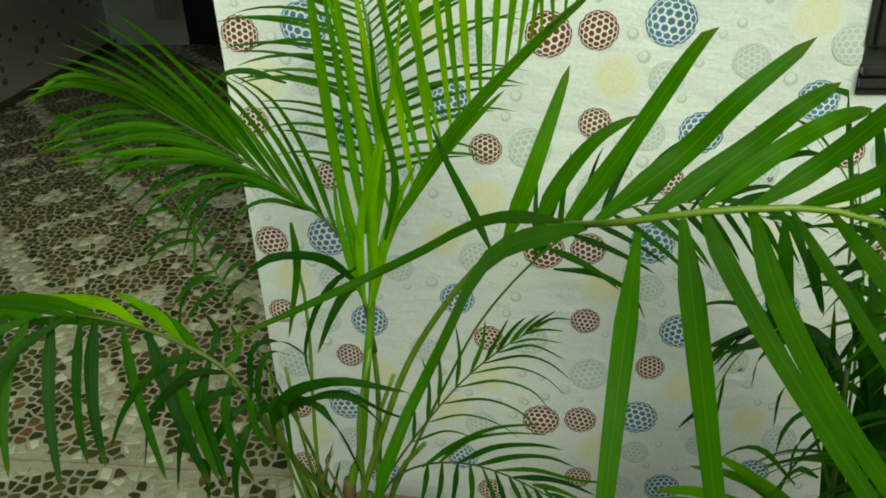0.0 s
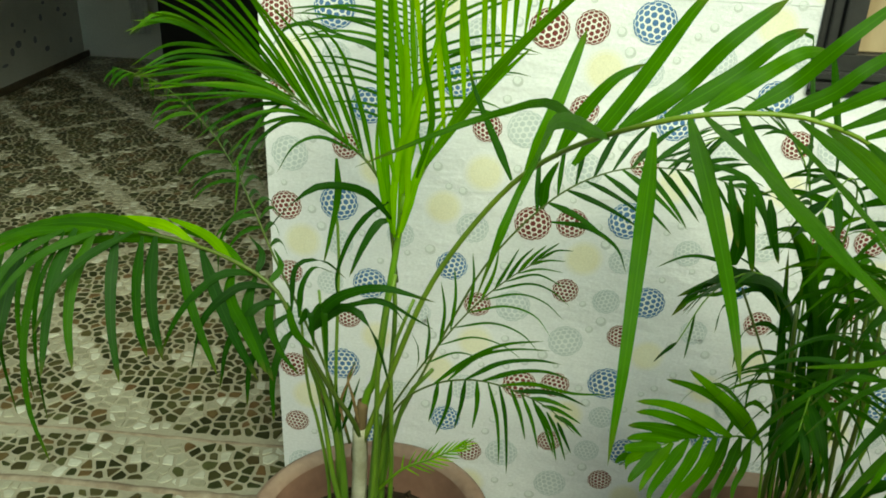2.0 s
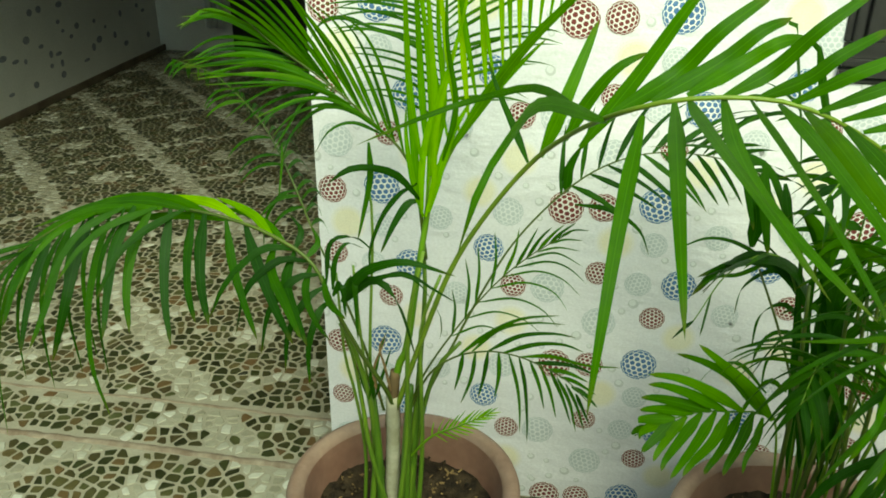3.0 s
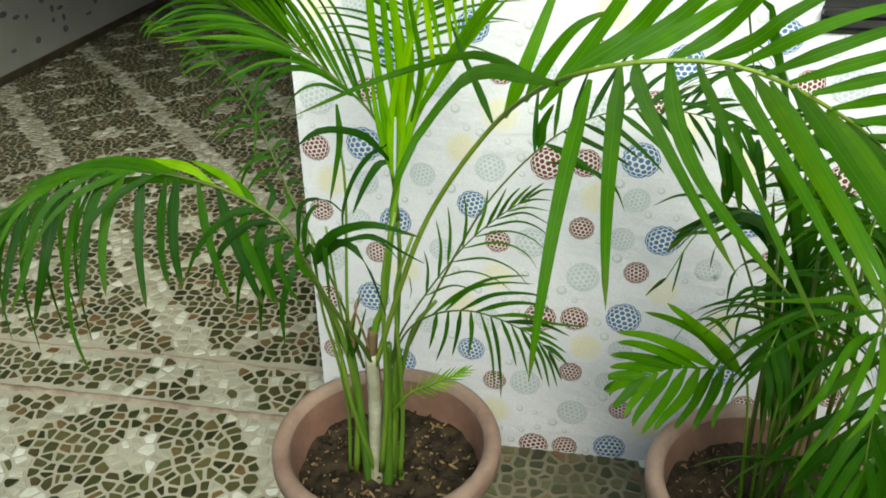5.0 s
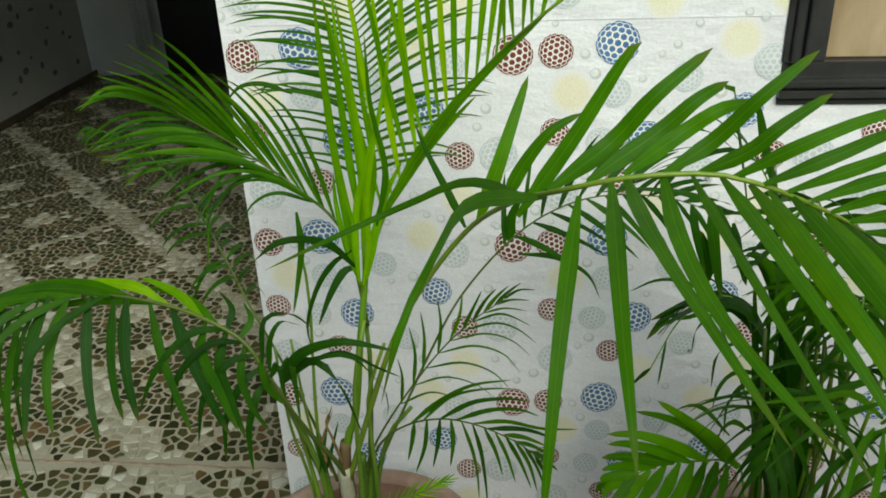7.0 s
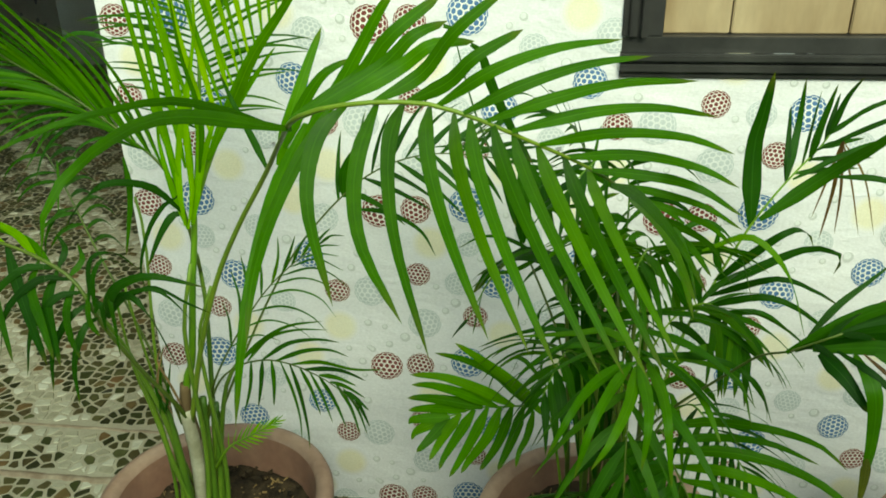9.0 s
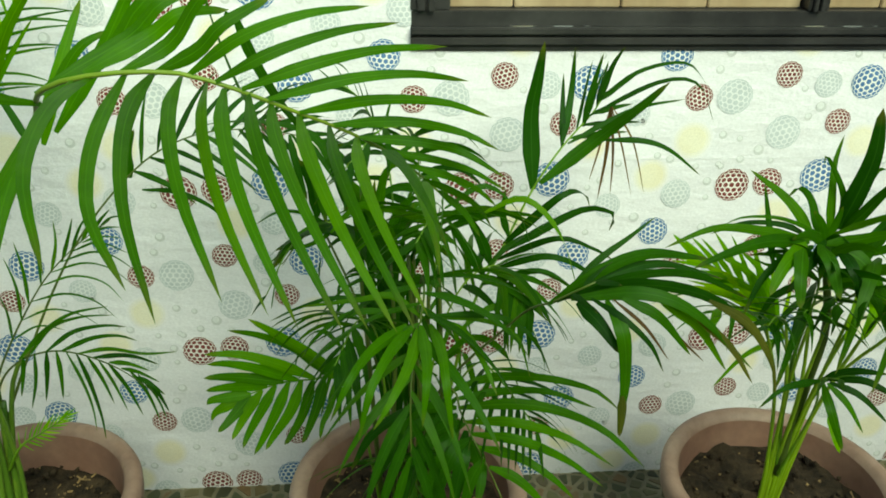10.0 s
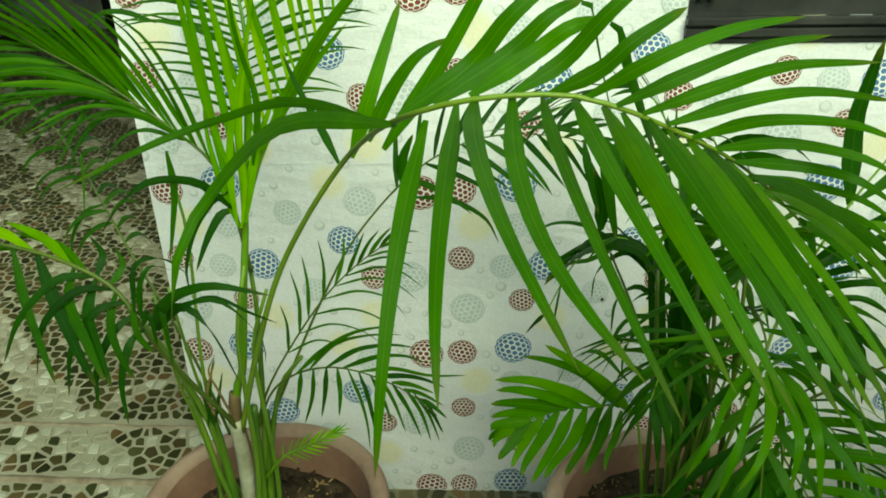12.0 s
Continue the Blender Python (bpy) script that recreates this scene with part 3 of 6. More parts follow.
part("fibre_sheath", mesh_of("fibre_sheath", v, f, FIBRE, True), FIBRE, bpy.data.objects["cane"], "brown fibrous sheath round the cane top")

# the long arching frond
arch = frond(palm_a, [(0.284, -0.406, 0.511), (0.333, -0.438, 0.668), (0.376, -0.443, 0.792), (0.423, -0.454, 0.884), (0.482, -0.486, 0.976), (0.534, -0.574, 1.050)] + [(0.588, -0.684, 1.112), (0.644, -0.707, 1.133), (0.711, -0.705, 1.135), (0.757, -0.709, 1.125), (0.810, -0.687, 1.096), (0.877, -0.622, 1.044), (0.932, -0.573, 0.992), (0.988, -0.562, 0.936)],
      pairs=0, mat=LEAF, stem=STEM_ARCH, radius=0.0046, seed=2, label="long arching frond")
leaf(arch, [(0.496, -0.475, 0.984), (0.515, -0.478, 1.039), (0.538, -0.455, 1.104), (0.555, -0.429, 1.150)], 0.021, LEAF, blunt=0.4)
leaf(arch, [(0.480, -0.468, 0.973), (0.460, -0.457, 1.013), (0.436, -0.449, 1.061), (0.421, -0.442, 1.098)], 0.012, DARK)
leaf(arch, [(0.526, -0.535, 1.028), (0.549, -0.533, 1.076), (0.579, -0.534, 1.117), (0.612, -0.524, 1.134)], 0.018, LEAF, blunt=0.4)
leaf(arch, [(0.569, -0.640, 1.086), (0.512, -0.789, 1.144), (0.492, -0.892, 1.148), (0.472, -0.941, 1.118), (0.455, -0.934, 1.055)], 0.017, LEAF)
leaf(arch, [(0.551, -0.618, 1.079), (0.506, -0.748, 1.145), (0.466, -0.822, 1.157), (0.425, -0.855, 1.150), (0.362, -0.864, 1.122)], 0.011, LEAF)
leaf(arch, [(0.727, -0.706, 1.131), (0.781, -0.726, 1.171), (0.838, -0.713, 1.189), (0.896, -0.692, 1.192)], 0.0142, LEAF, -6, blunt=0.45)
leaf(arch, [(0.753, -0.710, 1.127), (0.808, -0.716, 1.156), (0.867, -0.689, 1.169), (0.923, -0.682, 1.175)], 0.0142, LEAF, -12, blunt=0.45)
leaf(arch, [(0.776, -0.706, 1.119), (0.839, -0.697, 1.139), (0.901, -0.664, 1.145), (0.968, -0.680, 1.152)], 0.0142, LEAF, 8, blunt=0.45)
leaf(arch, [(0.799, -0.698, 1.107), (0.873, -0.669, 1.118), (0.936, -0.644, 1.116), (0.991, -0.672, 1.116)], 0.0142, LEAF, 0, blunt=0.45)
leaf(arch, [(0.825, -0.677, 1.087), (0.898, -0.634, 1.086), (0.969, -0.637, 1.084), (1.021, -0.631, 1.065)], 0.0142, LEAF, 15, blunt=0.45)
leaf(arch, [(0.854, -0.646, 1.064), (0.928, -0.610, 1.055), (0.989, -0.636, 1.051), (1.031, -0.629, 1.028)], 0.0142, LEAF, -6, blunt=0.45)
leaf(arch, [(0.881, -0.623, 1.042), (0.947, -0.603, 1.029), (0.992, -0.632, 1.027), (1.040, -0.627, 0.995)], 0.0142, LEAF, -12, blunt=0.45)
leaf(arch, [(0.907, -0.606, 1.020), (0.962, -0.599, 1.007), (1.000, -0.630, 1.006), (1.041, -0.624, 0.979)], 0.0105, LEAF, 8, blunt=0.45)
leaf(arch, [(0.931, -0.581, 0.995), (0.976, -0.598, 0.987), (1.006, -0.627, 0.984), (1.027, -0.657, 0.974)], 0.0105, LEAF, 0, blunt=0.45)
leaf(arch, [(0.952, -0.571, 0.972), (0.986, -0.596, 0.966), (1.010, -0.624, 0.960), (1.022, -0.656, 0.950)], 0.0105, LEAF, 15, blunt=0.45)
leaf(arch, [(0.970, -0.570, 0.957), (0.996, -0.604, 0.946), (1.012, -0.641, 0.931)], 0.0105, LEAF, -6, blunt=0.45)
leaf(arch, [(0.600, -0.696, 1.111), (0.589, -0.766, 1.075), (0.580, -0.821, 1.027), (0.573, -0.862, 0.966), (0.567, -0.887, 0.893)], 0.0178, LEAF, 0, blunt=0.5)
leaf(arch, [(0.626, -0.710, 1.129), (0.622, -0.815, 1.113), (0.620, -0.895, 1.092), (0.621, -0.950, 1.066), (0.624, -0.979, 1.036)], 0.0178, LEAF, 14, blunt=0.5)
leaf(arch, [(0.641, -0.693, 1.129), (0.641, -0.783, 1.138), (0.650, -0.868, 1.137), (0.668, -0.948, 1.127), (0.699, -1.019, 1.096)], 0.0178, LEAF, -8, blunt=0.5)
leaf(arch, [(0.671, -0.694, 1.133), (0.671, -0.784, 1.119), (0.681, -0.865, 1.106), (0.702, -0.937, 1.094), (0.738, -0.997, 1.072)], 0.0178, LEAF, 6, blunt=0.5)
leaf(arch, [(0.696, -0.696, 1.132), (0.699, -0.783, 1.133), (0.709, -0.865, 1.123), (0.727, -0.942, 1.100), (0.757, -1.010, 1.054)], 0.0164, LEAF, -28, blunt=0.5)
leaf(arch, [(0.721, -0.699, 1.130), (0.727, -0.777, 1.131), (0.740, -0.850, 1.120), (0.761, -0.918, 1.097), (0.793, -0.977, 1.050)], 0.0164, LEAF, 0, blunt=0.5)
leaf(arch, [(0.744, -0.703, 1.125), (0.751, -0.777, 1.123), (0.765, -0.846, 1.108), (0.787, -0.910, 1.082), (0.821, -0.964, 1.031)], 0.0164, LEAF, 28, blunt=0.5)
leaf(arch, [(0.760, -0.705, 1.120), (0.768, -0.776, 1.115), (0.783, -0.841, 1.097), (0.806, -0.901, 1.067), (0.840, -0.953, 1.013)], 0.0164, LEAF, -16, blunt=0.5)
leaf(arch, [(0.780, -0.699, 1.114), (0.791, -0.770, 1.107), (0.809, -0.835, 1.089), (0.835, -0.895, 1.059), (0.872, -0.947, 1.005)], 0.0164, LEAF, 12, blunt=0.5)
leaf(arch, [(0.800, -0.691, 1.101), (0.810, -0.761, 1.097), (0.828, -0.826, 1.080), (0.854, -0.886, 1.051), (0.891, -0.937, 0.998)], 0.0164, LEAF, -28, blunt=0.5)
leaf(arch, [(0.823, -0.671, 1.084), (0.833, -0.739, 1.079), (0.851, -0.802, 1.061), (0.876, -0.860, 1.031), (0.913, -0.908, 0.977)], 0.0164, LEAF, 0, blunt=0.5)
leaf(arch, [(0.850, -0.641, 1.062), (0.857, -0.715, 1.061), (0.872, -0.783, 1.048), (0.894, -0.846, 1.023), (0.928, -0.900, 0.974)], 0.0164, LEAF, 28, blunt=0.5)
leaf(arch, [(0.878, -0.613, 1.039), (0.881, -0.691, 1.045), (0.891, -0.764, 1.040), (0.909, -0.832, 1.022), (0.939, -0.890, 0.981)], 0.0164, LEAF, -16, blunt=0.5)
leaf(arch, [(0.904, -0.595, 1.016), (0.917, -0.675, 1.039), (0.929, -0.750, 1.050), (0.942, -0.820, 1.050), (0.954, -0.885, 1.040)], 0.0142, LEAF, 6, blunt=0.5)
leaf(arch, [(0.927, -0.582, 0.994), (0.932, -0.663, 1.018), (0.938, -0.739, 1.031), (0.943, -0.809, 1.034), (0.949, -0.875, 1.025)], 0.0142, LEAF, -14, blunt=0.5)
leaf(arch, [(0.954, -0.561, 0.967), (0.953, -0.646, 0.994), (0.951, -0.725, 1.010), (0.950, -0.800, 1.016), (0.949, -0.870, 1.010)], 0.0142, LEAF, 0, blunt=0.5)
leaf(arch, [(0.977, -0.555, 0.943), (0.970, -0.639, 0.980), (0.964, -0.717, 1.006), (0.957, -0.790, 1.021), (0.951, -0.859, 1.025)], 0.0142, LEAF, 14, blunt=0.5)
leaf(arch, [(0.544, -0.555, 1.027), (0.602, -0.541, 1.111), (0.652, -0.537, 1.195), (0.668, -0.535, 1.210)], 0.0200, LEAF, 0, blunt=0.3)
leaf(arch, [(0.574, -0.662, 1.102), (0.634, -0.614, 1.131), (0.671, -0.617, 1.177), (0.725, -0.594, 1.217)], 0.0210, LEAF, 8, blunt=0.3)
leaf(arch, [(0.607, -0.697, 1.125), (0.670, -0.662, 1.158), (0.702, -0.661, 1.188), (0.733, -0.636, 1.197)], 0.0185, LEAF, -8, blunt=0.3)
leaf(arch, [(0.637, -0.706, 1.135), (0.689, -0.670, 1.159), (0.722, -0.668, 1.181), (0.759, -0.629, 1.176)], 0.0170, LEAF, 6, blunt=0.3)
leaf(arch, [(0.669, -0.706, 1.135), (0.712, -0.687, 1.157), (0.745, -0.698, 1.199), (0.791, -0.684, 1.235)], 0.0160, LEAF, 0, blunt=0.3)
leaf(arch, [(0.698, -0.702, 1.133), (0.739, -0.704, 1.154), (0.764, -0.706, 1.178), (0.807, -0.685, 1.199)], 0.0155, LEAF, 10, blunt=0.3)
# two leaflets whose ends are bent over and hang
leaf(arch, [(0.729, -0.640, 1.193), (0.737, -0.637, 1.194), (0.744, -0.636, 1.166), (0.757, -0.630, 1.114), (0.771, -0.609, 1.065), (0.786, -0.574, 1.018)], 0.0145, MID, blunt=0.4)
leaf(arch, [(0.755, -0.634, 1.174), (0.764, -0.629, 1.168), (0.776, -0.625, 1.131), (0.796, -0.606, 1.081), (0.820, -0.560, 1.023)], 0.0140, MID, blunt=0.4)

# upright fronds
lime = frond(palm_a, [(0.340, -0.393, 0.887), (0.365, -0.379, 0.952), (0.418, -0.399, 1.043), (0.466, -0.433, 1.115), (0.519, -0.463, 1.179), (0.566, -0.524, 1.234), (0.603, -0.531, 1.263)],
      pairs=21, length=0.34, width=0.0098, rise=(0, 0), angle=(38, 30), droop=0.0, start=1, mat=LIME, radius=0.005, seed=3, label="upright lime frond", up=(0, -1, 0.1), both=(1, 0), profile=(1.0, 1.0, 0.7))
leaf(lime, [(0.368, -0.389, 0.957), (0.423, -0.409, 1.048), (0.469, -0.443, 1.117), (0.522, -0.473, 1.179), (0.575, -0.520, 1.239)], 0.022, LIME, 35)
leaf(lime, [(0.403, -0.387, 1.015), (0.444, -0.404, 1.067), (0.475, -0.417, 1.104), (0.494, -0.427, 1.125)], 0.0112, LIME)
leaf(lime, [(0.333, -0.388, 0.944), (0.325, -0.385, 1.032), (0.322, -0.396, 1.136), (0.325, -0.441, 1.246)], 0.0128, LIME)
leaf(lime, [(0.342, -0.398, 0.942), (0.346, -0.404, 1.035), (0.343, -0.424, 1.144), (0.344, -0.470, 1.252)], 0.0112, LIME)
leaf(lime, [(0.330, -0.408, 0.939), (0.316, -0.414, 1.025), (0.315, -0.435, 1.119), (0.321, -0.469, 1.223), (0.327, -0.483, 1.253)], 0.0120, LIME)
leaf(lime, [(0.342, -0.370, 0.934), (0.353, -0.367, 1.018), (0.345, -0.368, 1.115), (0.349, -0.398, 1.223)], 0.0112, LIME)
leaf(lime, [(0.357, -0.398, 0.942), (0.377, -0.415, 1.027), (0.366, -0.424, 1.115), (0.367, -0.434, 1.205)], 0.0104, LEAF)
for run, w in (([(0.325, -0.396, 0.860), (0.317, -0.389, 0.927), (0.309, -0.385, 1.007), (0.306, -0.387, 1.085), (0.305, -0.399, 1.187), (0.305, -0.411, 1.253)], 0.013), ([(0.333, -0.396, 0.860), (0.335, -0.380, 0.922), (0.337, -0.376, 1.003), (0.331, -0.377, 1.096), (0.321, -0.378, 1.194), (0.325, -0.390, 1.260)], 0.012),
               ([(0.339, -0.406, 0.866), (0.354, -0.399, 0.932), (0.371, -0.388, 0.984), (0.398, -0.398, 1.036)], 0.015)):
    leaf(lime, run, w, LIME)
for run, w in (([(0.331, -0.415, 0.867), (0.329, -0.409, 0.928), (0.336, -0.405, 0.983), (0.357, -0.414, 1.049), (0.376, -0.415, 1.108)], 0.012),
               ([(0.331, -0.407, 0.858), (0.314, -0.400, 0.915), (0.305, -0.396, 0.971), (0.305, -0.395, 1.019)], 0.012), ([(0.336, -0.416, 0.863), (0.347, -0.410, 0.920), (0.347, -0.406, 0.976), (0.361, -0.414, 1.049), (0.386, -0.414, 1.149), (0.402, -0.444, 1.232)], 0.010)):
    leaf(lime, run, w, LIME)
frond(palm_a, [(0.336, -0.373, 0.897), (0.340, -0.339, 0.986), (0.344, -0.312, 1.081), (0.332, -0.285, 1.149), (0.320, -0.267, 1.209), (0.308, -0.238, 1.259)],
      pairs=30, length=0.19, width=0.0066, rise=(5, 5), angle=(68, 52), droop=0.35, start=1, mat=MID, radius=0.004, seed=4, label="upright fine-leaved frond", up=(0, -1, 0), profile=(0.6, 1.0, 0.9))
side = frond(palm_a, [(0.331, -0.387, 0.781)] + [(0.317, -0.387, 0.900), (0.296, -0.387, 0.949), (0.261, -0.386, 0.983), (0.219, -0.392, 1.023), (0.174, -0.398, 1.060), (0.128, -0.413, 1.098), (0.095, -0.436, 1.138)],
      pairs=0, mat=LEAF, stem=STEM_OLD, radius=0.0030, seed=5, label="frond reaching over the room's opening")
leaf(side, [(0.300, -0.388, 0.944), (0.285, -0.410, 1.041), (0.265, -0.440, 1.117), (0.232, -0.468, 1.157)], 0.0080, LEAF, 10)
leaf(side, [(0.287, -0.387, 0.958), (0.268, -0.414, 1.056), (0.248, -0.441, 1.123), (0.223, -0.469, 1.156)], 0.0080, MID, -20)
leaf(side, [(0.282, -0.386, 0.966), (0.253, -0.415, 1.069), (0.227, -0.442, 1.132), (0.206, -0.470, 1.162)], 0.0080, LEAF, 25)
leaf(side, [(0.266, -0.386, 0.978), (0.235, -0.415, 1.077), (0.210, -0.444, 1.136), (0.192, -0.471, 1.169)], 0.0080, LEAF, 0)
leaf(side, [(0.258, -0.386, 0.986), (0.219, -0.415, 1.085), (0.189, -0.445, 1.143), (0.171, -0.473, 1.182)], 0.0080, LEAF, 10)
leaf(side, [(0.243, -0.386, 0.998), (0.206, -0.416, 1.095), (0.177, -0.447, 1.158), (0.154, -0.474, 1.197)], 0.0080, MID, -20)
leaf(side, [(0.239, -0.389, 1.005), (0.194, -0.417, 1.103), (0.162, -0.448, 1.175), (0.144, -0.500, 1.224)], 0.0080, LEAF, 25)
leaf(side, [(0.224, -0.388, 1.016), (0.181, -0.418, 1.106), (0.148, -0.449, 1.169), (0.130, -0.498, 1.214)], 0.0080, LEAF, 0)
leaf(side, [(0.217, -0.388, 1.021), (0.171, -0.418, 1.107), (0.134, -0.450, 1.166), (0.111, -0.497, 1.210)], 0.0080, LEAF, 10)
leaf(side, [(0.201, -0.388, 1.033), (0.158, -0.419, 1.110), (0.126, -0.451, 1.160), (0.099, -0.489, 1.196)], 0.0080, MID, -20)
leaf(side, [(0.194, -0.388, 1.039), (0.146, -0.419, 1.112), (0.116, -0.452, 1.157), (0.086, -0.490, 1.190)], 0.0080, LEAF, 25)
leaf(side, [(0.177, -0.388, 1.052), (0.135, -0.419, 1.113), (0.108, -0.457, 1.152), (0.077, -0.490, 1.178)], 0.0080, LEAF, 0)
leaf(side, [(0.167, -0.389, 1.059), (0.126, -0.420, 1.112), (0.095, -0.458, 1.148), (0.062, -0.490, 1.173)], 0.0080, LEAF, 10)
leaf(side, [(0.149, -0.390, 1.072), (0.111, -0.421, 1.115), (0.085, -0.460, 1.143), (0.052, -0.488, 1.155)], 0.0080, MID, -20)
leaf(side, [(0.139, -0.391, 1.079), (0.100, -0.422, 1.117), (0.071, -0.460, 1.140), (0.037, -0.487, 1.144)], 0.0080, LEAF, 25)
leaf(side, [(0.122, -0.393, 1.091), (0.089, -0.425, 1.123), (0.067, -0.460, 1.140), (0.034, -0.486, 1.133)], 0.0080, LEAF, 0)
leaf(side, [(0.114, -0.394, 1.096), (0.084, -0.430, 1.130), (0.061, -0.461, 1.142), (0.026, -0.486, 1.130)], 0.0080, LEAF, 10)
leaf(side, [(0.098, -0.396, 1.109), (0.074, -0.432, 1.136), (0.058, -0.461, 1.143), (0.031, -0.485, 1.125)], 0.0080, MID, -20)
leaf(side, [(0.090, -0.399, 1.117), (0.068, -0.436, 1.142), (0.052, -0.462, 1.146), (0.031, -0.485, 1.127)], 0.0080, LEAF, 25)
leaf(side, [(0.282, -0.386, 0.966), (0.231, -0.416, 1.013), (0.186, -0.440, 1.016), (0.166, -0.464, 0.982)], 0.0068, MID, 0)
leaf(side, [(0.268, -0.386, 0.978), (0.216, -0.415, 1.023), (0.168, -0.440, 1.032), (0.112, -0.466, 1.009)], 0.0068, LEAF, 10)
leaf(side, [(0.261, -0.386, 0.983), (0.204, -0.415, 1.032), (0.150, -0.442, 1.051), (0.061, -0.483, 1.049)], 0.0068, LEAF, -20)
leaf(side, [(0.247, -0.386, 0.995), (0.192, -0.415, 1.039), (0.137, -0.442, 1.054), (0.051, -0.485, 1.057)], 0.0068, MID, 25)
leaf(side, [(0.241, -0.386, 1.000), (0.184, -0.415, 1.043), (0.123, -0.444, 1.062), (0.035, -0.489, 1.073)], 0.0068, LEAF, 0)
leaf(side, [(0.225, -0.388, 1.013), (0.169, -0.415, 1.051), (0.115, -0.445, 1.066), (0.041, -0.486, 1.064)], 0.0068, LEAF, 10)
leaf(side, [(0.217, -0.388, 1.018), (0.157, -0.416, 1.058), (0.107, -0.448, 1.076), (0.041, -0.486, 1.061)], 0.0068, MID, -20)
leaf(side, [(0.201, -0.387, 1.031), (0.146, -0.416, 1.065), (0.101, -0.448, 1.076), (0.041, -0.487, 1.067)], 0.0068, LEAF, 25)
leaf(side, [(0.194, -0.387, 1.037), (0.138, -0.417, 1.072), (0.095, -0.450, 1.080), (0.034, -0.490, 1.079)], 0.0068, LEAF, 0)
leaf(side, [(0.176, -0.388, 1.049), (0.127, -0.418, 1.076), (0.090, -0.455, 1.084), (0.035, -0.490, 1.080)], 0.0068, MID, 10)
leaf(side, [(0.167, -0.388, 1.057), (0.118, -0.419, 1.079), (0.082, -0.457, 1.090), (0.031, -0.493, 1.089)], 0.0068, LEAF, -20)
leaf(side, [(0.150, -0.390, 1.068), (0.106, -0.420, 1.086), (0.075, -0.458, 1.091), (0.032, -0.490, 1.079)], 0.0068, LEAF, 25)
leaf(side, [(0.141, -0.390, 1.074), (0.097, -0.422, 1.091), (0.069, -0.462, 1.097), (0.027, -0.490, 1.077)], 0.0068, MID, 0)
leaf(side, [(0.123, -0.392, 1.088), (0.087, -0.425, 1.100), (0.064, -0.463, 1.101), (0.032, -0.491, 1.081)], 0.0068, LEAF, 10)
leaf(side, [(0.113, -0.394, 1.095), (0.080, -0.432, 1.109), (0.059, -0.465, 1.110), (0.032, -0.493, 1.092)], 0.0068, LEAF, -20)
leaf(side, [(0.271, -0.386, 0.971), (0.233, -0.406, 0.993), (0.202, -0.421, 0.984), (0.182, -0.437, 0.952)], 0.0070, MID, 25)
leaf(side, [(0.243, -0.386, 0.994), (0.199, -0.404, 1.016), (0.151, -0.418, 1.003), (0.120, -0.434, 0.971)], 0.0070, DARK, 0)
leaf(side, [(0.225, -0.388, 1.015), (0.176, -0.403, 1.024), (0.125, -0.417, 1.007), (0.087, -0.434, 0.975)], 0.0070, MID, 10)
leaf(side, [(0.203, -0.387, 1.029), (0.155, -0.402, 1.030), (0.113, -0.418, 1.015), (0.076, -0.436, 0.987)], 0.0070, DARK, -20)
leaf(side, [(0.180, -0.387, 1.044), (0.135, -0.403, 1.041), (0.092, -0.419, 1.023), (0.058, -0.443, 0.998)], 0.0070, MID, 25)
leaf(side, [(0.217, -0.388, 1.017), (0.176, -0.401, 1.004), (0.145, -0.415, 0.974), (0.131, -0.432, 0.933)], 0.0070, DARK, 0)
leaf(side, [(0.188, -0.387, 1.033), (0.159, -0.401, 1.015), (0.139, -0.416, 0.982), (0.120, -0.433, 0.950)], 0.0070, MID, 10)
leaf(side, [(0.160, -0.388, 1.058), (0.123, -0.405, 1.055), (0.090, -0.423, 1.044), (0.059, -0.447, 1.027)], 0.0070, DARK, -20)
leaf(side, [(0.326, -0.403, 0.882), (0.290, -0.417, 0.926), (0.235, -0.436, 0.936), (0.191, -0.440, 0.903), (0.160, -0.437, 0.863)], 0.014, DARK)
leaf(side, [(0.321, -0.401, 0.907), (0.294, -0.402, 0.888), (0.268, -0.404, 0.850), (0.250, -0.410, 0.794), (0.255, -0.415, 0.750)], 0.010, DARK)
leaf(side, [(0.326, -0.394, 0.878), (0.308, -0.403, 0.876), (0.289, -0.416, 0.847), (0.272, -0.430, 0.806)], 0.014, DARK)
leaf(side, [(0.253, -0.405, 0.965), (0.254, -0.407, 0.913), (0.244, -0.411, 0.860), (0.234, -0.415, 0.815)], 0.012, DARK)
leaf(side, [(0.258, -0.373, 1.115), (0.218, -0.375, 1.129), (0.184, -0.376, 1.121), (0.154, -0.373, 1.078)], 0.008, DARK)

# low fronds towards the room
low = frond(palm_a, [(0.284, -0.406, 0.511), (0.273, -0.434, 0.576), (0.248, -0.455, 0.640), (0.216, -0.481, 0.735)] + [(0.183, -0.476, 0.805), (0.124, -0.463, 0.836), (0.063, -0.452, 0.851), (-0.006, -0.449, 0.861), (-0.097, -0.442, 0.857), (-0.186, -0.438, 0.832), (-0.264, -0.448, 0.790), (-0.346, -0.455, 0.729)],
      pairs=0, mat=MID, stem=STEM_OLD, radius=0.004, seed=6, label="low arching frond")
# hanging leaflets: the darker greens also stand for shade under the frond
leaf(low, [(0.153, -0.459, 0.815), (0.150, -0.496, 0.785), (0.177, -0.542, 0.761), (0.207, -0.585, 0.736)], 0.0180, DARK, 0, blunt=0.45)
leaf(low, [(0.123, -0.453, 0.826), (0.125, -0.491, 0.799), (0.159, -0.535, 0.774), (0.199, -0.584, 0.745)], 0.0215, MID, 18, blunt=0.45)
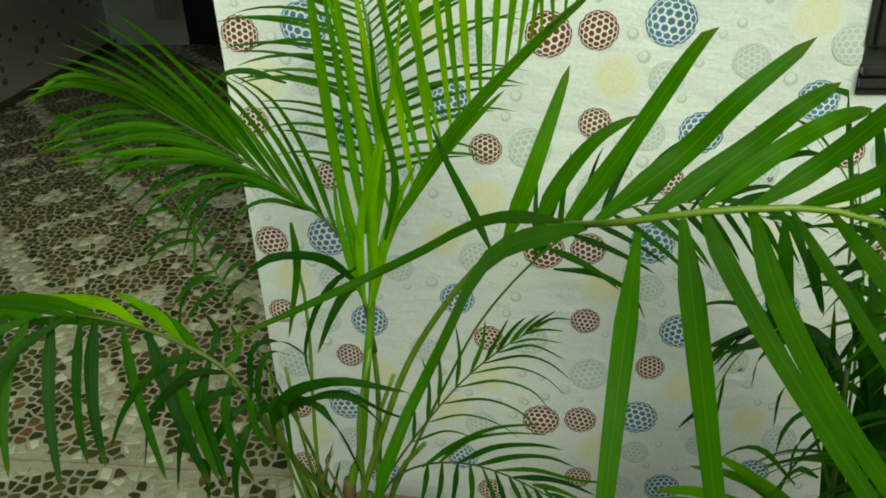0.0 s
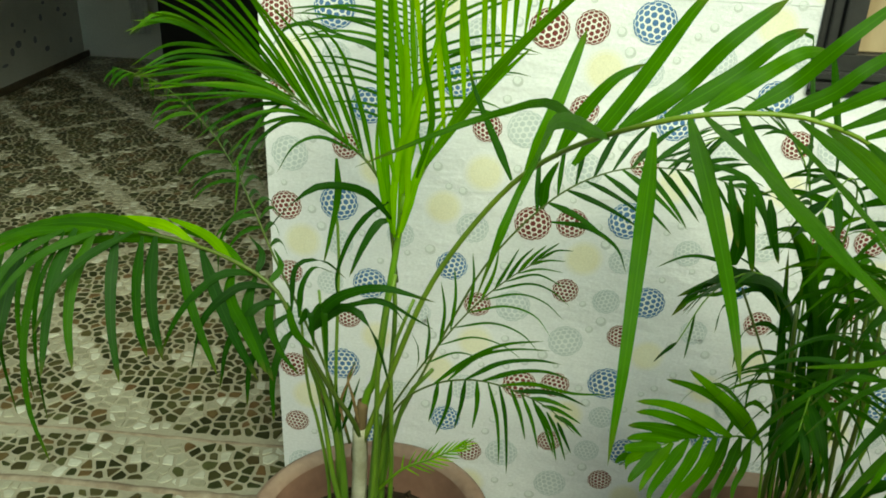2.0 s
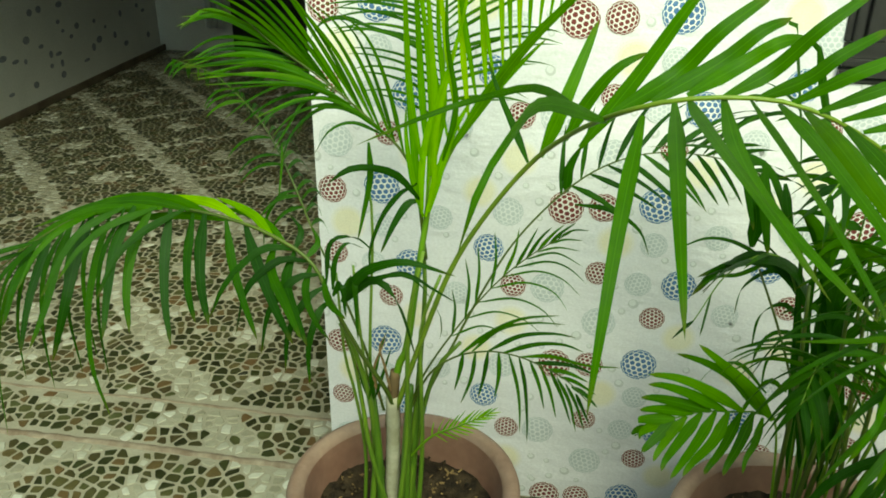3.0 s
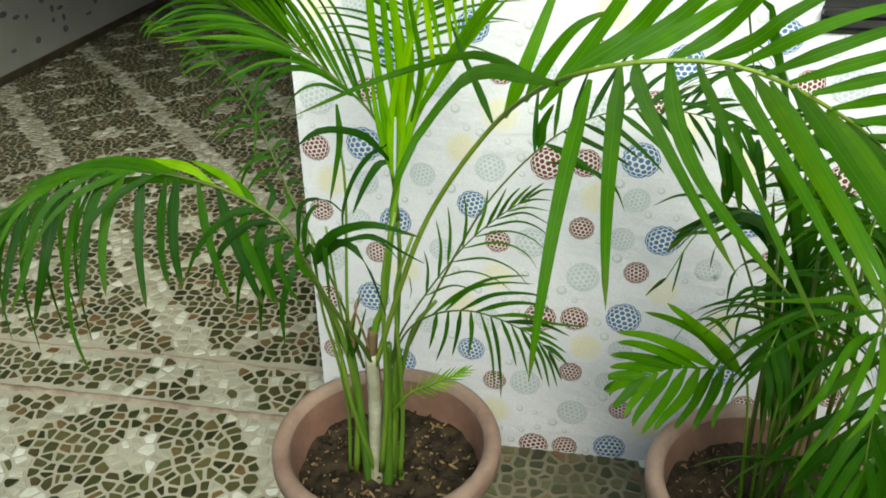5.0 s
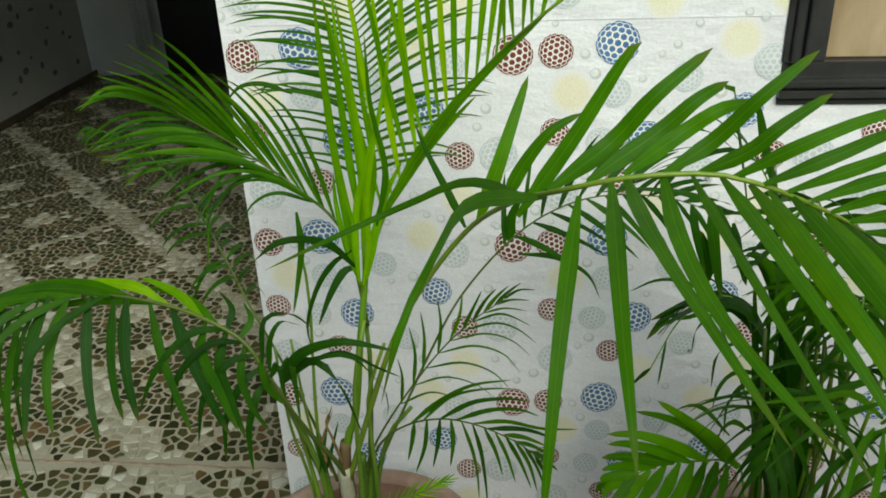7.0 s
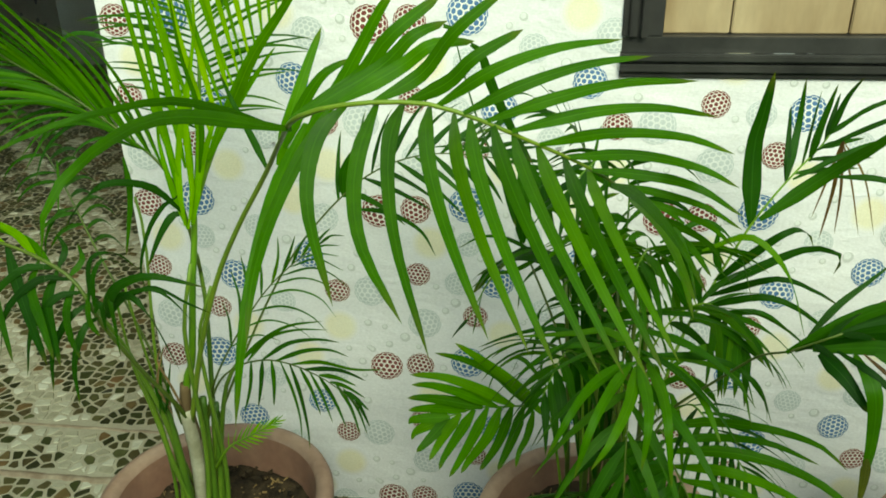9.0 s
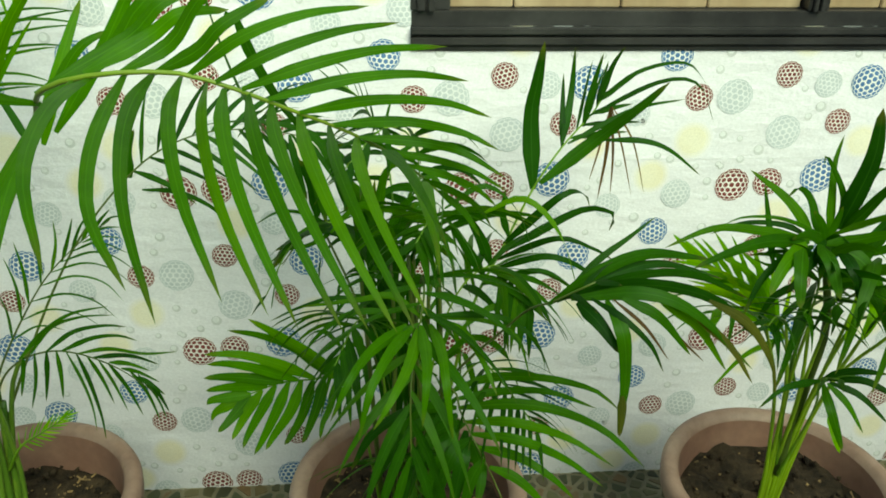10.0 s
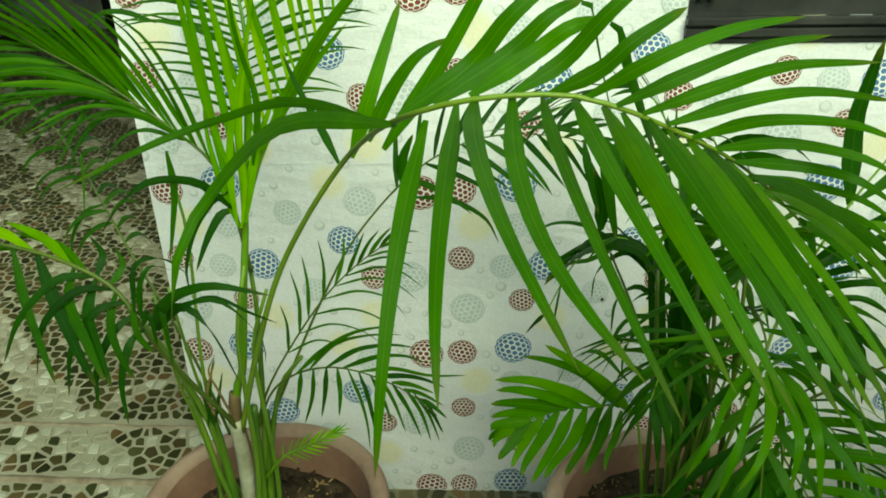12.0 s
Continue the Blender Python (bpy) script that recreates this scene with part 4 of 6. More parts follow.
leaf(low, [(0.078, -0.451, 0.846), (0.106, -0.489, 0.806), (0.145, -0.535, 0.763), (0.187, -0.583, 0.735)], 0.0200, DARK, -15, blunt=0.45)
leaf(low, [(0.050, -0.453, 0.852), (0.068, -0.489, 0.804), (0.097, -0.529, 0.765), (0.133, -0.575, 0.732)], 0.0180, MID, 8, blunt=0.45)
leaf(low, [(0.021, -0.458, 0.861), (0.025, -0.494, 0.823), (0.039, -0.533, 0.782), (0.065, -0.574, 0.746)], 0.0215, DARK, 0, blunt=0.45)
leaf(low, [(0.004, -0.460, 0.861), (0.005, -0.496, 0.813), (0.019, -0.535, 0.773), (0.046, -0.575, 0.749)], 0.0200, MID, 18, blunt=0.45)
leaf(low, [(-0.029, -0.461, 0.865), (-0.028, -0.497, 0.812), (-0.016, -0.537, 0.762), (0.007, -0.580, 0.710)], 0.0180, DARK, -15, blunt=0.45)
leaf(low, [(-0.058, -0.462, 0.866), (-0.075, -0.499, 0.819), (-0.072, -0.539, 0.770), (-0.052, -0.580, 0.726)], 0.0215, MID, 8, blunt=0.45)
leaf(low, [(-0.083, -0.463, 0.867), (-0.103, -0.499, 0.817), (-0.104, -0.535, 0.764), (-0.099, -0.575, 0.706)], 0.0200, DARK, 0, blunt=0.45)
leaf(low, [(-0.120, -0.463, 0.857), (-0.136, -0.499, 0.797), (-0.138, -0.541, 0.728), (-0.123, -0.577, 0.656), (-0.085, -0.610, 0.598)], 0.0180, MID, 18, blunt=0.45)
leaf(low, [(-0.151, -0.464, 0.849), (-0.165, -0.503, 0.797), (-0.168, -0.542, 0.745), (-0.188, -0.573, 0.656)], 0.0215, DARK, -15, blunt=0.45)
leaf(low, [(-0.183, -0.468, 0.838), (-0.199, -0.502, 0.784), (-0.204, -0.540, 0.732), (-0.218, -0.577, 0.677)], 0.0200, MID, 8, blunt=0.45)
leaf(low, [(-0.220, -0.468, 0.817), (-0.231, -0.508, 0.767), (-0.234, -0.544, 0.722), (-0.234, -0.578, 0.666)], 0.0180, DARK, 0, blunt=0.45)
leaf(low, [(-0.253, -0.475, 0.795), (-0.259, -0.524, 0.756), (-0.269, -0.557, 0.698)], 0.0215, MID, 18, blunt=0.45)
leaf(low, [(-0.008, -0.460, 0.866), (-0.051, -0.498, 0.847), (-0.079, -0.535, 0.821), (-0.099, -0.573, 0.769)], 0.0130, MID, -15, blunt=0.45)
leaf(low, [(-0.050, -0.461, 0.866), (-0.104, -0.493, 0.850), (-0.135, -0.535, 0.827), (-0.156, -0.570, 0.790)], 0.0130, MID, 8, blunt=0.45)
leaf(low, [(-0.101, -0.462, 0.863), (-0.144, -0.500, 0.843), (-0.164, -0.534, 0.814), (-0.183, -0.574, 0.764)], 0.0130, MID, 0, blunt=0.45)
leaf(low, [(-0.147, -0.463, 0.851), (-0.175, -0.505, 0.843), (-0.201, -0.541, 0.816), (-0.214, -0.579, 0.775)], 0.0130, LEAF, 18, blunt=0.45)
leaf(low, [(0.179, -0.466, 0.801), (0.181, -0.505, 0.775), (0.207, -0.549, 0.758), (0.240, -0.588, 0.751)], 0.0130, MID, -15, blunt=0.45)
leaf(low, [(0.197, -0.474, 0.785), (0.217, -0.515, 0.766), (0.253, -0.555, 0.766)], 0.0130, MID, 8, blunt=0.45)
# top leaflets: lime and bright green stand for the light on them
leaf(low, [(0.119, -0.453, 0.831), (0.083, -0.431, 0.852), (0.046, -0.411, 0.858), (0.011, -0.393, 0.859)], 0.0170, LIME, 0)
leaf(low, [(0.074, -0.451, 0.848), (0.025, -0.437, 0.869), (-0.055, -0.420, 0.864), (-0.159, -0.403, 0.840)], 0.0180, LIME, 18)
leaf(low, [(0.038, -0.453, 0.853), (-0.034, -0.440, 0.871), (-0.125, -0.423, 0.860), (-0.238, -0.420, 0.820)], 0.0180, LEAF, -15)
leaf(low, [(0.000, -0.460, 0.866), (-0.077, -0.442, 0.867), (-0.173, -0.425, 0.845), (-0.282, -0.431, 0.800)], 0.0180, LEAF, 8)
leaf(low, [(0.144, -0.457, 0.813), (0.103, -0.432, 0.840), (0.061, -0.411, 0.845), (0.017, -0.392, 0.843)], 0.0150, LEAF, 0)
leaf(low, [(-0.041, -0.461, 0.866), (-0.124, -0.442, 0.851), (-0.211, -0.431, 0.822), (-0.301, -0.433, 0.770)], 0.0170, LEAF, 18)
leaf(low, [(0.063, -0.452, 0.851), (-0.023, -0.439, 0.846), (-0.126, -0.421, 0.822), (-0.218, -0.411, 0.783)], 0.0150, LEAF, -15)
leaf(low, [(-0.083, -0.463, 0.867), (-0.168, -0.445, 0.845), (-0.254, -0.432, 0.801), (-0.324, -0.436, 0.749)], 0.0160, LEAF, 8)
leaf(low, [(0.170, -0.464, 0.805), (0.184, -0.446, 0.824), (0.168, -0.422, 0.838)], 0.0120, MID, 0)
leaf(low, [(0.153, -0.459, 0.815), (0.157, -0.438, 0.837), (0.133, -0.415, 0.851)], 0.0120, DARK, 18)
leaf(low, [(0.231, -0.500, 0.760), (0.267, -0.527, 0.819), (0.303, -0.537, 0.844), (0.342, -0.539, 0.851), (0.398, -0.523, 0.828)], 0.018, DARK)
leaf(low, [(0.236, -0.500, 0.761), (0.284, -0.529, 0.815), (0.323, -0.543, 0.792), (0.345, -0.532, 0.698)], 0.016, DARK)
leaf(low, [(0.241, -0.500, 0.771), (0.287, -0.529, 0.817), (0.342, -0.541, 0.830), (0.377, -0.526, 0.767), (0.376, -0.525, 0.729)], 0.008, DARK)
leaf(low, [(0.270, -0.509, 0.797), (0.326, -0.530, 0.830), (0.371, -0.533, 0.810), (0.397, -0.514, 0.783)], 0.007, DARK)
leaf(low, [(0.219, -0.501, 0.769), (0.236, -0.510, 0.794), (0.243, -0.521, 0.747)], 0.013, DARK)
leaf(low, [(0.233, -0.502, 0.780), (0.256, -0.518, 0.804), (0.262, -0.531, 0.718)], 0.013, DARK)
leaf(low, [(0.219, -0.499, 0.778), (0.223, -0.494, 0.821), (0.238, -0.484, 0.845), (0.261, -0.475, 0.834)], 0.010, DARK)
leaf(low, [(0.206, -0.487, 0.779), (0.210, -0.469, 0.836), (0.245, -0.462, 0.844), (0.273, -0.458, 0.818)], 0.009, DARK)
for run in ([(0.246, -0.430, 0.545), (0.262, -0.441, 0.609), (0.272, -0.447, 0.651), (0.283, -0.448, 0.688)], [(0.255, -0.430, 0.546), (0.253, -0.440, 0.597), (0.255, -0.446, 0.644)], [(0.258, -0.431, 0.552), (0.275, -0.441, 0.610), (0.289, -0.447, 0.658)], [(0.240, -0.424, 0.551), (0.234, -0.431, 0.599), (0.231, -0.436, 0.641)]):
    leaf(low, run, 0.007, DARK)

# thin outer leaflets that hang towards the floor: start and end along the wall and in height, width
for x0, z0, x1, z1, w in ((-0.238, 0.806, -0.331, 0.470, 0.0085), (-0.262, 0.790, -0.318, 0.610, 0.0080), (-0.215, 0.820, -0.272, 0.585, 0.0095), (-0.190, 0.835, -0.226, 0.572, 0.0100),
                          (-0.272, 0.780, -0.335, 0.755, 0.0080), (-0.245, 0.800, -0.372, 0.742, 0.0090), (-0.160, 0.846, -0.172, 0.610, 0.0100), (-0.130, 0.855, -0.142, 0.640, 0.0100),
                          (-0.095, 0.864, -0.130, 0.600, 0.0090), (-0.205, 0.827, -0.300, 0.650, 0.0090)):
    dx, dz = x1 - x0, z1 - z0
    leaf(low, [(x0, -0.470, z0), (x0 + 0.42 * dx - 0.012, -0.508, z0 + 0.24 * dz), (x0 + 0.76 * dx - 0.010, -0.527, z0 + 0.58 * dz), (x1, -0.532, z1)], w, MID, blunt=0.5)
# leaflets close to the base, in the dark green that stands for shade
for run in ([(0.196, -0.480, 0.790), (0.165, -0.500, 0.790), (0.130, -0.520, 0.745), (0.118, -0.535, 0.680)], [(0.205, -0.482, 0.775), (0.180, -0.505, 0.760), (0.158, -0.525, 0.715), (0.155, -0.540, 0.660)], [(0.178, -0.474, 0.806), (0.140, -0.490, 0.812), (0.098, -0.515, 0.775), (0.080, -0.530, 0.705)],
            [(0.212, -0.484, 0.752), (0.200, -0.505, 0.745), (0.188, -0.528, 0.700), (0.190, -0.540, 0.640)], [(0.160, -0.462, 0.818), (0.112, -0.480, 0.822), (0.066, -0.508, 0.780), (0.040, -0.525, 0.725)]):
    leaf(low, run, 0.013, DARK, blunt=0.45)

# shaded frond behind the low one
shade = frond(palm_a, [(0.262, -0.395, 0.500), (0.232, -0.380, 0.600), (0.185, -0.355, 0.700), (0.140, -0.330, 0.780), (0.106, -0.310, 0.850), (0.072, -0.287, 0.905), (0.030, -0.260, 0.950), (-0.050, -0.215, 0.996), (-0.140, -0.170, 1.008)],
      pairs=26, length=0.14, width=0.0085, rise=(-10, -30), angle=(70, 30), droop=0.9, start=3, mat=MID, stem=STEM_OLD, radius=0.0026, seed=41, up=(0.5, -0.5, 0.6), profile=(0.8, 1.0, 0.5), both=(0.35, 1), sizes=(0.6, 1.0))
leaf(shade, [(0.082, -0.290, 0.915), (0.084, -0.302, 0.885), (0.080, -0.318, 0.830)], 0.006, LEAF)
leaf(shade, [(0.110, -0.312, 0.846), (0.086, -0.325, 0.840), (0.062, -0.336, 0.800), (0.056, -0.340, 0.745)], 0.008, MID)

# small fronds towards the window
small_a = frond(palm_a, [(0.298, -0.393, 0.488), (0.321, -0.404, 0.561)] + [(0.349, -0.417, 0.625), (0.394, -0.424, 0.703), (0.442, -0.428, 0.773), (0.490, -0.425, 0.821), (0.541, -0.424, 0.859)],
      pairs=0, stem=STEM_OLD, radius=0.0022, seed=7)
leaf(small_a, [(0.397, -0.426, 0.707), (0.403, -0.432, 0.764), (0.397, -0.435, 0.812)], 0.0065, MID, 0)
leaf(small_a, [(0.412, -0.426, 0.733), (0.417, -0.431, 0.788), (0.414, -0.433, 0.834)], 0.0065, MID, 20)
leaf(small_a, [(0.434, -0.426, 0.762), (0.440, -0.430, 0.811), (0.437, -0.432, 0.856)], 0.0065, MID, -15)
leaf(small_a, [(0.451, -0.425, 0.782), (0.466, -0.429, 0.826), (0.471, -0.433, 0.864)], 0.0065, MID, 0)
leaf(small_a, [(0.468, -0.424, 0.798), (0.485, -0.429, 0.838), (0.497, -0.435, 0.868)], 0.0065, MID, 20)
leaf(small_a, [(0.482, -0.423, 0.812), (0.500, -0.429, 0.848), (0.516, -0.436, 0.871)], 0.0065, MID, -15)
leaf(small_a, [(0.498, -0.422, 0.827), (0.516, -0.429, 0.855), (0.532, -0.437, 0.876)], 0.0065, MID, 0)
leaf(small_a, [(0.513, -0.422, 0.838), (0.529, -0.429, 0.860), (0.548, -0.438, 0.881)], 0.0065, MID, 20)
leaf(small_a, [(0.378, -0.426, 0.675), (0.383, -0.433, 0.726), (0.379, -0.439, 0.762)], 0.0065, MID, -15)
leaf(small_a, [(0.513, -0.422, 0.838), (0.534, -0.429, 0.850), (0.559, -0.436, 0.854)], 0.0042, MID, 0)
leaf(small_a, [(0.498, -0.422, 0.825), (0.526, -0.429, 0.837), (0.557, -0.435, 0.837)], 0.0042, MID, 20)
leaf(small_a, [(0.482, -0.423, 0.812), (0.523, -0.430, 0.829), (0.562, -0.435, 0.814)], 0.0042, MID, -15)
leaf(small_a, [(0.466, -0.424, 0.797), (0.511, -0.431, 0.815), (0.542, -0.437, 0.811), (0.570, -0.442, 0.790)], 0.0042, MID, 0)
leaf(small_a, [(0.451, -0.425, 0.782), (0.499, -0.432, 0.799), (0.535, -0.438, 0.793), (0.562, -0.443, 0.771)], 0.0042, MID, 20)
leaf(small_a, [(0.434, -0.426, 0.762), (0.483, -0.433, 0.780), (0.524, -0.439, 0.772), (0.548, -0.445, 0.744)], 0.0042, MID, -15)
leaf(small_a, [(0.416, -0.426, 0.737), (0.467, -0.434, 0.753), (0.508, -0.441, 0.744), (0.535, -0.446, 0.718)], 0.0042, MID, 0)
leaf(small_a, [(0.397, -0.426, 0.707), (0.443, -0.435, 0.729), (0.484, -0.442, 0.724), (0.513, -0.448, 0.706)], 0.0042, MID, 20)
leaf(small_a, [(0.378, -0.426, 0.675), (0.421, -0.434, 0.702), (0.459, -0.442, 0.700)], 0.0042, MID, -15)
leaf(small_a, [(0.525, -0.421, 0.848), (0.545, -0.429, 0.865), (0.567, -0.437, 0.870)], 0.0042, MID, 0)
small_b = frond(palm_a, [(0.301, -0.394, 0.492)] + [(0.340, -0.415, 0.592), (0.385, -0.436, 0.645), (0.436, -0.457, 0.674), (0.480, -0.476, 0.683), (0.522, -0.493, 0.679), (0.555, -0.507, 0.669), (0.586, -0.507, 0.637)],
      pairs=0, stem=STEM_OLD, radius=0.0022, seed=8)
leaf(small_b, [(0.392, -0.451, 0.658), (0.438, -0.463, 0.709), (0.484, -0.472, 0.743), (0.538, -0.479, 0.758)], 0.0085, MID, 0)
leaf(small_b, [(0.413, -0.457, 0.671), (0.451, -0.469, 0.719), (0.498, -0.478, 0.741), (0.546, -0.484, 0.747)], 0.0085, MID, 20)
leaf(small_b, [(0.437, -0.462, 0.678), (0.482, -0.473, 0.715), (0.528, -0.481, 0.729), (0.561, -0.488, 0.730)], 0.0085, DARK, -15)
leaf(small_b, [(0.459, -0.468, 0.681), (0.505, -0.477, 0.706), (0.544, -0.485, 0.715), (0.574, -0.494, 0.711)], 0.0085, MID, 0)
leaf(small_b, [(0.484, -0.473, 0.680), (0.529, -0.481, 0.691), (0.577, -0.489, 0.687), (0.625, -0.498, 0.695)], 0.0085, MID, 20)
leaf(small_b, [(0.504, -0.478, 0.676), (0.542, -0.486, 0.684), (0.569, -0.495, 0.686), (0.598, -0.501, 0.677)], 0.0085, DARK, -15)
leaf(small_b, [(0.526, -0.482, 0.670), (0.554, -0.491, 0.673), (0.583, -0.496, 0.664)], 0.0085, MID, 0)
leaf(small_b, [(0.542, -0.486, 0.662), (0.566, -0.492, 0.659), (0.595, -0.500, 0.647)], 0.0085, MID, 20)
leaf(small_b, [(0.560, -0.487, 0.648), (0.579, -0.496, 0.644), (0.599, -0.498, 0.624)], 0.0085, DARK, -15)
leaf(small_b, [(0.399, -0.451, 0.662), (0.395, -0.458, 0.633), (0.388, -0.461, 0.601)], 0.0085, MID, 0)
leaf(small_b, [(0.418, -0.457, 0.672), (0.413, -0.463, 0.628), (0.398, -0.461, 0.579)], 0.0085, MID, 20)
leaf(small_b, [(0.437, -0.462, 0.677), (0.433, -0.469, 0.639), (0.425, -0.471, 0.599)], 0.0085, DARK, -15)
leaf(small_b, [(0.453, -0.468, 0.681), (0.455, -0.475, 0.646), (0.450, -0.473, 0.604)], 0.0085, MID, 0)
leaf(small_b, [(0.468, -0.473, 0.683), (0.482, -0.475, 0.633), (0.488, -0.474, 0.588), (0.490, -0.481, 0.551)], 0.0072, MID, 20)
leaf(small_b, [(0.483, -0.478, 0.684), (0.494, -0.481, 0.639), (0.500, -0.479, 0.577), (0.502, -0.485, 0.538)], 0.0072, DARK, -15)
leaf(small_b, [(0.499, -0.484, 0.683), (0.514, -0.486, 0.645), (0.524, -0.486, 0.602)], 0.0072, MID, 0)
leaf(small_b, [(0.514, -0.487, 0.678), (0.530, -0.490, 0.639), (0.542, -0.490, 0.592)], 0.0072, MID, 20)
leaf(small_b, [(0.528, -0.492, 0.676), (0.548, -0.491, 0.632), (0.564, -0.496, 0.588)], 0.0072, DARK, -15)
leaf(small_b, [(0.539, -0.449, 0.635), (0.560, -0.452, 0.595), (0.573, -0.453, 0.543)], 0.0072, MID, 0)
leaf(small_b, [(0.552, -0.454, 0.629), (0.571, -0.451, 0.589), (0.585, -0.460, 0.551)], 0.0072, MID, 20)
leaf(small_b, [(0.568, -0.455, 0.614), (0.579, -0.456, 0.591), (0.591, -0.465, 0.569)], 0.0072, DARK, -15)
back = frond(palm_a, [(0.309, -0.384, 0.469), (0.327, -0.382, 0.520), (0.369, -0.363, 0.616), (0.414, -0.336, 0.710), (0.457, -0.303, 0.782), (0.522, -0.280, 0.856), (0.585, -0.270, 0.904), (0.661, -0.255, 0.925), (0.757, -0.242, 0.917), (0.838, -0.234, 0.886)],
      pairs=13, length=0.13, width=0.011, rise=(5, -5), angle=(50, 25), angle_b=(60, 30), droop=0.3, start=5, mat=DARK, stem=STEM_OLD, radius=0.0025, seed=9, up=(0, -0.8, 0.5))
leaf(back, [(0.530, -0.273, 0.858), (0.532, -0.275, 0.898), (0.548, -0.277, 0.936)], 0.020, DARK)
leaf(back, [(0.545, -0.273, 0.839), (0.599, -0.273, 0.834), (0.647, -0.261, 0.799), (0.669, -0.249, 0.749)], 0.010, DARK)
frond(palm_a, [(0.304, -0.390, 0.406), (0.346, -0.418, 0.476), (0.394, -0.438, 0.519), (0.441, -0.448, 0.556)],
      pairs=12, length=0.045, width=0.004, rise=(10, 10), angle=(35, 12), droop=0.05, start=1, mat=LIME, radius=0.003, seed=10, up=(0, -0.8, 0.5))

# ---------------------------------------------------------------- second palm
palm_b = palm("dense dark green palm with drooping fronds over its pot")
for k, (x, y) in enumerate(((0.90, -0.42), (0.92, -0.45), (0.95, -0.40), (0.97, -0.44), (0.99, -0.41), (0.93, -0.39))):
    stalk(palm_b, [(x, y + 0.04, 0.255), (x + 0.004 * k - 0.01, y + 0.02, 0.436), (x + 0.02 * (k % 3) - 0.02, y, 0.645), (x + 0.025 * (k % 3) - 0.03, y + 0.01, 0.80)], 0.005, 0.0025, STEM_OLD)
fan = frond(palm_b, [(0.906, -0.391, 0.213)] + [(0.862, -0.441, 0.563), (0.832, -0.448, 0.607), (0.792, -0.452, 0.609), (0.751, -0.457, 0.608), (0.711, -0.468, 0.599), (0.678, -0.475, 0.582), (0.657, -0.477, 0.567)],
      pairs=0, mat=LEAF, radius=0.003, seed=11, label="low broad-fingered frond")
leaf(fan, [(0.844, -0.467, 0.611), (0.807, -0.481, 0.666), (0.760, -0.488, 0.710), (0.722, -0.496, 0.743)], 0.0195, LEAF, 6, blunt=0.4)
leaf(fan, [(0.828, -0.466, 0.620), (0.783, -0.479, 0.679), (0.737, -0.489, 0.710), (0.694, -0.500, 0.728)], 0.0185, LEAF, -10, blunt=0.4)
leaf(fan, [(0.804, -0.466, 0.621), (0.751, -0.480, 0.659), (0.705, -0.490, 0.682), (0.660, -0.505, 0.694)], 0.0185, LEAF, 14, blunt=0.4)
leaf(fan, [(0.780, -0.467, 0.619), (0.728, -0.482, 0.651), (0.689, -0.493, 0.669), (0.662, -0.506, 0.678)], 0.0185, LEAF, 0, blunt=0.4)
leaf(fan, [(0.759, -0.467, 0.617), (0.711, -0.479, 0.634), (0.677, -0.495, 0.649), (0.655, -0.503, 0.653)], 0.0195, LEAF, 6, blunt=0.4)
leaf(fan, [(0.735, -0.468, 0.610), (0.699, -0.478, 0.619), (0.673, -0.490, 0.626), (0.656, -0.504, 0.633)], 0.0185, LEAF, -10, blunt=0.4)
leaf(fan, [(0.711, -0.470, 0.600), (0.683, -0.481, 0.604), (0.660, -0.494, 0.609), (0.656, -0.508, 0.613)], 0.0185, LEAF, 14, blunt=0.4)
leaf(fan, [(0.694, -0.471, 0.590), (0.675, -0.484, 0.589), (0.664, -0.497, 0.589), (0.660, -0.509, 0.585)], 0.0185, LEAF, 0, blunt=0.4)
leaf(fan, [(0.711, -0.470, 0.598), (0.691, -0.483, 0.579), (0.676, -0.494, 0.566), (0.666, -0.507, 0.562)], 0.0195, LEAF, 6, blunt=0.4)
leaf(fan, [(0.727, -0.467, 0.604), (0.707, -0.481, 0.579), (0.692, -0.492, 0.556), (0.684, -0.505, 0.546)], 0.0185, LEAF, -10, blunt=0.4)
leaf(fan, [(0.747, -0.466, 0.612), (0.723, -0.480, 0.574), (0.703, -0.491, 0.540), (0.698, -0.503, 0.528)], 0.0185, LEAF, 14, blunt=0.4)
leaf(fan, [(0.766, -0.465, 0.616), (0.747, -0.481, 0.576), (0.724, -0.491, 0.531), (0.712, -0.500, 0.513)], 0.0185, LEAF, 0, blunt=0.4)
leaf(fan, [(0.784, -0.463, 0.617), (0.768, -0.480, 0.577), (0.740, -0.489, 0.536), (0.729, -0.499, 0.520)], 0.0195, LEAF, 6, blunt=0.4)
leaf(fan, [(0.801, -0.463, 0.618), (0.784, -0.477, 0.566), (0.764, -0.490, 0.534), (0.757, -0.503, 0.532)], 0.0185, LEAF, -10, blunt=0.4)
leaf(fan, [(0.817, -0.462, 0.618), (0.804, -0.479, 0.578), (0.789, -0.491, 0.542), (0.783, -0.504, 0.534)], 0.0185, LEAF, 14, blunt=0.4)
leaf(fan, [(0.832, -0.461, 0.611), (0.824, -0.478, 0.578), (0.813, -0.490, 0.558), (0.809, -0.503, 0.540)], 0.0130, LEAF, 0, blunt=0.4)
leaf(fan, [(0.678, -0.442, 0.559), (0.662, -0.454, 0.560), (0.653, -0.468, 0.562)], 0.0130, LEAF, 6, blunt=0.4)
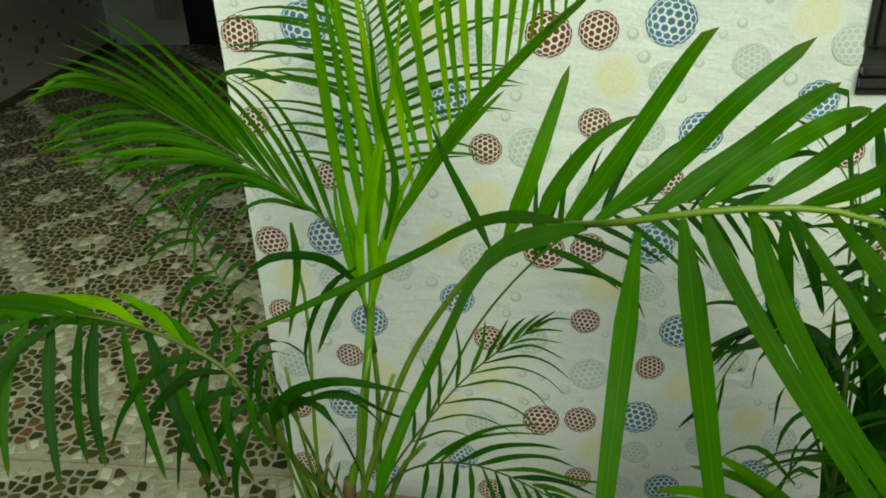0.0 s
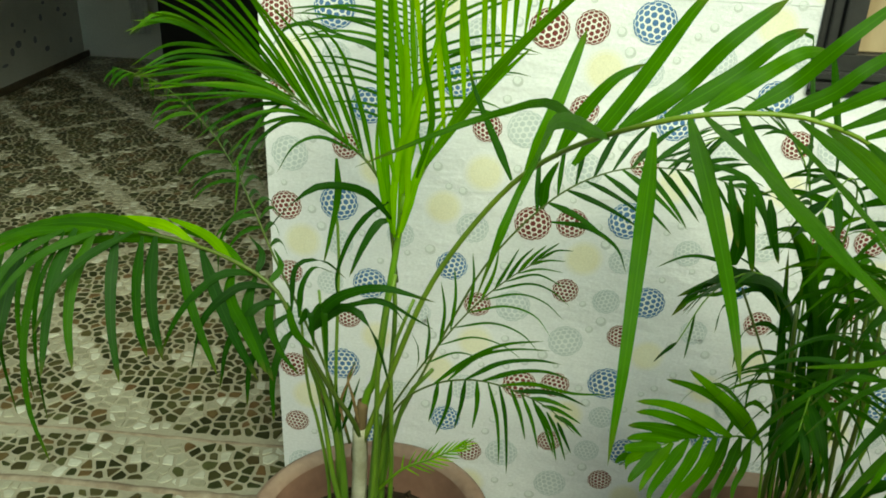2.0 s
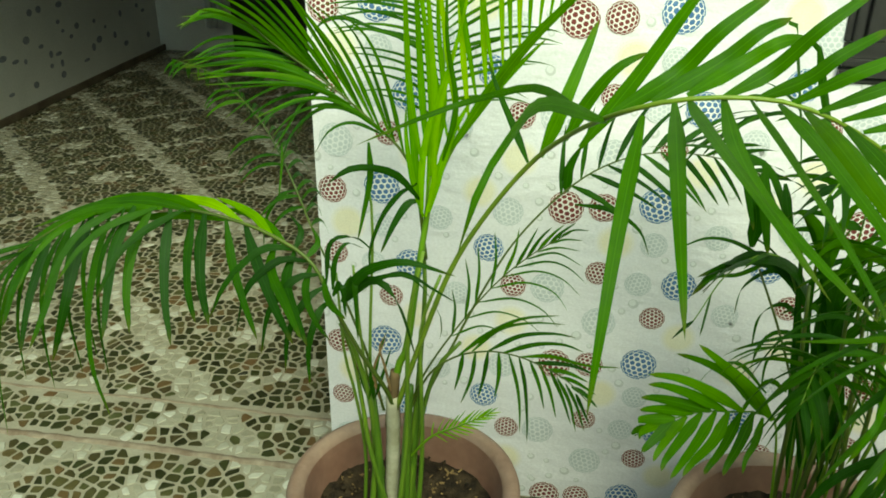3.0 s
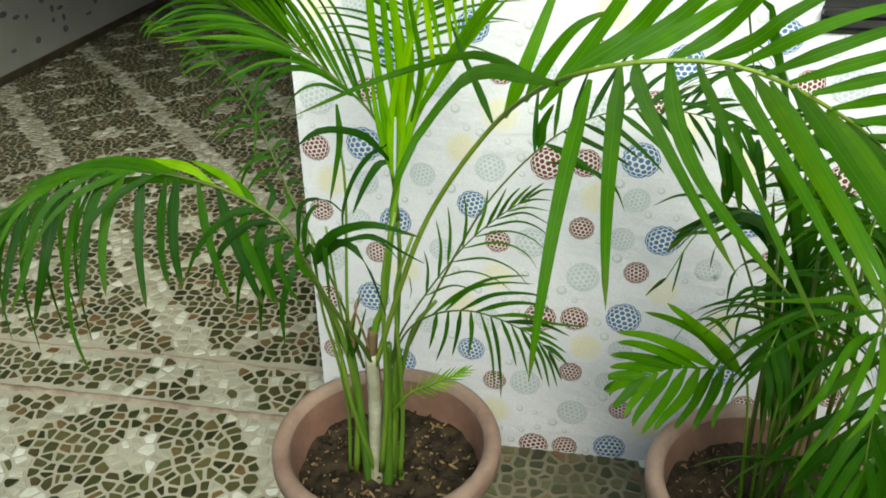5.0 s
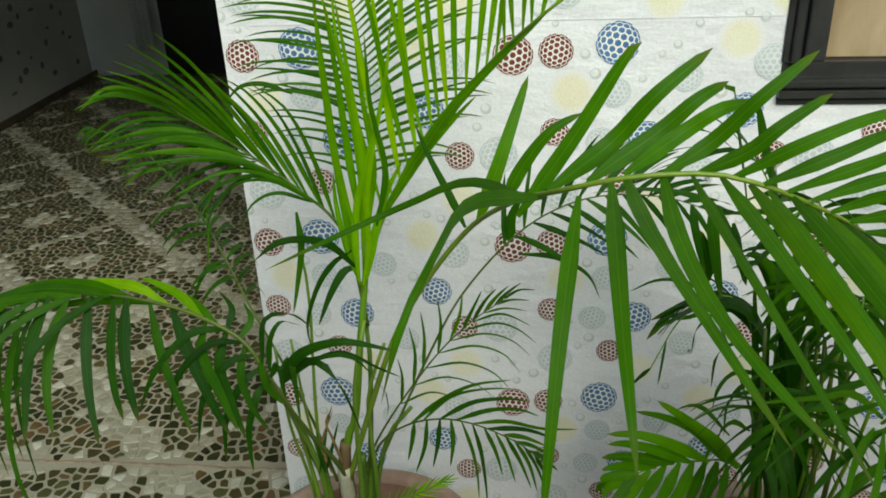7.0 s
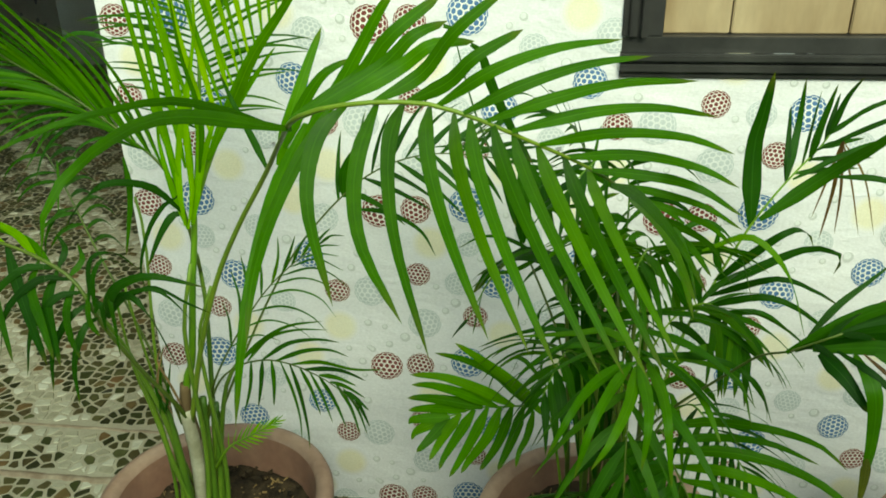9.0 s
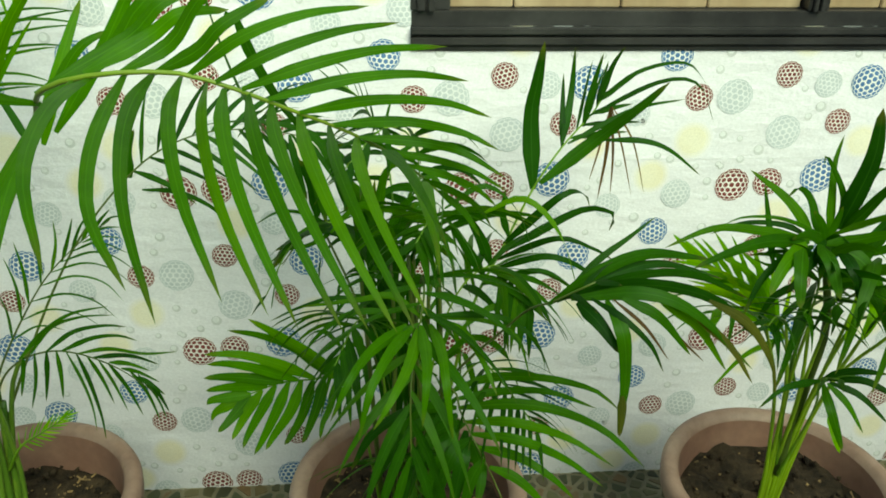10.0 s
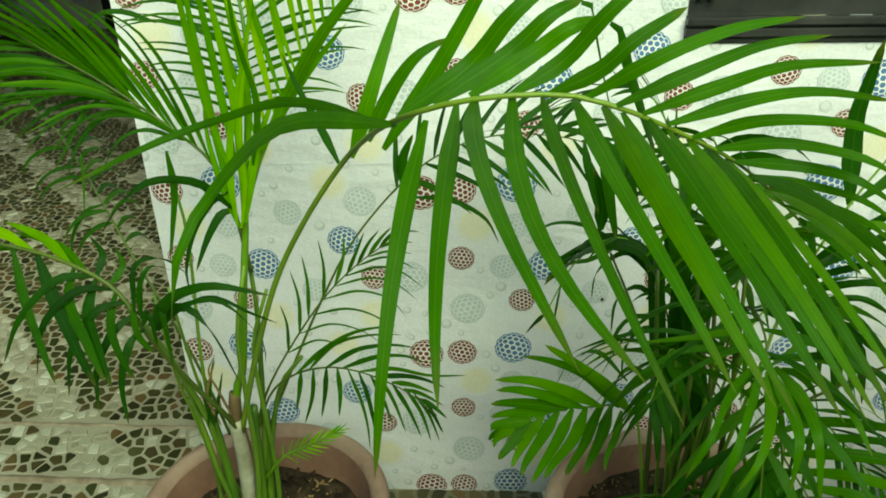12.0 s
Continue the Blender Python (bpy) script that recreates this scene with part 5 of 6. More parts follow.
# frond that droops towards the open side
front = frond(palm_b, [(0.947, -0.382, 0.215), (0.946, -0.453, 0.586), (0.954, -0.497, 0.792), (0.953, -0.587, 0.821), (0.934, -0.681, 0.774), (0.932, -0.716, 0.685)],
      pairs=9, length=0.17, width=0.015, rise=(12, 12), angle=(80, 22), droop=0.55, start=2, mat=MID, stem=STEM_OLD, radius=0.003, seed=12, profile=(0.9, 1.0, 0.8))
leaf(front, [(0.931, -0.627, 0.809), (0.890, -0.690, 0.816), (0.865, -0.735, 0.807), (0.843, -0.742, 0.760)], 0.017, LEAF)
leaf(front, [(0.938, -0.635, 0.810), (0.910, -0.701, 0.820), (0.887, -0.744, 0.798), (0.873, -0.751, 0.740)], 0.017, LEAF)
leaf(front, [(0.944, -0.634, 0.809), (0.933, -0.693, 0.805), (0.911, -0.743, 0.789), (0.889, -0.757, 0.757)], 0.017, LEAF)
leaf(front, [(0.947, -0.633, 0.812), (0.950, -0.692, 0.809), (0.948, -0.733, 0.801), (0.943, -0.748, 0.752)], 0.017, LEAF)
leaf(front, [(0.959, -0.615, 0.802), (0.967, -0.677, 0.808), (0.970, -0.724, 0.793), (0.978, -0.742, 0.726)], 0.016, LEAF)
leaf(front, [(0.978, -0.603, 0.798), (0.998, -0.635, 0.800), (1.013, -0.685, 0.799), (1.029, -0.717, 0.768)], 0.015, LEAF)
leaf(front, [(0.950, -0.611, 0.809), (1.018, -0.592, 0.793), (1.063, -0.623, 0.788), (1.082, -0.639, 0.734)], 0.009, MID)
leaf(front, [(0.954, -0.610, 0.810), (1.034, -0.595, 0.800), (1.083, -0.624, 0.786), (1.116, -0.605, 0.714)], 0.009, MID)
leaf(front, [(0.955, -0.601, 0.806), (1.054, -0.594, 0.794), (1.097, -0.615, 0.759), (1.104, -0.618, 0.728)], 0.008, MID)
leaf(front, [(0.949, -0.603, 0.804), (0.915, -0.598, 0.832), (0.873, -0.607, 0.833), (0.805, -0.617, 0.831)], 0.011, MID)
leaf(front, [(0.926, -0.583, 0.801), (0.865, -0.599, 0.810), (0.821, -0.600, 0.778), (0.800, -0.591, 0.740)], 0.010, MID)
leaf(front, [(0.918, -0.568, 0.796), (0.851, -0.559, 0.809), (0.799, -0.544, 0.788), (0.756, -0.532, 0.760)], 0.008, DARK)
right_low = frond(palm_b, [(0.958, -0.399, 0.210), (0.960, -0.471, 0.472)] + [(0.990, -0.567, 0.668), (1.004, -0.588, 0.644), (1.018, -0.634, 0.632), (1.042, -0.631, 0.574), (1.057, -0.648, 0.542)],
      pairs=7, length=0.12, width=0.016, rise=(0, 5), angle=(80, 45), droop=0.28, start=2, mat=MID, stem=STEM_OLD, radius=0.003, seed=13, profile=(0.9, 1.0, 0.75), both=(0, 0.7))
leaf(right_low, [(0.989, -0.567, 0.664), (1.042, -0.563, 0.682), (1.108, -0.609, 0.712), (1.175, -0.604, 0.687), (1.208, -0.619, 0.663)], 0.016, LEAF)
leaf(right_low, [(0.993, -0.576, 0.658), (1.056, -0.576, 0.669), (1.114, -0.610, 0.691), (1.181, -0.605, 0.658)], 0.014, MID)
leaf(right_low, [(1.000, -0.585, 0.651), (1.065, -0.610, 0.674), (1.123, -0.618, 0.668), (1.181, -0.647, 0.655), (1.234, -0.665, 0.608)], 0.019, LEAF)
leaf(right_low, [(1.008, -0.598, 0.638), (1.068, -0.637, 0.665), (1.139, -0.631, 0.632), (1.195, -0.660, 0.607)], 0.017, LEAF)
leaf(right_low, [(1.014, -0.619, 0.635), (1.075, -0.650, 0.646), (1.139, -0.642, 0.604), (1.186, -0.656, 0.570)], 0.017, LEAF)
leaf(right_low, [(1.022, -0.632, 0.624), (1.078, -0.624, 0.597), (1.121, -0.640, 0.574), (1.152, -0.648, 0.543)], 0.017, LEAF)
leaf(right_low, [(1.040, -0.620, 0.579), (1.071, -0.634, 0.573), (1.101, -0.643, 0.547), (1.118, -0.645, 0.519)], 0.017, LEAF)
leaf(right_low, [(0.998, -0.585, 0.651), (0.954, -0.627, 0.683), (0.922, -0.662, 0.676), (0.905, -0.660, 0.609)], 0.020, MID)
leaf(right_low, [(1.006, -0.598, 0.638), (0.968, -0.635, 0.654), (0.943, -0.663, 0.634), (0.930, -0.652, 0.554)], 0.020, MID)
leaf(right_low, [(1.015, -0.622, 0.631), (0.988, -0.649, 0.630), (0.973, -0.656, 0.586), (0.963, -0.663, 0.536)], 0.020, MID)
leaf(right_low, [(1.029, -0.640, 0.611), (1.014, -0.648, 0.588), (1.004, -0.656, 0.548), (0.997, -0.666, 0.518)], 0.020, MID)
for run, w, m in (([(0.993, -0.584, 0.649), (0.945, -0.624, 0.654), (0.906, -0.647, 0.629), (0.880, -0.638, 0.561)], 0.022, MID), ([(0.999, -0.586, 0.642), (0.958, -0.627, 0.630), (0.936, -0.639, 0.590), (0.923, -0.642, 0.524)], 0.024, DARK),
                  ([(1.001, -0.595, 0.640), (0.981, -0.635, 0.622), (0.962, -0.646, 0.577), (0.953, -0.653, 0.525)], 0.024, MID), ([(1.010, -0.599, 0.625), (1.001, -0.638, 0.607), (0.993, -0.645, 0.557), (0.990, -0.655, 0.518)], 0.024, DARK),
                  ([(1.016, -0.612, 0.618), (1.031, -0.609, 0.564), (1.023, -0.645, 0.538)], 0.022, MID), ([(0.986, -0.571, 0.653), (0.929, -0.597, 0.655), (0.884, -0.613, 0.632), (0.857, -0.611, 0.575)], 0.018, DARK)):
    leaf(right_low, run, w, m, blunt=0.4)
# tall frond before the window
tall = frond(palm_b, [(0.957, -0.374, 0.217)] + [(1.013, -0.412, 0.595), (1.044, -0.382, 0.698), (1.090, -0.330, 0.758), (1.131, -0.324, 0.851), (1.174, -0.309, 0.913), (1.228, -0.256, 0.946), (1.242, -0.251, 0.967)],
      pairs=4, length=0.13, width=0.012, rise=(5, 5), angle=(40, 20), droop=0.1, start=5, mat=DARK, radius=0.004, seed=14, up=(0, -1, 0.3))
leaf(tall, [(1.132, -0.324, 0.852), (1.127, -0.300, 0.956), (1.133, -0.297, 1.007), (1.139, -0.301, 1.069)], 0.031, DARK, blunt=0.45)
leaf(tall, [(1.172, -0.318, 0.922), (1.191, -0.268, 0.980), (1.193, -0.261, 1.051)], 0.015, DARK)
leaf(tall, [(1.213, -0.272, 0.932), (1.224, -0.269, 0.997), (1.234, -0.269, 1.044)], 0.014, DARK)
leaf(tall, [(1.235, -0.270, 0.972), (1.249, -0.269, 1.023), (1.263, -0.278, 1.056)], 0.012, DARK)
leaf(tall, [(1.238, -0.272, 0.981), (1.292, -0.282, 1.022), (1.355, -0.289, 1.033), (1.392, -0.294, 0.996)], 0.008, DARK)
leaf(tall, [(1.219, -0.275, 0.950), (1.314, -0.297, 1.008), (1.372, -0.302, 1.005), (1.403, -0.305, 0.946)], 0.009, DARK)
leaf(tall, [(1.180, -0.319, 0.922), (1.282, -0.285, 0.962), (1.357, -0.297, 0.982)], 0.010, DARK)
leaf(tall, [(1.140, -0.334, 0.866), (1.223, -0.330, 0.935), (1.267, -0.357, 0.986), (1.300, -0.380, 1.032)], 0.024, DARK, blunt=0.45)
leaf(tall, [(1.237, -0.313, 0.925), (1.297, -0.310, 0.922), (1.340, -0.313, 0.907), (1.391, -0.316, 0.867)], 0.011, DARK)
leaf(tall, [(1.091, -0.329, 0.763), (1.167, -0.362, 0.857), (1.209, -0.328, 0.846), (1.217, -0.343, 0.828)], 0.017, DARK)
leaf(tall, [(1.095, -0.331, 0.754), (1.201, -0.338, 0.821), (1.242, -0.362, 0.830), (1.249, -0.364, 0.819), (1.243, -0.363, 0.798)], 0.017, DARK)
leaf(tall, [(1.083, -0.330, 0.738), (1.157, -0.397, 0.805), (1.216, -0.389, 0.783), (1.248, -0.410, 0.769)], 0.013, DARK)
leaf(tall, [(1.064, -0.356, 0.732), (1.146, -0.405, 0.780), (1.216, -0.402, 0.745), (1.252, -0.413, 0.700)], 0.013, DARK)
leaf(tall, [(1.054, -0.372, 0.717), (1.135, -0.404, 0.756), (1.198, -0.399, 0.715)], 0.013, DARK)
leaf(tall, [(1.069, -0.354, 0.742), (1.050, -0.359, 0.791), (1.022, -0.368, 0.842)], 0.022, DARK)
leaf(tall, [(1.058, -0.369, 0.730), (1.022, -0.382, 0.794), (0.999, -0.393, 0.835)], 0.020, DARK)
leaf(tall, [(1.098, -0.330, 0.777), (1.088, -0.326, 0.814), (1.090, -0.326, 0.855)], 0.014, DARK)
DRY = leaf_material("leaf_dry", (0.10, 0.05, 0.03), (0.16, 0.09, 0.05), (0.20, 0.13, 0.06))
leaf(tall, [(1.252, -0.275, 0.966), (1.242, -0.271, 0.899), (1.231, -0.269, 0.841)], 0.005, DRY)
leaf(tall, [(1.252, -0.275, 0.966), (1.253, -0.274, 0.891), (1.246, -0.275, 0.812)], 0.008, DRY)
leaf(tall, [(1.252, -0.275, 0.966), (1.262, -0.278, 0.892), (1.264, -0.281, 0.822)], 0.006, DRY)
leaf(tall, [(1.252, -0.275, 0.966), (1.274, -0.281, 0.903), (1.295, -0.290, 0.825)], 0.004, DRY)
leaf(tall, [(1.252, -0.275, 0.966), (1.288, -0.286, 0.914), (1.314, -0.296, 0.828)], 0.004, DRY)
# dark glossy frond that reaches towards the third pot
glossy = frond(palm_b, [(0.963, -0.391, 0.212), (0.963, -0.504, 0.575)] + [(1.055, -0.632, 0.811), (1.089, -0.698, 0.879), (1.127, -0.716, 0.912)],
      pairs=2, length=0.06, width=0.01, droop=0.2, start=3, mat=DARK, stem=STEM_OLD, radius=0.0035, seed=15)
leaf(glossy, [(1.084, -0.697, 0.875), (1.134, -0.695, 0.911), (1.200, -0.662, 0.916), (1.301, -0.601, 0.875)], 0.019, DARK, 20)
leaf(glossy, [(1.091, -0.698, 0.879), (1.162, -0.677, 0.901), (1.225, -0.652, 0.898), (1.318, -0.611, 0.852)], 0.016, DARK, -25)
leaf(glossy, [(1.094, -0.699, 0.881), (1.182, -0.692, 0.905), (1.258, -0.670, 0.890), (1.336, -0.650, 0.845)], 0.016, DARK, 30)
leaf(glossy, [(1.100, -0.700, 0.884), (1.173, -0.734, 0.917), (1.249, -0.739, 0.900), (1.311, -0.739, 0.845)], 0.020, DARK, 25)
leaf(glossy, [(1.103, -0.712, 0.890), (1.171, -0.744, 0.913), (1.229, -0.750, 0.890), (1.302, -0.750, 0.817)], 0.018, MID, -15)
leaf(glossy, [(1.110, -0.713, 0.886), (1.128, -0.739, 0.876), (1.148, -0.764, 0.852)], 0.019, DARK, blunt=0.45)
leaf(glossy, [(1.137, -0.729, 0.897), (1.148, -0.764, 0.876), (1.157, -0.764, 0.817), (1.157, -0.764, 0.768)], 0.018, MID, blunt=0.35)
leaf(glossy, [(1.113, -0.668, 0.878), (1.169, -0.588, 0.873), (1.226, -0.512, 0.862), (1.281, -0.449, 0.862)], 0.012, DARK)
leaf(glossy, [(1.121, -0.726, 0.898), (1.149, -0.753, 0.889), (1.178, -0.765, 0.863), (1.197, -0.764, 0.827)], 0.009, DARK)
leaf(glossy, [(1.149, -0.743, 0.907), (1.188, -0.753, 0.889), (1.229, -0.751, 0.839)], 0.014, MID)
leaf(glossy, [(1.191, -0.743, 0.901), (1.237, -0.740, 0.867), (1.277, -0.740, 0.810)], 0.014, LEAF)
leaf(glossy, [(1.166, -0.745, 0.904), (1.204, -0.742, 0.868), (1.250, -0.741, 0.823)], 0.006, DRY)
leaf(glossy, [(1.140, -0.741, 0.905), (1.173, -0.755, 0.879), (1.205, -0.753, 0.835)], 0.005, DRY)
TAN_TIP = leaf_material("leaf_tan", (0.085, 0.095, 0.016), (0.13, 0.13, 0.026), (0.17, 0.14, 0.04))
leaf(glossy, [(1.243, -0.740, 0.900), (1.290, -0.744, 0.872), (1.325, -0.744, 0.822), (1.338, -0.744, 0.780)], 0.013, TAN_TIP)
leaf(glossy, [(1.228, -0.748, 0.885), (1.270, -0.752, 0.850), (1.304, -0.752, 0.800)], 0.011, TAN_TIP)
leaf(glossy, [(1.155, -0.766, 0.800), (1.157, -0.767, 0.775), (1.158, -0.766, 0.745)], 0.012, TAN_TIP, blunt=0.35)
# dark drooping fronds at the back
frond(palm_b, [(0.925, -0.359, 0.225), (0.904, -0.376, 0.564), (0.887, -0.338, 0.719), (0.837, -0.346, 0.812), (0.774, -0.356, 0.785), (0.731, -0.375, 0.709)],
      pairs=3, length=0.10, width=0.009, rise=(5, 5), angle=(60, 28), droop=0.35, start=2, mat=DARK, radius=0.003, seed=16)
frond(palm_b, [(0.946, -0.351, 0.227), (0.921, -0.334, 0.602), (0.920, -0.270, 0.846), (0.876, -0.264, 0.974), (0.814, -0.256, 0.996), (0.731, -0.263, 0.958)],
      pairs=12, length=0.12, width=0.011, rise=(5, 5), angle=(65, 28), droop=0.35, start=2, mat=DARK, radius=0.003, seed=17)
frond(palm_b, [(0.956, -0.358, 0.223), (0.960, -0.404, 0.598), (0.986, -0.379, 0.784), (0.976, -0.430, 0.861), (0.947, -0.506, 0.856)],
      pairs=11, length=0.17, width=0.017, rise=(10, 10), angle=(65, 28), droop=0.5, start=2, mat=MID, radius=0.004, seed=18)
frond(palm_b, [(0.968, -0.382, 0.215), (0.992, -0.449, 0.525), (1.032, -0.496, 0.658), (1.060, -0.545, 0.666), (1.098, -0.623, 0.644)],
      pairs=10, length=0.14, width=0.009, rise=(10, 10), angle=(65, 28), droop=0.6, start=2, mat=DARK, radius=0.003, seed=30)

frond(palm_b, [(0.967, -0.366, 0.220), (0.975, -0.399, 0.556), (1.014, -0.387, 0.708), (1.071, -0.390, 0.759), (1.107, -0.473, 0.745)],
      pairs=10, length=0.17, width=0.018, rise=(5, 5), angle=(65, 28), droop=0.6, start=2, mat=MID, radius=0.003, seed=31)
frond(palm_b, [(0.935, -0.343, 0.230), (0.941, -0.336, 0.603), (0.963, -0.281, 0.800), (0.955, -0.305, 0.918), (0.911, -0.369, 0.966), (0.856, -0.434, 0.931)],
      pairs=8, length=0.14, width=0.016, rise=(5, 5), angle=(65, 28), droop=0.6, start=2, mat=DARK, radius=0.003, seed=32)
frond(palm_b, [(0.927, -0.391, 0.212), (0.923, -0.446, 0.422), (0.929, -0.509, 0.506), (0.952, -0.548, 0.470)],
      pairs=8, length=0.16, width=0.018, rise=(5, 5), angle=(75, 30), droop=0.5, start=1, mat=MID, stem=STEM_OLD, radius=0.003, seed=33)
frond(palm_b, [(0.927, -0.383, 0.215), (0.909, -0.435, 0.496), (0.896, -0.462, 0.680), (0.871, -0.516, 0.749), (0.840, -0.578, 0.719)],
      pairs=10, length=0.16, width=0.017, rise=(5, 5), angle=(65, 28), droop=0.7, start=2, mat=MID, radius=0.003, seed=34)

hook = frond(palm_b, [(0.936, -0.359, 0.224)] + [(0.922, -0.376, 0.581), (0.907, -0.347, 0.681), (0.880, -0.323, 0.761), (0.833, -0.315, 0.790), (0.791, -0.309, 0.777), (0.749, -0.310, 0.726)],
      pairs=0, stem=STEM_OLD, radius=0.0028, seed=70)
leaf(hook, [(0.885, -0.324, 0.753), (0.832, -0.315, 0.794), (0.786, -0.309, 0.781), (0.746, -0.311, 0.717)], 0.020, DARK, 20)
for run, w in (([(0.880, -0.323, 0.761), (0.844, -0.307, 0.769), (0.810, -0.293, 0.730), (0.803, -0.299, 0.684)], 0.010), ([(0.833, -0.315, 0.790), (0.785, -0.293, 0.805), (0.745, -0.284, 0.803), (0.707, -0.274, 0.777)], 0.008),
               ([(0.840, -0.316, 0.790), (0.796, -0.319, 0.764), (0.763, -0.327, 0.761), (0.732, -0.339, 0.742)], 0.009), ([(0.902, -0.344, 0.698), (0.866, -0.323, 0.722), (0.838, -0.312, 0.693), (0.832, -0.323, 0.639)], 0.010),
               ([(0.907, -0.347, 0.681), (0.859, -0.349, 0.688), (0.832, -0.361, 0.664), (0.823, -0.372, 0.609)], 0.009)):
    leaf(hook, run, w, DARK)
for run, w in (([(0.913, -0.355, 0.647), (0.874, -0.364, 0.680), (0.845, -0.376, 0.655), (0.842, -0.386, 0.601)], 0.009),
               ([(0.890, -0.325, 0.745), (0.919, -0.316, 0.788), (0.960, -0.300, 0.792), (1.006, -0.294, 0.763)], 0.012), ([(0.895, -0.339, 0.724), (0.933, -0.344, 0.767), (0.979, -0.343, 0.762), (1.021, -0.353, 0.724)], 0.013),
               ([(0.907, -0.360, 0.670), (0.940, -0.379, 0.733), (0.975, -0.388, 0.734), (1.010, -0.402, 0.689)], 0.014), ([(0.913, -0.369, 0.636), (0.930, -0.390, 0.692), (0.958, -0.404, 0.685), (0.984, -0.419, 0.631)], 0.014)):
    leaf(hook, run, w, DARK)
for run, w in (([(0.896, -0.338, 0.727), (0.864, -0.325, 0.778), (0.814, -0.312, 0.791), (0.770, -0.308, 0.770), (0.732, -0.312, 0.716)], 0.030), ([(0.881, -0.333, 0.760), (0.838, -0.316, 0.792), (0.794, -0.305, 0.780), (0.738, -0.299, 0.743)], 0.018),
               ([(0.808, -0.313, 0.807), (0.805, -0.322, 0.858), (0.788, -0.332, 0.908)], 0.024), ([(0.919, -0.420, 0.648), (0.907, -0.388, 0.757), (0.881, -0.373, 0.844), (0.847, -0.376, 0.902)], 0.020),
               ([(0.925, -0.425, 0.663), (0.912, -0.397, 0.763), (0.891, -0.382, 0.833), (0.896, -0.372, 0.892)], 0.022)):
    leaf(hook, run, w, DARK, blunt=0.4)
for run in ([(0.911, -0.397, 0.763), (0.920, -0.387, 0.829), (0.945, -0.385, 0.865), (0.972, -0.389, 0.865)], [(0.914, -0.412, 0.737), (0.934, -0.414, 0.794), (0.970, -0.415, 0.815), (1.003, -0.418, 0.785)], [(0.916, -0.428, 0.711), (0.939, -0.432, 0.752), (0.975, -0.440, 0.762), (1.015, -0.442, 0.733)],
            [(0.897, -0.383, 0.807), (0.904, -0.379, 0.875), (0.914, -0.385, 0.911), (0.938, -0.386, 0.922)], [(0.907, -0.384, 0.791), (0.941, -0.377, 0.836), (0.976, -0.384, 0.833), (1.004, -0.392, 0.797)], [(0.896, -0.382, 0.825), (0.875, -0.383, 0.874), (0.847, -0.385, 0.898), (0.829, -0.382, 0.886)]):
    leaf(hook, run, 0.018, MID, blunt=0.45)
stalk(palm_b, [(0.822, -0.323, 0.777), (0.860, -0.348, 0.691), (0.889, -0.392, 0.606), (0.917, -0.408, 0.508)], 0.0018, 0.0022, STEM_OLD)
rk = random.Random(77)
for k in range(26):
    p = Vector((0.926 + rk.uniform(-0.09, 0.11), -0.403 + rk.uniform(-0.10, 0.08), 0.55 + 0.34 * rk.random()))
    q = rk.uniform(0, 6.283)
    d = Vector((math.cos(q), 0.6 * math.sin(q), 0))
    l = rk.uniform(0.09, 0.16)
    leaf(hook, [p, p + d * l * 0.45 + Vector((0, 0, 0.03)), p + d * l * 0.85 + Vector((0, 0, -0.01)), p + d * l * 1.1 + Vector((0, 0, -0.09))], rk.uniform(0.010, 0.016), MID if k % 3 else LEAF, rk.uniform(-40, 40))

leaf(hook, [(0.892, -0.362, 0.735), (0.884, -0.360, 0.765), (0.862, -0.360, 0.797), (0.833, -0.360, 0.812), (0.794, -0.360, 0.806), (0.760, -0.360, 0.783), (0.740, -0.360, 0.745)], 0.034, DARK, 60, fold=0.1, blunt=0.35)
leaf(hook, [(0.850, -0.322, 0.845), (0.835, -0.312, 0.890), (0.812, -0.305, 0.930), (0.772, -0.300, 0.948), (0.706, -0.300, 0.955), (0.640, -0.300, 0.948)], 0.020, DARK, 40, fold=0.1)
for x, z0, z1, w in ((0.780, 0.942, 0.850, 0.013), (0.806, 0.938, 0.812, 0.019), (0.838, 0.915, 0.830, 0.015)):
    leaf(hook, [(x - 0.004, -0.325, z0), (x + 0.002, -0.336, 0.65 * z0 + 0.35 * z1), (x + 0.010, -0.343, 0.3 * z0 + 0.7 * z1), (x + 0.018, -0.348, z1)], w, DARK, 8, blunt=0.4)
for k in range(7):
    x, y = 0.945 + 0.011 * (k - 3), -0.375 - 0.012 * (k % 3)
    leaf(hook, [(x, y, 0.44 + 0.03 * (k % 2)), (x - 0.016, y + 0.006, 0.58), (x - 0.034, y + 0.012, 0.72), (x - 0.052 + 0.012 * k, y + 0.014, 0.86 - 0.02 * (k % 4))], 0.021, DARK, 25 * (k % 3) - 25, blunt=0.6)

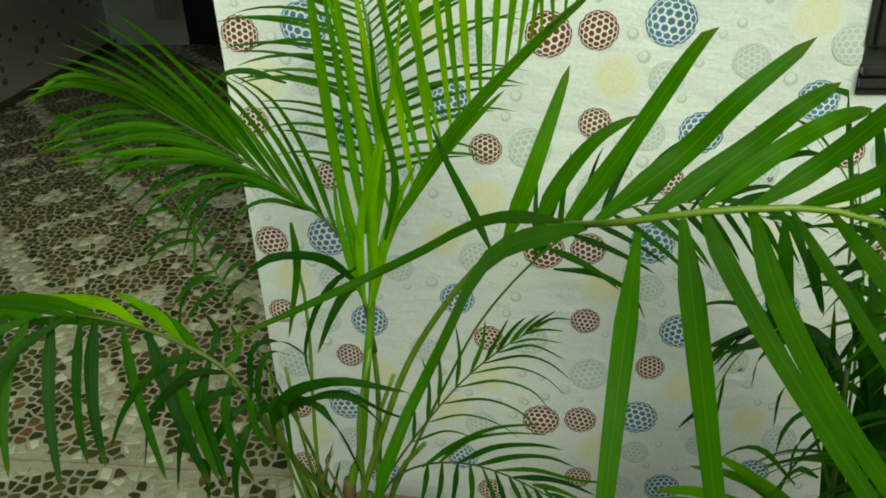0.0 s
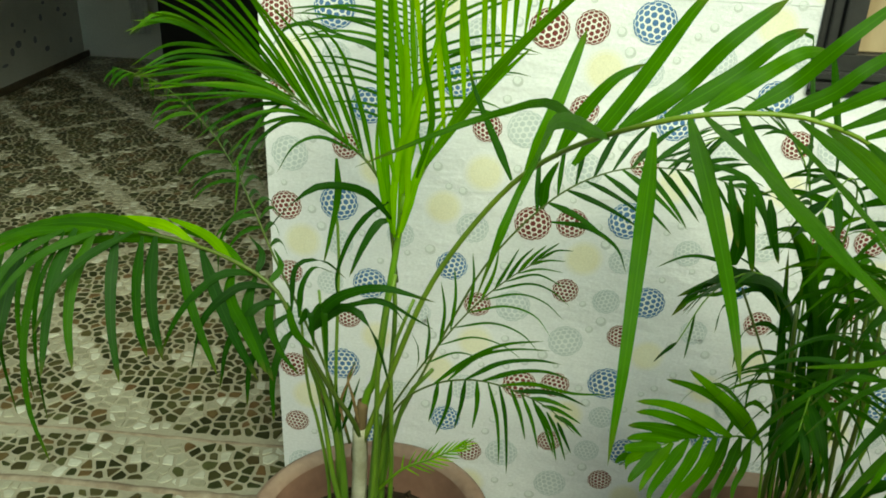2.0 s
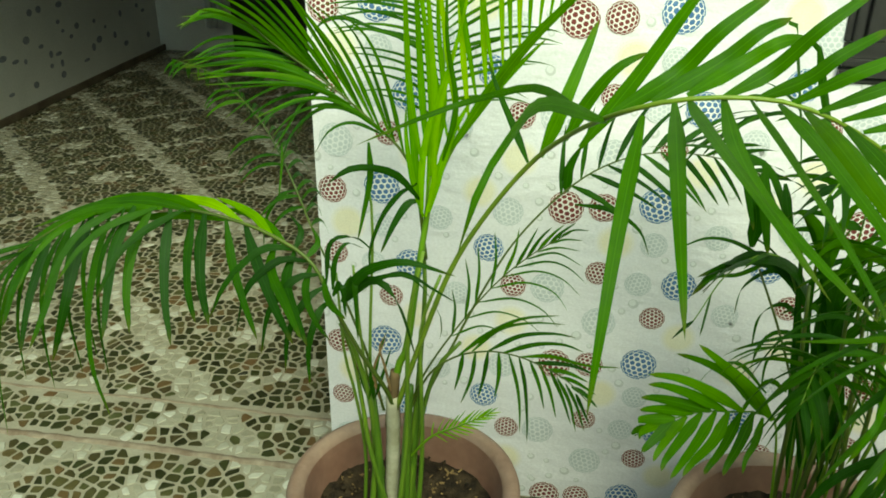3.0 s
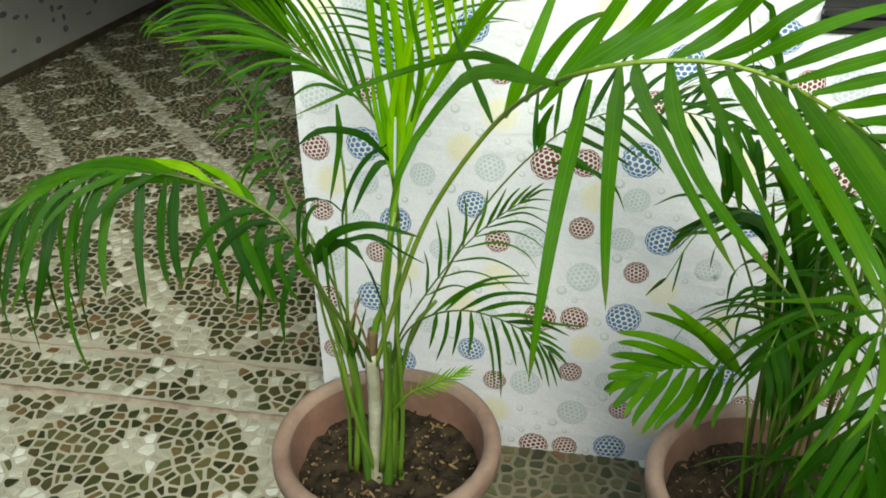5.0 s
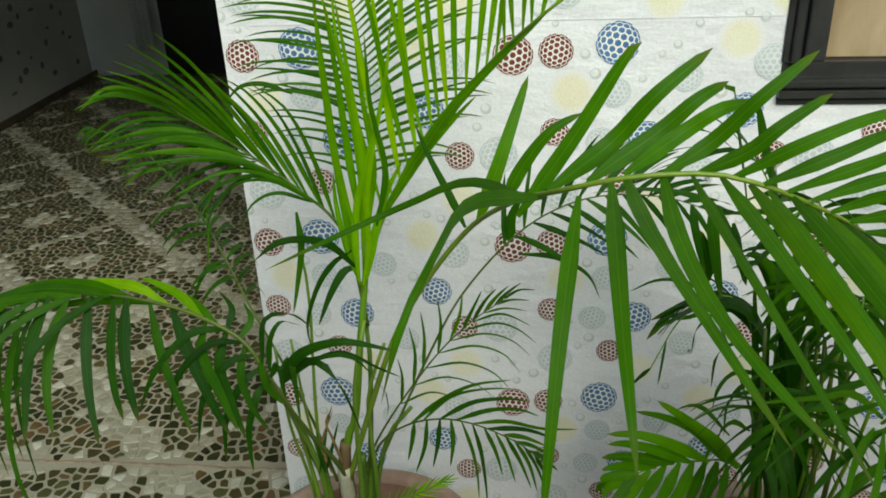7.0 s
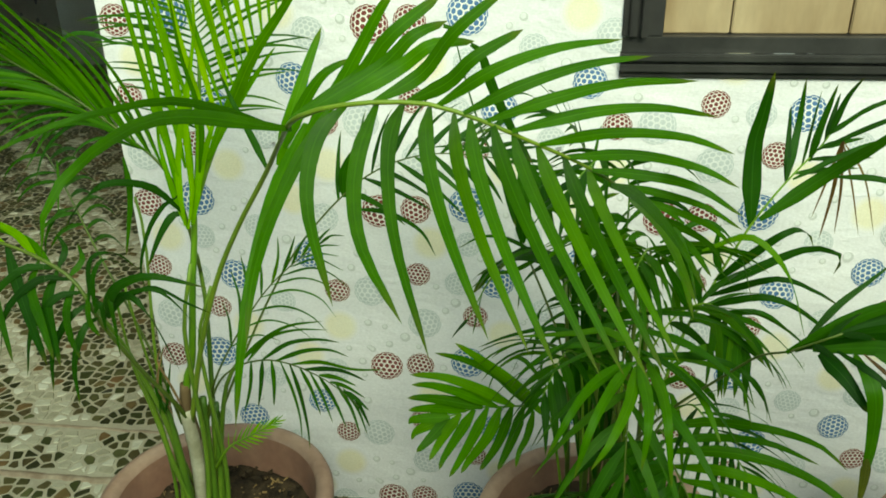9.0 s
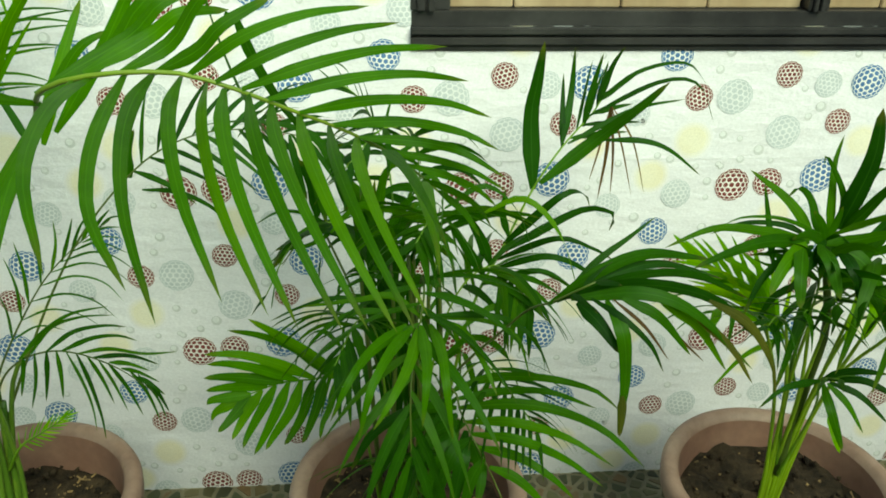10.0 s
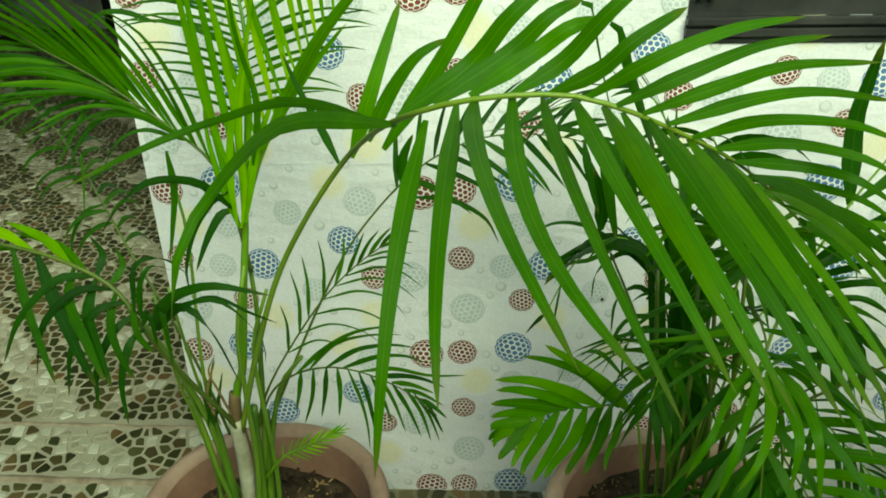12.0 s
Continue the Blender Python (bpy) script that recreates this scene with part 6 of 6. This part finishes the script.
# ---------------------------------------------------------------- third palm
palm_c = palm("palm with lime stems tied at the base and dark drooping leaves")
for k in range(9):
    a = (k - 4) / 4
    end = Vector((1.53 + 0.085 * a, -0.494 - 0.02 * (k % 3), 0.747 - 0.03 * abs(a)))
    stalk(palm_c, [(1.540 + 0.008 * a, -0.445 - 0.006 * (k % 3), 0.25), (1.534 + 0.02 * a, -0.472, 0.43), (1.531 + 0.045 * a, -0.488 - 0.012 * (k % 2), 0.60), end], 0.0037, 0.0024, STEM_LIME)
    out = Vector((0.7 * a, -0.45 - 0.2 * (k % 2), 0.55))
    frond(palm_c, [end, end + out * 0.05, end + out * 0.11 + Vector((0, 0, -0.004)), end + out * 0.16 + Vector((0, 0, -0.025))],
          pairs=4, length=0.12, width=0.017, rise=(8, 8), angle=(60, 20), droop=0.5, start=1, mat=DARK if k % 2 else MID, radius=0.0025, seed=60 + k)
v, f = tube(glide([(1.535, -0.459, 0.305), (1.536, -0.460, 0.318), (1.537, -0.460, 0.331)], 4), 0.0115, 0.0115, 12)
TIE = surface("yellow_tie", (0.42, 0.40, 0.03), (0.58, 0.54, 0.06), 20, 0.5, 120, 0.2)
part("tie", mesh_of("tie", v, f, TIE, True), TIE, palm_c, "yellow tie round the stems")
head = frond(palm_c, [(1.533, -0.472, 0.412), (1.504, -0.488, 0.615), (1.493, -0.525, 0.782), (1.459, -0.560, 0.847)],
      pairs=4, length=0.12, width=0.02, rise=(5, 5), angle=(60, 25), droop=0.4, start=2, mat=DARK, radius=0.004, seed=20)
leaf(head, [(1.456, -0.541, 0.867), (1.379, -0.561, 0.892), (1.308, -0.580, 0.906), (1.239, -0.603, 0.892)], 0.016, MID)
leaf(head, [(1.456, -0.541, 0.865), (1.383, -0.571, 0.882), (1.318, -0.600, 0.880), (1.270, -0.622, 0.873)], 0.022, MID)
leaf(head, [(1.470, -0.522, 0.857), (1.440, -0.506, 0.872), (1.392, -0.486, 0.868), (1.349, -0.477, 0.847)], 0.010, DARK)
leaf(head, [(1.472, -0.522, 0.861), (1.449, -0.513, 0.893), (1.425, -0.504, 0.917), (1.381, -0.492, 0.947)], 0.018, MID)
leaf(head, [(1.412, -0.545, 0.833), (1.405, -0.534, 0.872), (1.404, -0.523, 0.890), (1.394, -0.512, 0.938)], 0.013, MID)
leaf(head, [(1.484, -0.512, 0.856), (1.470, -0.501, 0.904), (1.448, -0.502, 0.924), (1.429, -0.513, 0.916)], 0.015, DARK)
leaf(head, [(1.505, -0.503, 0.851), (1.502, -0.491, 0.907), (1.502, -0.479, 0.948), (1.512, -0.468, 0.985)], 0.016, MID)
leaf(head, [(1.511, -0.502, 0.859), (1.513, -0.500, 0.909), (1.479, -0.497, 0.965), (1.471, -0.507, 0.957)], 0.012, MID)
leaf(head, [(1.515, -0.502, 0.863), (1.524, -0.509, 0.913), (1.530, -0.516, 0.972), (1.525, -0.515, 1.036)], 0.034, DARK, blunt=0.4)
leaf(head, [(1.521, -0.502, 0.858), (1.531, -0.520, 0.891), (1.540, -0.541, 0.933), (1.540, -0.572, 0.969)], 0.022, MID)
leaf(head, [(1.474, -0.540, 0.861), (1.509, -0.558, 0.875), (1.535, -0.586, 0.895), (1.557, -0.625, 0.896)], 0.018, LEAF)
leaf(head, [(1.442, -0.560, 0.872), (1.397, -0.601, 0.863), (1.374, -0.621, 0.833)], 0.026, LEAF, blunt=0.4)
leaf(head, [(1.437, -0.560, 0.873), (1.415, -0.609, 0.857), (1.412, -0.630, 0.818)], 0.028, LEAF, blunt=0.4)
leaf(head, [(1.460, -0.559, 0.871), (1.458, -0.597, 0.864), (1.468, -0.618, 0.823)], 0.026, MID, blunt=0.4)
leaf(head, [(1.483, -0.540, 0.861), (1.526, -0.560, 0.841), (1.563, -0.580, 0.787)], 0.026, LEAF, blunt=0.4)
leaf(head, [(1.461, -0.523, 0.849), (1.435, -0.508, 0.813), (1.411, -0.488, 0.814)], 0.014, MID)
leaf(head, [(1.519, -0.522, 0.832), (1.557, -0.544, 0.804), (1.595, -0.567, 0.720)], 0.030, MID, blunt=0.4)
for k, z in enumerate((0.0, 0.03, 0.06)):
    leaf(head, [Vector((1.565, -0.46, 0.733 + z)), Vector((1.63 + 0.02 * k, -0.455, 0.845 + z)), Vector((1.73 + 0.02 * k, -0.45, 0.87 + z)), Vector((1.80 + 0.02 * k, -0.445, 0.82 + z))], 0.02, DARK)
for k in range(9):
    a = Vector((1.512 + 0.02 * k, -0.485 - 0.01 * (k % 3), 0.752 + 0.02 * (k % 4)))
    w = 1 if k % 2 else -1
    leaf(head, [a, a + Vector((0.03 * w + 0.01 * k, -0.05, 0.05)), a + Vector((0.07 * w + 0.012 * k, -0.10, 0.02)), a + Vector((0.10 * w + 0.012 * k, -0.13, -0.07))], 0.022, MID if k % 3 else MID, blunt=0.45)
young = frond(palm_c, [(1.546, -0.444, 0.563), (1.519, -0.432, 0.646), (1.474, -0.419, 0.705), (1.431, -0.408, 0.738), (1.374, -0.397, 0.767)],
      pairs=9, length=0.11, width=0.012, rise=(0, 0), angle=(40, 15), droop=0.05, start=1, mat=LIME, radius=0.003, seed=22, up=(0, -1, 0.2))
leaf(young, [(1.505, -0.459, 0.664), (1.470, -0.476, 0.665), (1.425, -0.494, 0.656), (1.381, -0.506, 0.612)], 0.012, LIME)
low_c = frond(palm_c, [(1.533, -0.477, 0.411)] + [(1.527, -0.534, 0.584), (1.516, -0.549, 0.649), (1.517, -0.586, 0.679)],
      pairs=2, length=0.08, width=0.012, droop=0.3, start=2, mat=LEAF, radius=0.003, seed=23)
leaf(low_c, [(1.516, -0.549, 0.649), (1.454, -0.570, 0.654), (1.416, -0.580, 0.629)], 0.014, DARK)
leaf(low_c, [(1.516, -0.549, 0.649), (1.547, -0.567, 0.676), (1.588, -0.584, 0.682)], 0.018, DARK)
leaf(low_c, [(1.521, -0.549, 0.645), (1.519, -0.588, 0.624), (1.542, -0.600, 0.565)], 0.018, LEAF, blunt=0.4)
leaf(low_c, [(1.527, -0.549, 0.645), (1.552, -0.569, 0.622), (1.579, -0.581, 0.579)], 0.012, LEAF)
leaf(low_c, [(1.530, -0.549, 0.646), (1.567, -0.569, 0.636), (1.609, -0.588, 0.598)], 0.012, DARK)
leaf(low_c, [(1.535, -0.549, 0.650), (1.570, -0.569, 0.660), (1.620, -0.598, 0.640)], 0.014, DARK)

for run, w in (([(1.564, -0.525, 0.800), (1.531, -0.563, 0.768), (1.522, -0.575, 0.720)], 0.022), ([(1.574, -0.526, 0.790), (1.550, -0.574, 0.773), (1.535, -0.584, 0.738)], 0.026), ([(1.592, -0.535, 0.804), (1.585, -0.579, 0.774), (1.588, -0.587, 0.713)], 0.020),
               ([(1.452, -0.417, 0.749), (1.472, -0.428, 0.713), (1.495, -0.440, 0.667)], 0.018), ([(1.467, -0.419, 0.718), (1.426, -0.417, 0.741), (1.383, -0.417, 0.753), (1.353, -0.413, 0.748)], 0.012), ([(1.480, -0.420, 0.697), (1.439, -0.419, 0.710), (1.391, -0.418, 0.722)], 0.013),
               ([(1.590, -0.480, 0.533), (1.582, -0.517, 0.523), (1.592, -0.528, 0.496)], 0.014)):
    leaf(young, run, w, LIME, blunt=0.4)
for run, w in (([(1.481, -0.521, 0.866), (1.411, -0.543, 0.900), (1.353, -0.560, 0.911), (1.323, -0.570, 0.906)], 0.007), ([(1.484, -0.541, 0.840), (1.501, -0.559, 0.865), (1.522, -0.578, 0.870), (1.538, -0.597, 0.857)], 0.018), ([(1.498, -0.521, 0.865), (1.524, -0.539, 0.888), (1.547, -0.570, 0.915), (1.574, -0.599, 0.922)], 0.012),
               ([(1.541, -0.500, 0.914), (1.550, -0.499, 0.946), (1.563, -0.519, 0.946), (1.579, -0.538, 0.903)], 0.012)):
    leaf(head, run, w, MID)
for run, w in (([(1.498, -0.540, 0.857), (1.503, -0.579, 0.841), (1.516, -0.591, 0.794)], 0.022), ([(1.463, -0.541, 0.858), (1.412, -0.573, 0.860), (1.375, -0.592, 0.839), (1.355, -0.603, 0.795)], 0.018),
               ([(1.481, -0.507, 0.786), (1.440, -0.510, 0.762), (1.423, -0.511, 0.715)], 0.014), ([(1.494, -0.508, 0.767), (1.457, -0.520, 0.738), (1.444, -0.531, 0.688)], 0.012), ([(1.479, -0.540, 0.866), (1.443, -0.579, 0.854), (1.404, -0.603, 0.826)], 0.020)):
    leaf(head, run, w, DARK)

crown = stalk(palm_c, [(1.533, -0.472, 0.412), (1.540, -0.483, 0.595), (1.537, -0.496, 0.707)] + [(1.491, -0.517, 0.854)], 0.007, 0.005, STEM_OLD, "crown_stem")
for run, w in (([(1.493, -0.517, 0.849), (1.453, -0.541, 0.876), (1.419, -0.562, 0.880)], 0.016), ([(1.493, -0.517, 0.849), (1.497, -0.539, 0.872), (1.503, -0.559, 0.868)], 0.016), ([(1.493, -0.517, 0.847), (1.481, -0.521, 0.878), (1.459, -0.529, 0.904)], 0.014),
               ([(1.493, -0.517, 0.847), (1.499, -0.520, 0.881), (1.497, -0.528, 0.909)], 0.014), ([(1.483, -0.522, 0.852), (1.468, -0.560, 0.849), (1.459, -0.580, 0.830)], 0.018), ([(1.497, -0.522, 0.851), (1.482, -0.560, 0.843), (1.479, -0.571, 0.814)], 0.016)):
    leaf(head, run, w, MID, blunt=0.4)

for run, w in (([(1.501, -0.431, 0.661), (1.476, -0.419, 0.718), (1.437, -0.416, 0.760), (1.401, -0.406, 0.776)], 0.017), ([(1.499, -0.431, 0.661), (1.463, -0.419, 0.709), (1.416, -0.417, 0.746), (1.376, -0.407, 0.763)], 0.017), ([(1.504, -0.431, 0.666), (1.490, -0.419, 0.717), (1.458, -0.417, 0.763), (1.432, -0.406, 0.784)], 0.015),
               ([(1.496, -0.431, 0.656), (1.457, -0.420, 0.694), (1.405, -0.418, 0.722), (1.363, -0.406, 0.726)], 0.014)):
    leaf(young, run, w, LIME, blunt=0.4)

# ---------------------------------------------------------------- mosaic chips
TA = radians(45)
E1, E2 = (math.cos(TA), math.sin(TA)), (math.sin(TA), -math.cos(TA))
PITCH = 0.525


def is_dark(x, y, r):
    dx, dy = x + 1.11, y - 1.31
    p = (dx * E1[0] + dy * E1[1]) / PITCH
    q = (dx * E2[0] + dy * E2[1]) / PITCH
    p, q = (p + 0.5) % 1 - 0.5, (q + 0.5) % 1 - 0.5
    h = math.hypot(p, q)
    if abs(p) > 0.415 or abs(q) > 0.462 or h < 0.125:
        return r.random() < 0.035
    return r.random() < 0.95


def clip(poly, nx, ny, c):
    out = []
    for i, a in enumerate(poly):
        b = poly[(i + 1) % len(poly)]
        da, db = a[0] * nx + a[1] * ny - c, b[0] * nx + b[1] * ny - c
        if da <= 0:
            out.append(a)
        if (da < 0 < db) or (db < 0 < da):
            s = da / (da - db)
            out.append((a[0] + (b[0] - a[0]) * s, a[1] + (b[1] - a[1]) * s))
    return out


SP = 0.031
rf = random.Random(21)
GX0, GX1, GY0, GY1 = -3.6, 3.4, -3.04, 4.05
nx_, ny_ = int((GX1 - GX0) / SP), int((GY1 - GY0) / SP)
seeds = [[(GX0 + (i + 0.5 + rf.uniform(-0.42, 0.42)) * SP, GY0 + (j + 0.5 + rf.uniform(-0.42, 0.42)) * SP) for j in range(ny_)] for i in range(nx_)]


def chip(i, j):
    cx, cy = seeds[i][j]
    w = SP * 2
    gap = 0.0033 + 0.0018 * ((i * 7 + j * 13) % 11) / 10
    poly = [(-w, -w), (w, -w), (w, w), (-w, w)]
    for a in range(max(0, i - 2), min(nx_, i + 3)):
        for b in range(max(0, j - 2), min(ny_, j + 3)):
            if (a, b) != (i, j):
                dx, dy = seeds[a][b][0] - cx, seeds[a][b][1] - cy
                d = math.hypot(dx, dy)
                poly = clip(poly, dx / d, dy / d, d / 2 - gap)
                if len(poly) < 3:
                    return None
    out = []
    for k, a in enumerate(poly):
        b, c = poly[k - 1], poly[(k + 1) % len(poly)]
        out += [(a[0] * 0.89 + b[0] * 0.11, a[1] * 0.89 + b[1] * 0.11), (a[0] * 0.89 + c[0] * 0.11, a[1] * 0.89 + c[1] * 0.11)]
    return out


def chip_mesh(poly, cx, cy, verts, faces, top):
    n, s = len(poly), len(verts)
    if cy < -0.9:
        verts += [(cx + x, cy + y, -0.002) for x, y in poly]
        verts += [(cx + x * 0.95, cy + y * 0.95, top) for x, y in poly]
        faces += [(s + k, s + (k + 1) % n, s + n + (k + 1) % n, s + n + k) for k in range(n)]
        faces.append(tuple(s + n + k for k in range(n)))
        return
    verts += [(cx + x, cy + y, -0.002) for x, y in poly]
    verts += [(cx + x * 0.975, cy + y * 0.975, top - 0.0004) for x, y in poly]
    verts += [(cx + x * 0.86, cy + y * 0.86, top) for x, y in poly]
    for k in range(n):
        q = (k + 1) % n
        faces.append((s + k, s + q, s + n + q, s + n + k))
        faces.append((s + n + k, s + n + q, s + 2 * n + q, s + 2 * n + k))
    faces.append(tuple(s + 2 * n + k for k in range(n)))


floor = bpy.data.objects["floor"]
# darker bed under the chips, its colour holds shade and dirt behind the pots
BED = surface("border_cement", (0.13, 0.108, 0.062), (0.25, 0.215, 0.14), 12, 0.7, 90, 0.4)
part("border_bed", boxes((0.04, 3.39, -0.75, -0.002, -0.02, -0.0006)), BED, floor, "cement bed along the wall foot, darkened for dirt and shade")
rest = {"chip_dark": ([], []), "chip_light": ([], [])}
singles = 0
for i in range(nx_):
    for j in range(ny_):
        cx, cy = seeds[i][j]
        if cy > 0.16 and (cx > 0.7 or cx < -2.4):
            continue
        if (abs(cy - 0.008) < 0.024 or abs(cy - 0.193) < 0.017) and cx < 0.05:
            continue
        poly = chip(i, j)
        if not poly or len(poly) < 3:
            continue
        # along the wall nearly all chips are dark, for the shade there
        dark = is_dark(cx, cy, rf) if cx < 0.03 or cy < -0.75 else rf.random() < 0.97
        mat = CHIP_DARK if dark else CHIP_LIGHT
        top = 0.0012 + rf.uniform(-0.0006, 0.0006)
        if -0.75 < cx < -0.02 and -0.16 < cy < 0.5 and singles < 300:
            v, f = [], []
            chip_mesh(poly, 0, 0, v, f, top)
            ob = part("stone_chip", mesh_of("stone_chip", v, f, mat), mat, floor)
            ob.location = (cx, cy, 0)
            singles += 1
        else:
            v, f = rest[mat.name]
            chip_mesh(poly, cx, cy, v, f, top)
for key, mat in (("chip_dark", CHIP_DARK), ("chip_light", CHIP_LIGHT)):
    v, f = rest[key]
    tagged(part("stone_chips", mesh_of("stone_chips", v, f, mat), mat, floor), kind="stuff")
# worn cement joints along the outer and the inner side of the threshold
JOINT = surface("joint_cement", (0.17, 0.11, 0.07), (0.44, 0.36, 0.27), 16, 0.7, 80, 0.4)


def floor_joint(y0, wide, high, label):
    verts, faces, n = [], [], 260
    for i in range(n + 1):
        x = -2.355 + 2.39 * i / n
        c = y0 + 0.006 * noise.noise(Vector((x * 3, y0, 0))) + 0.003 * noise.noise(Vector((x * 23, 7, y0)))
        w = wide * (1 + 0.36 * noise.noise(Vector((x * 9, 2, y0))) + 0.36 * noise.noise(Vector((x * 37, 3, y0))))
        h = high * (1 + 0.6 * noise.noise(Vector((x * 14, 5, y0))) + 0.6 * noise.noise(Vector((x * 55, 9, y0))))
        verts += [(x, c - w, -0.001), (x, c - w * 0.5, h), (x, c + w * 0.4, h * 0.9), (x, c + w, -0.001)]
    for i in range(n):
        for k in range(3):
            faces.append((i * 4 + k, i * 4 + 4 + k, i * 4 + 5 + k, i * 4 + 1 + k))
    part("floor_joint", mesh_of("floor_joint", verts, faces, JOINT, True), JOINT, floor, label)


floor_joint(0.008, 0.011, 0.004, "worn brownish cement joint")
floor_joint(0.193, 0.005, 0.0022, "fine worn cement joint")
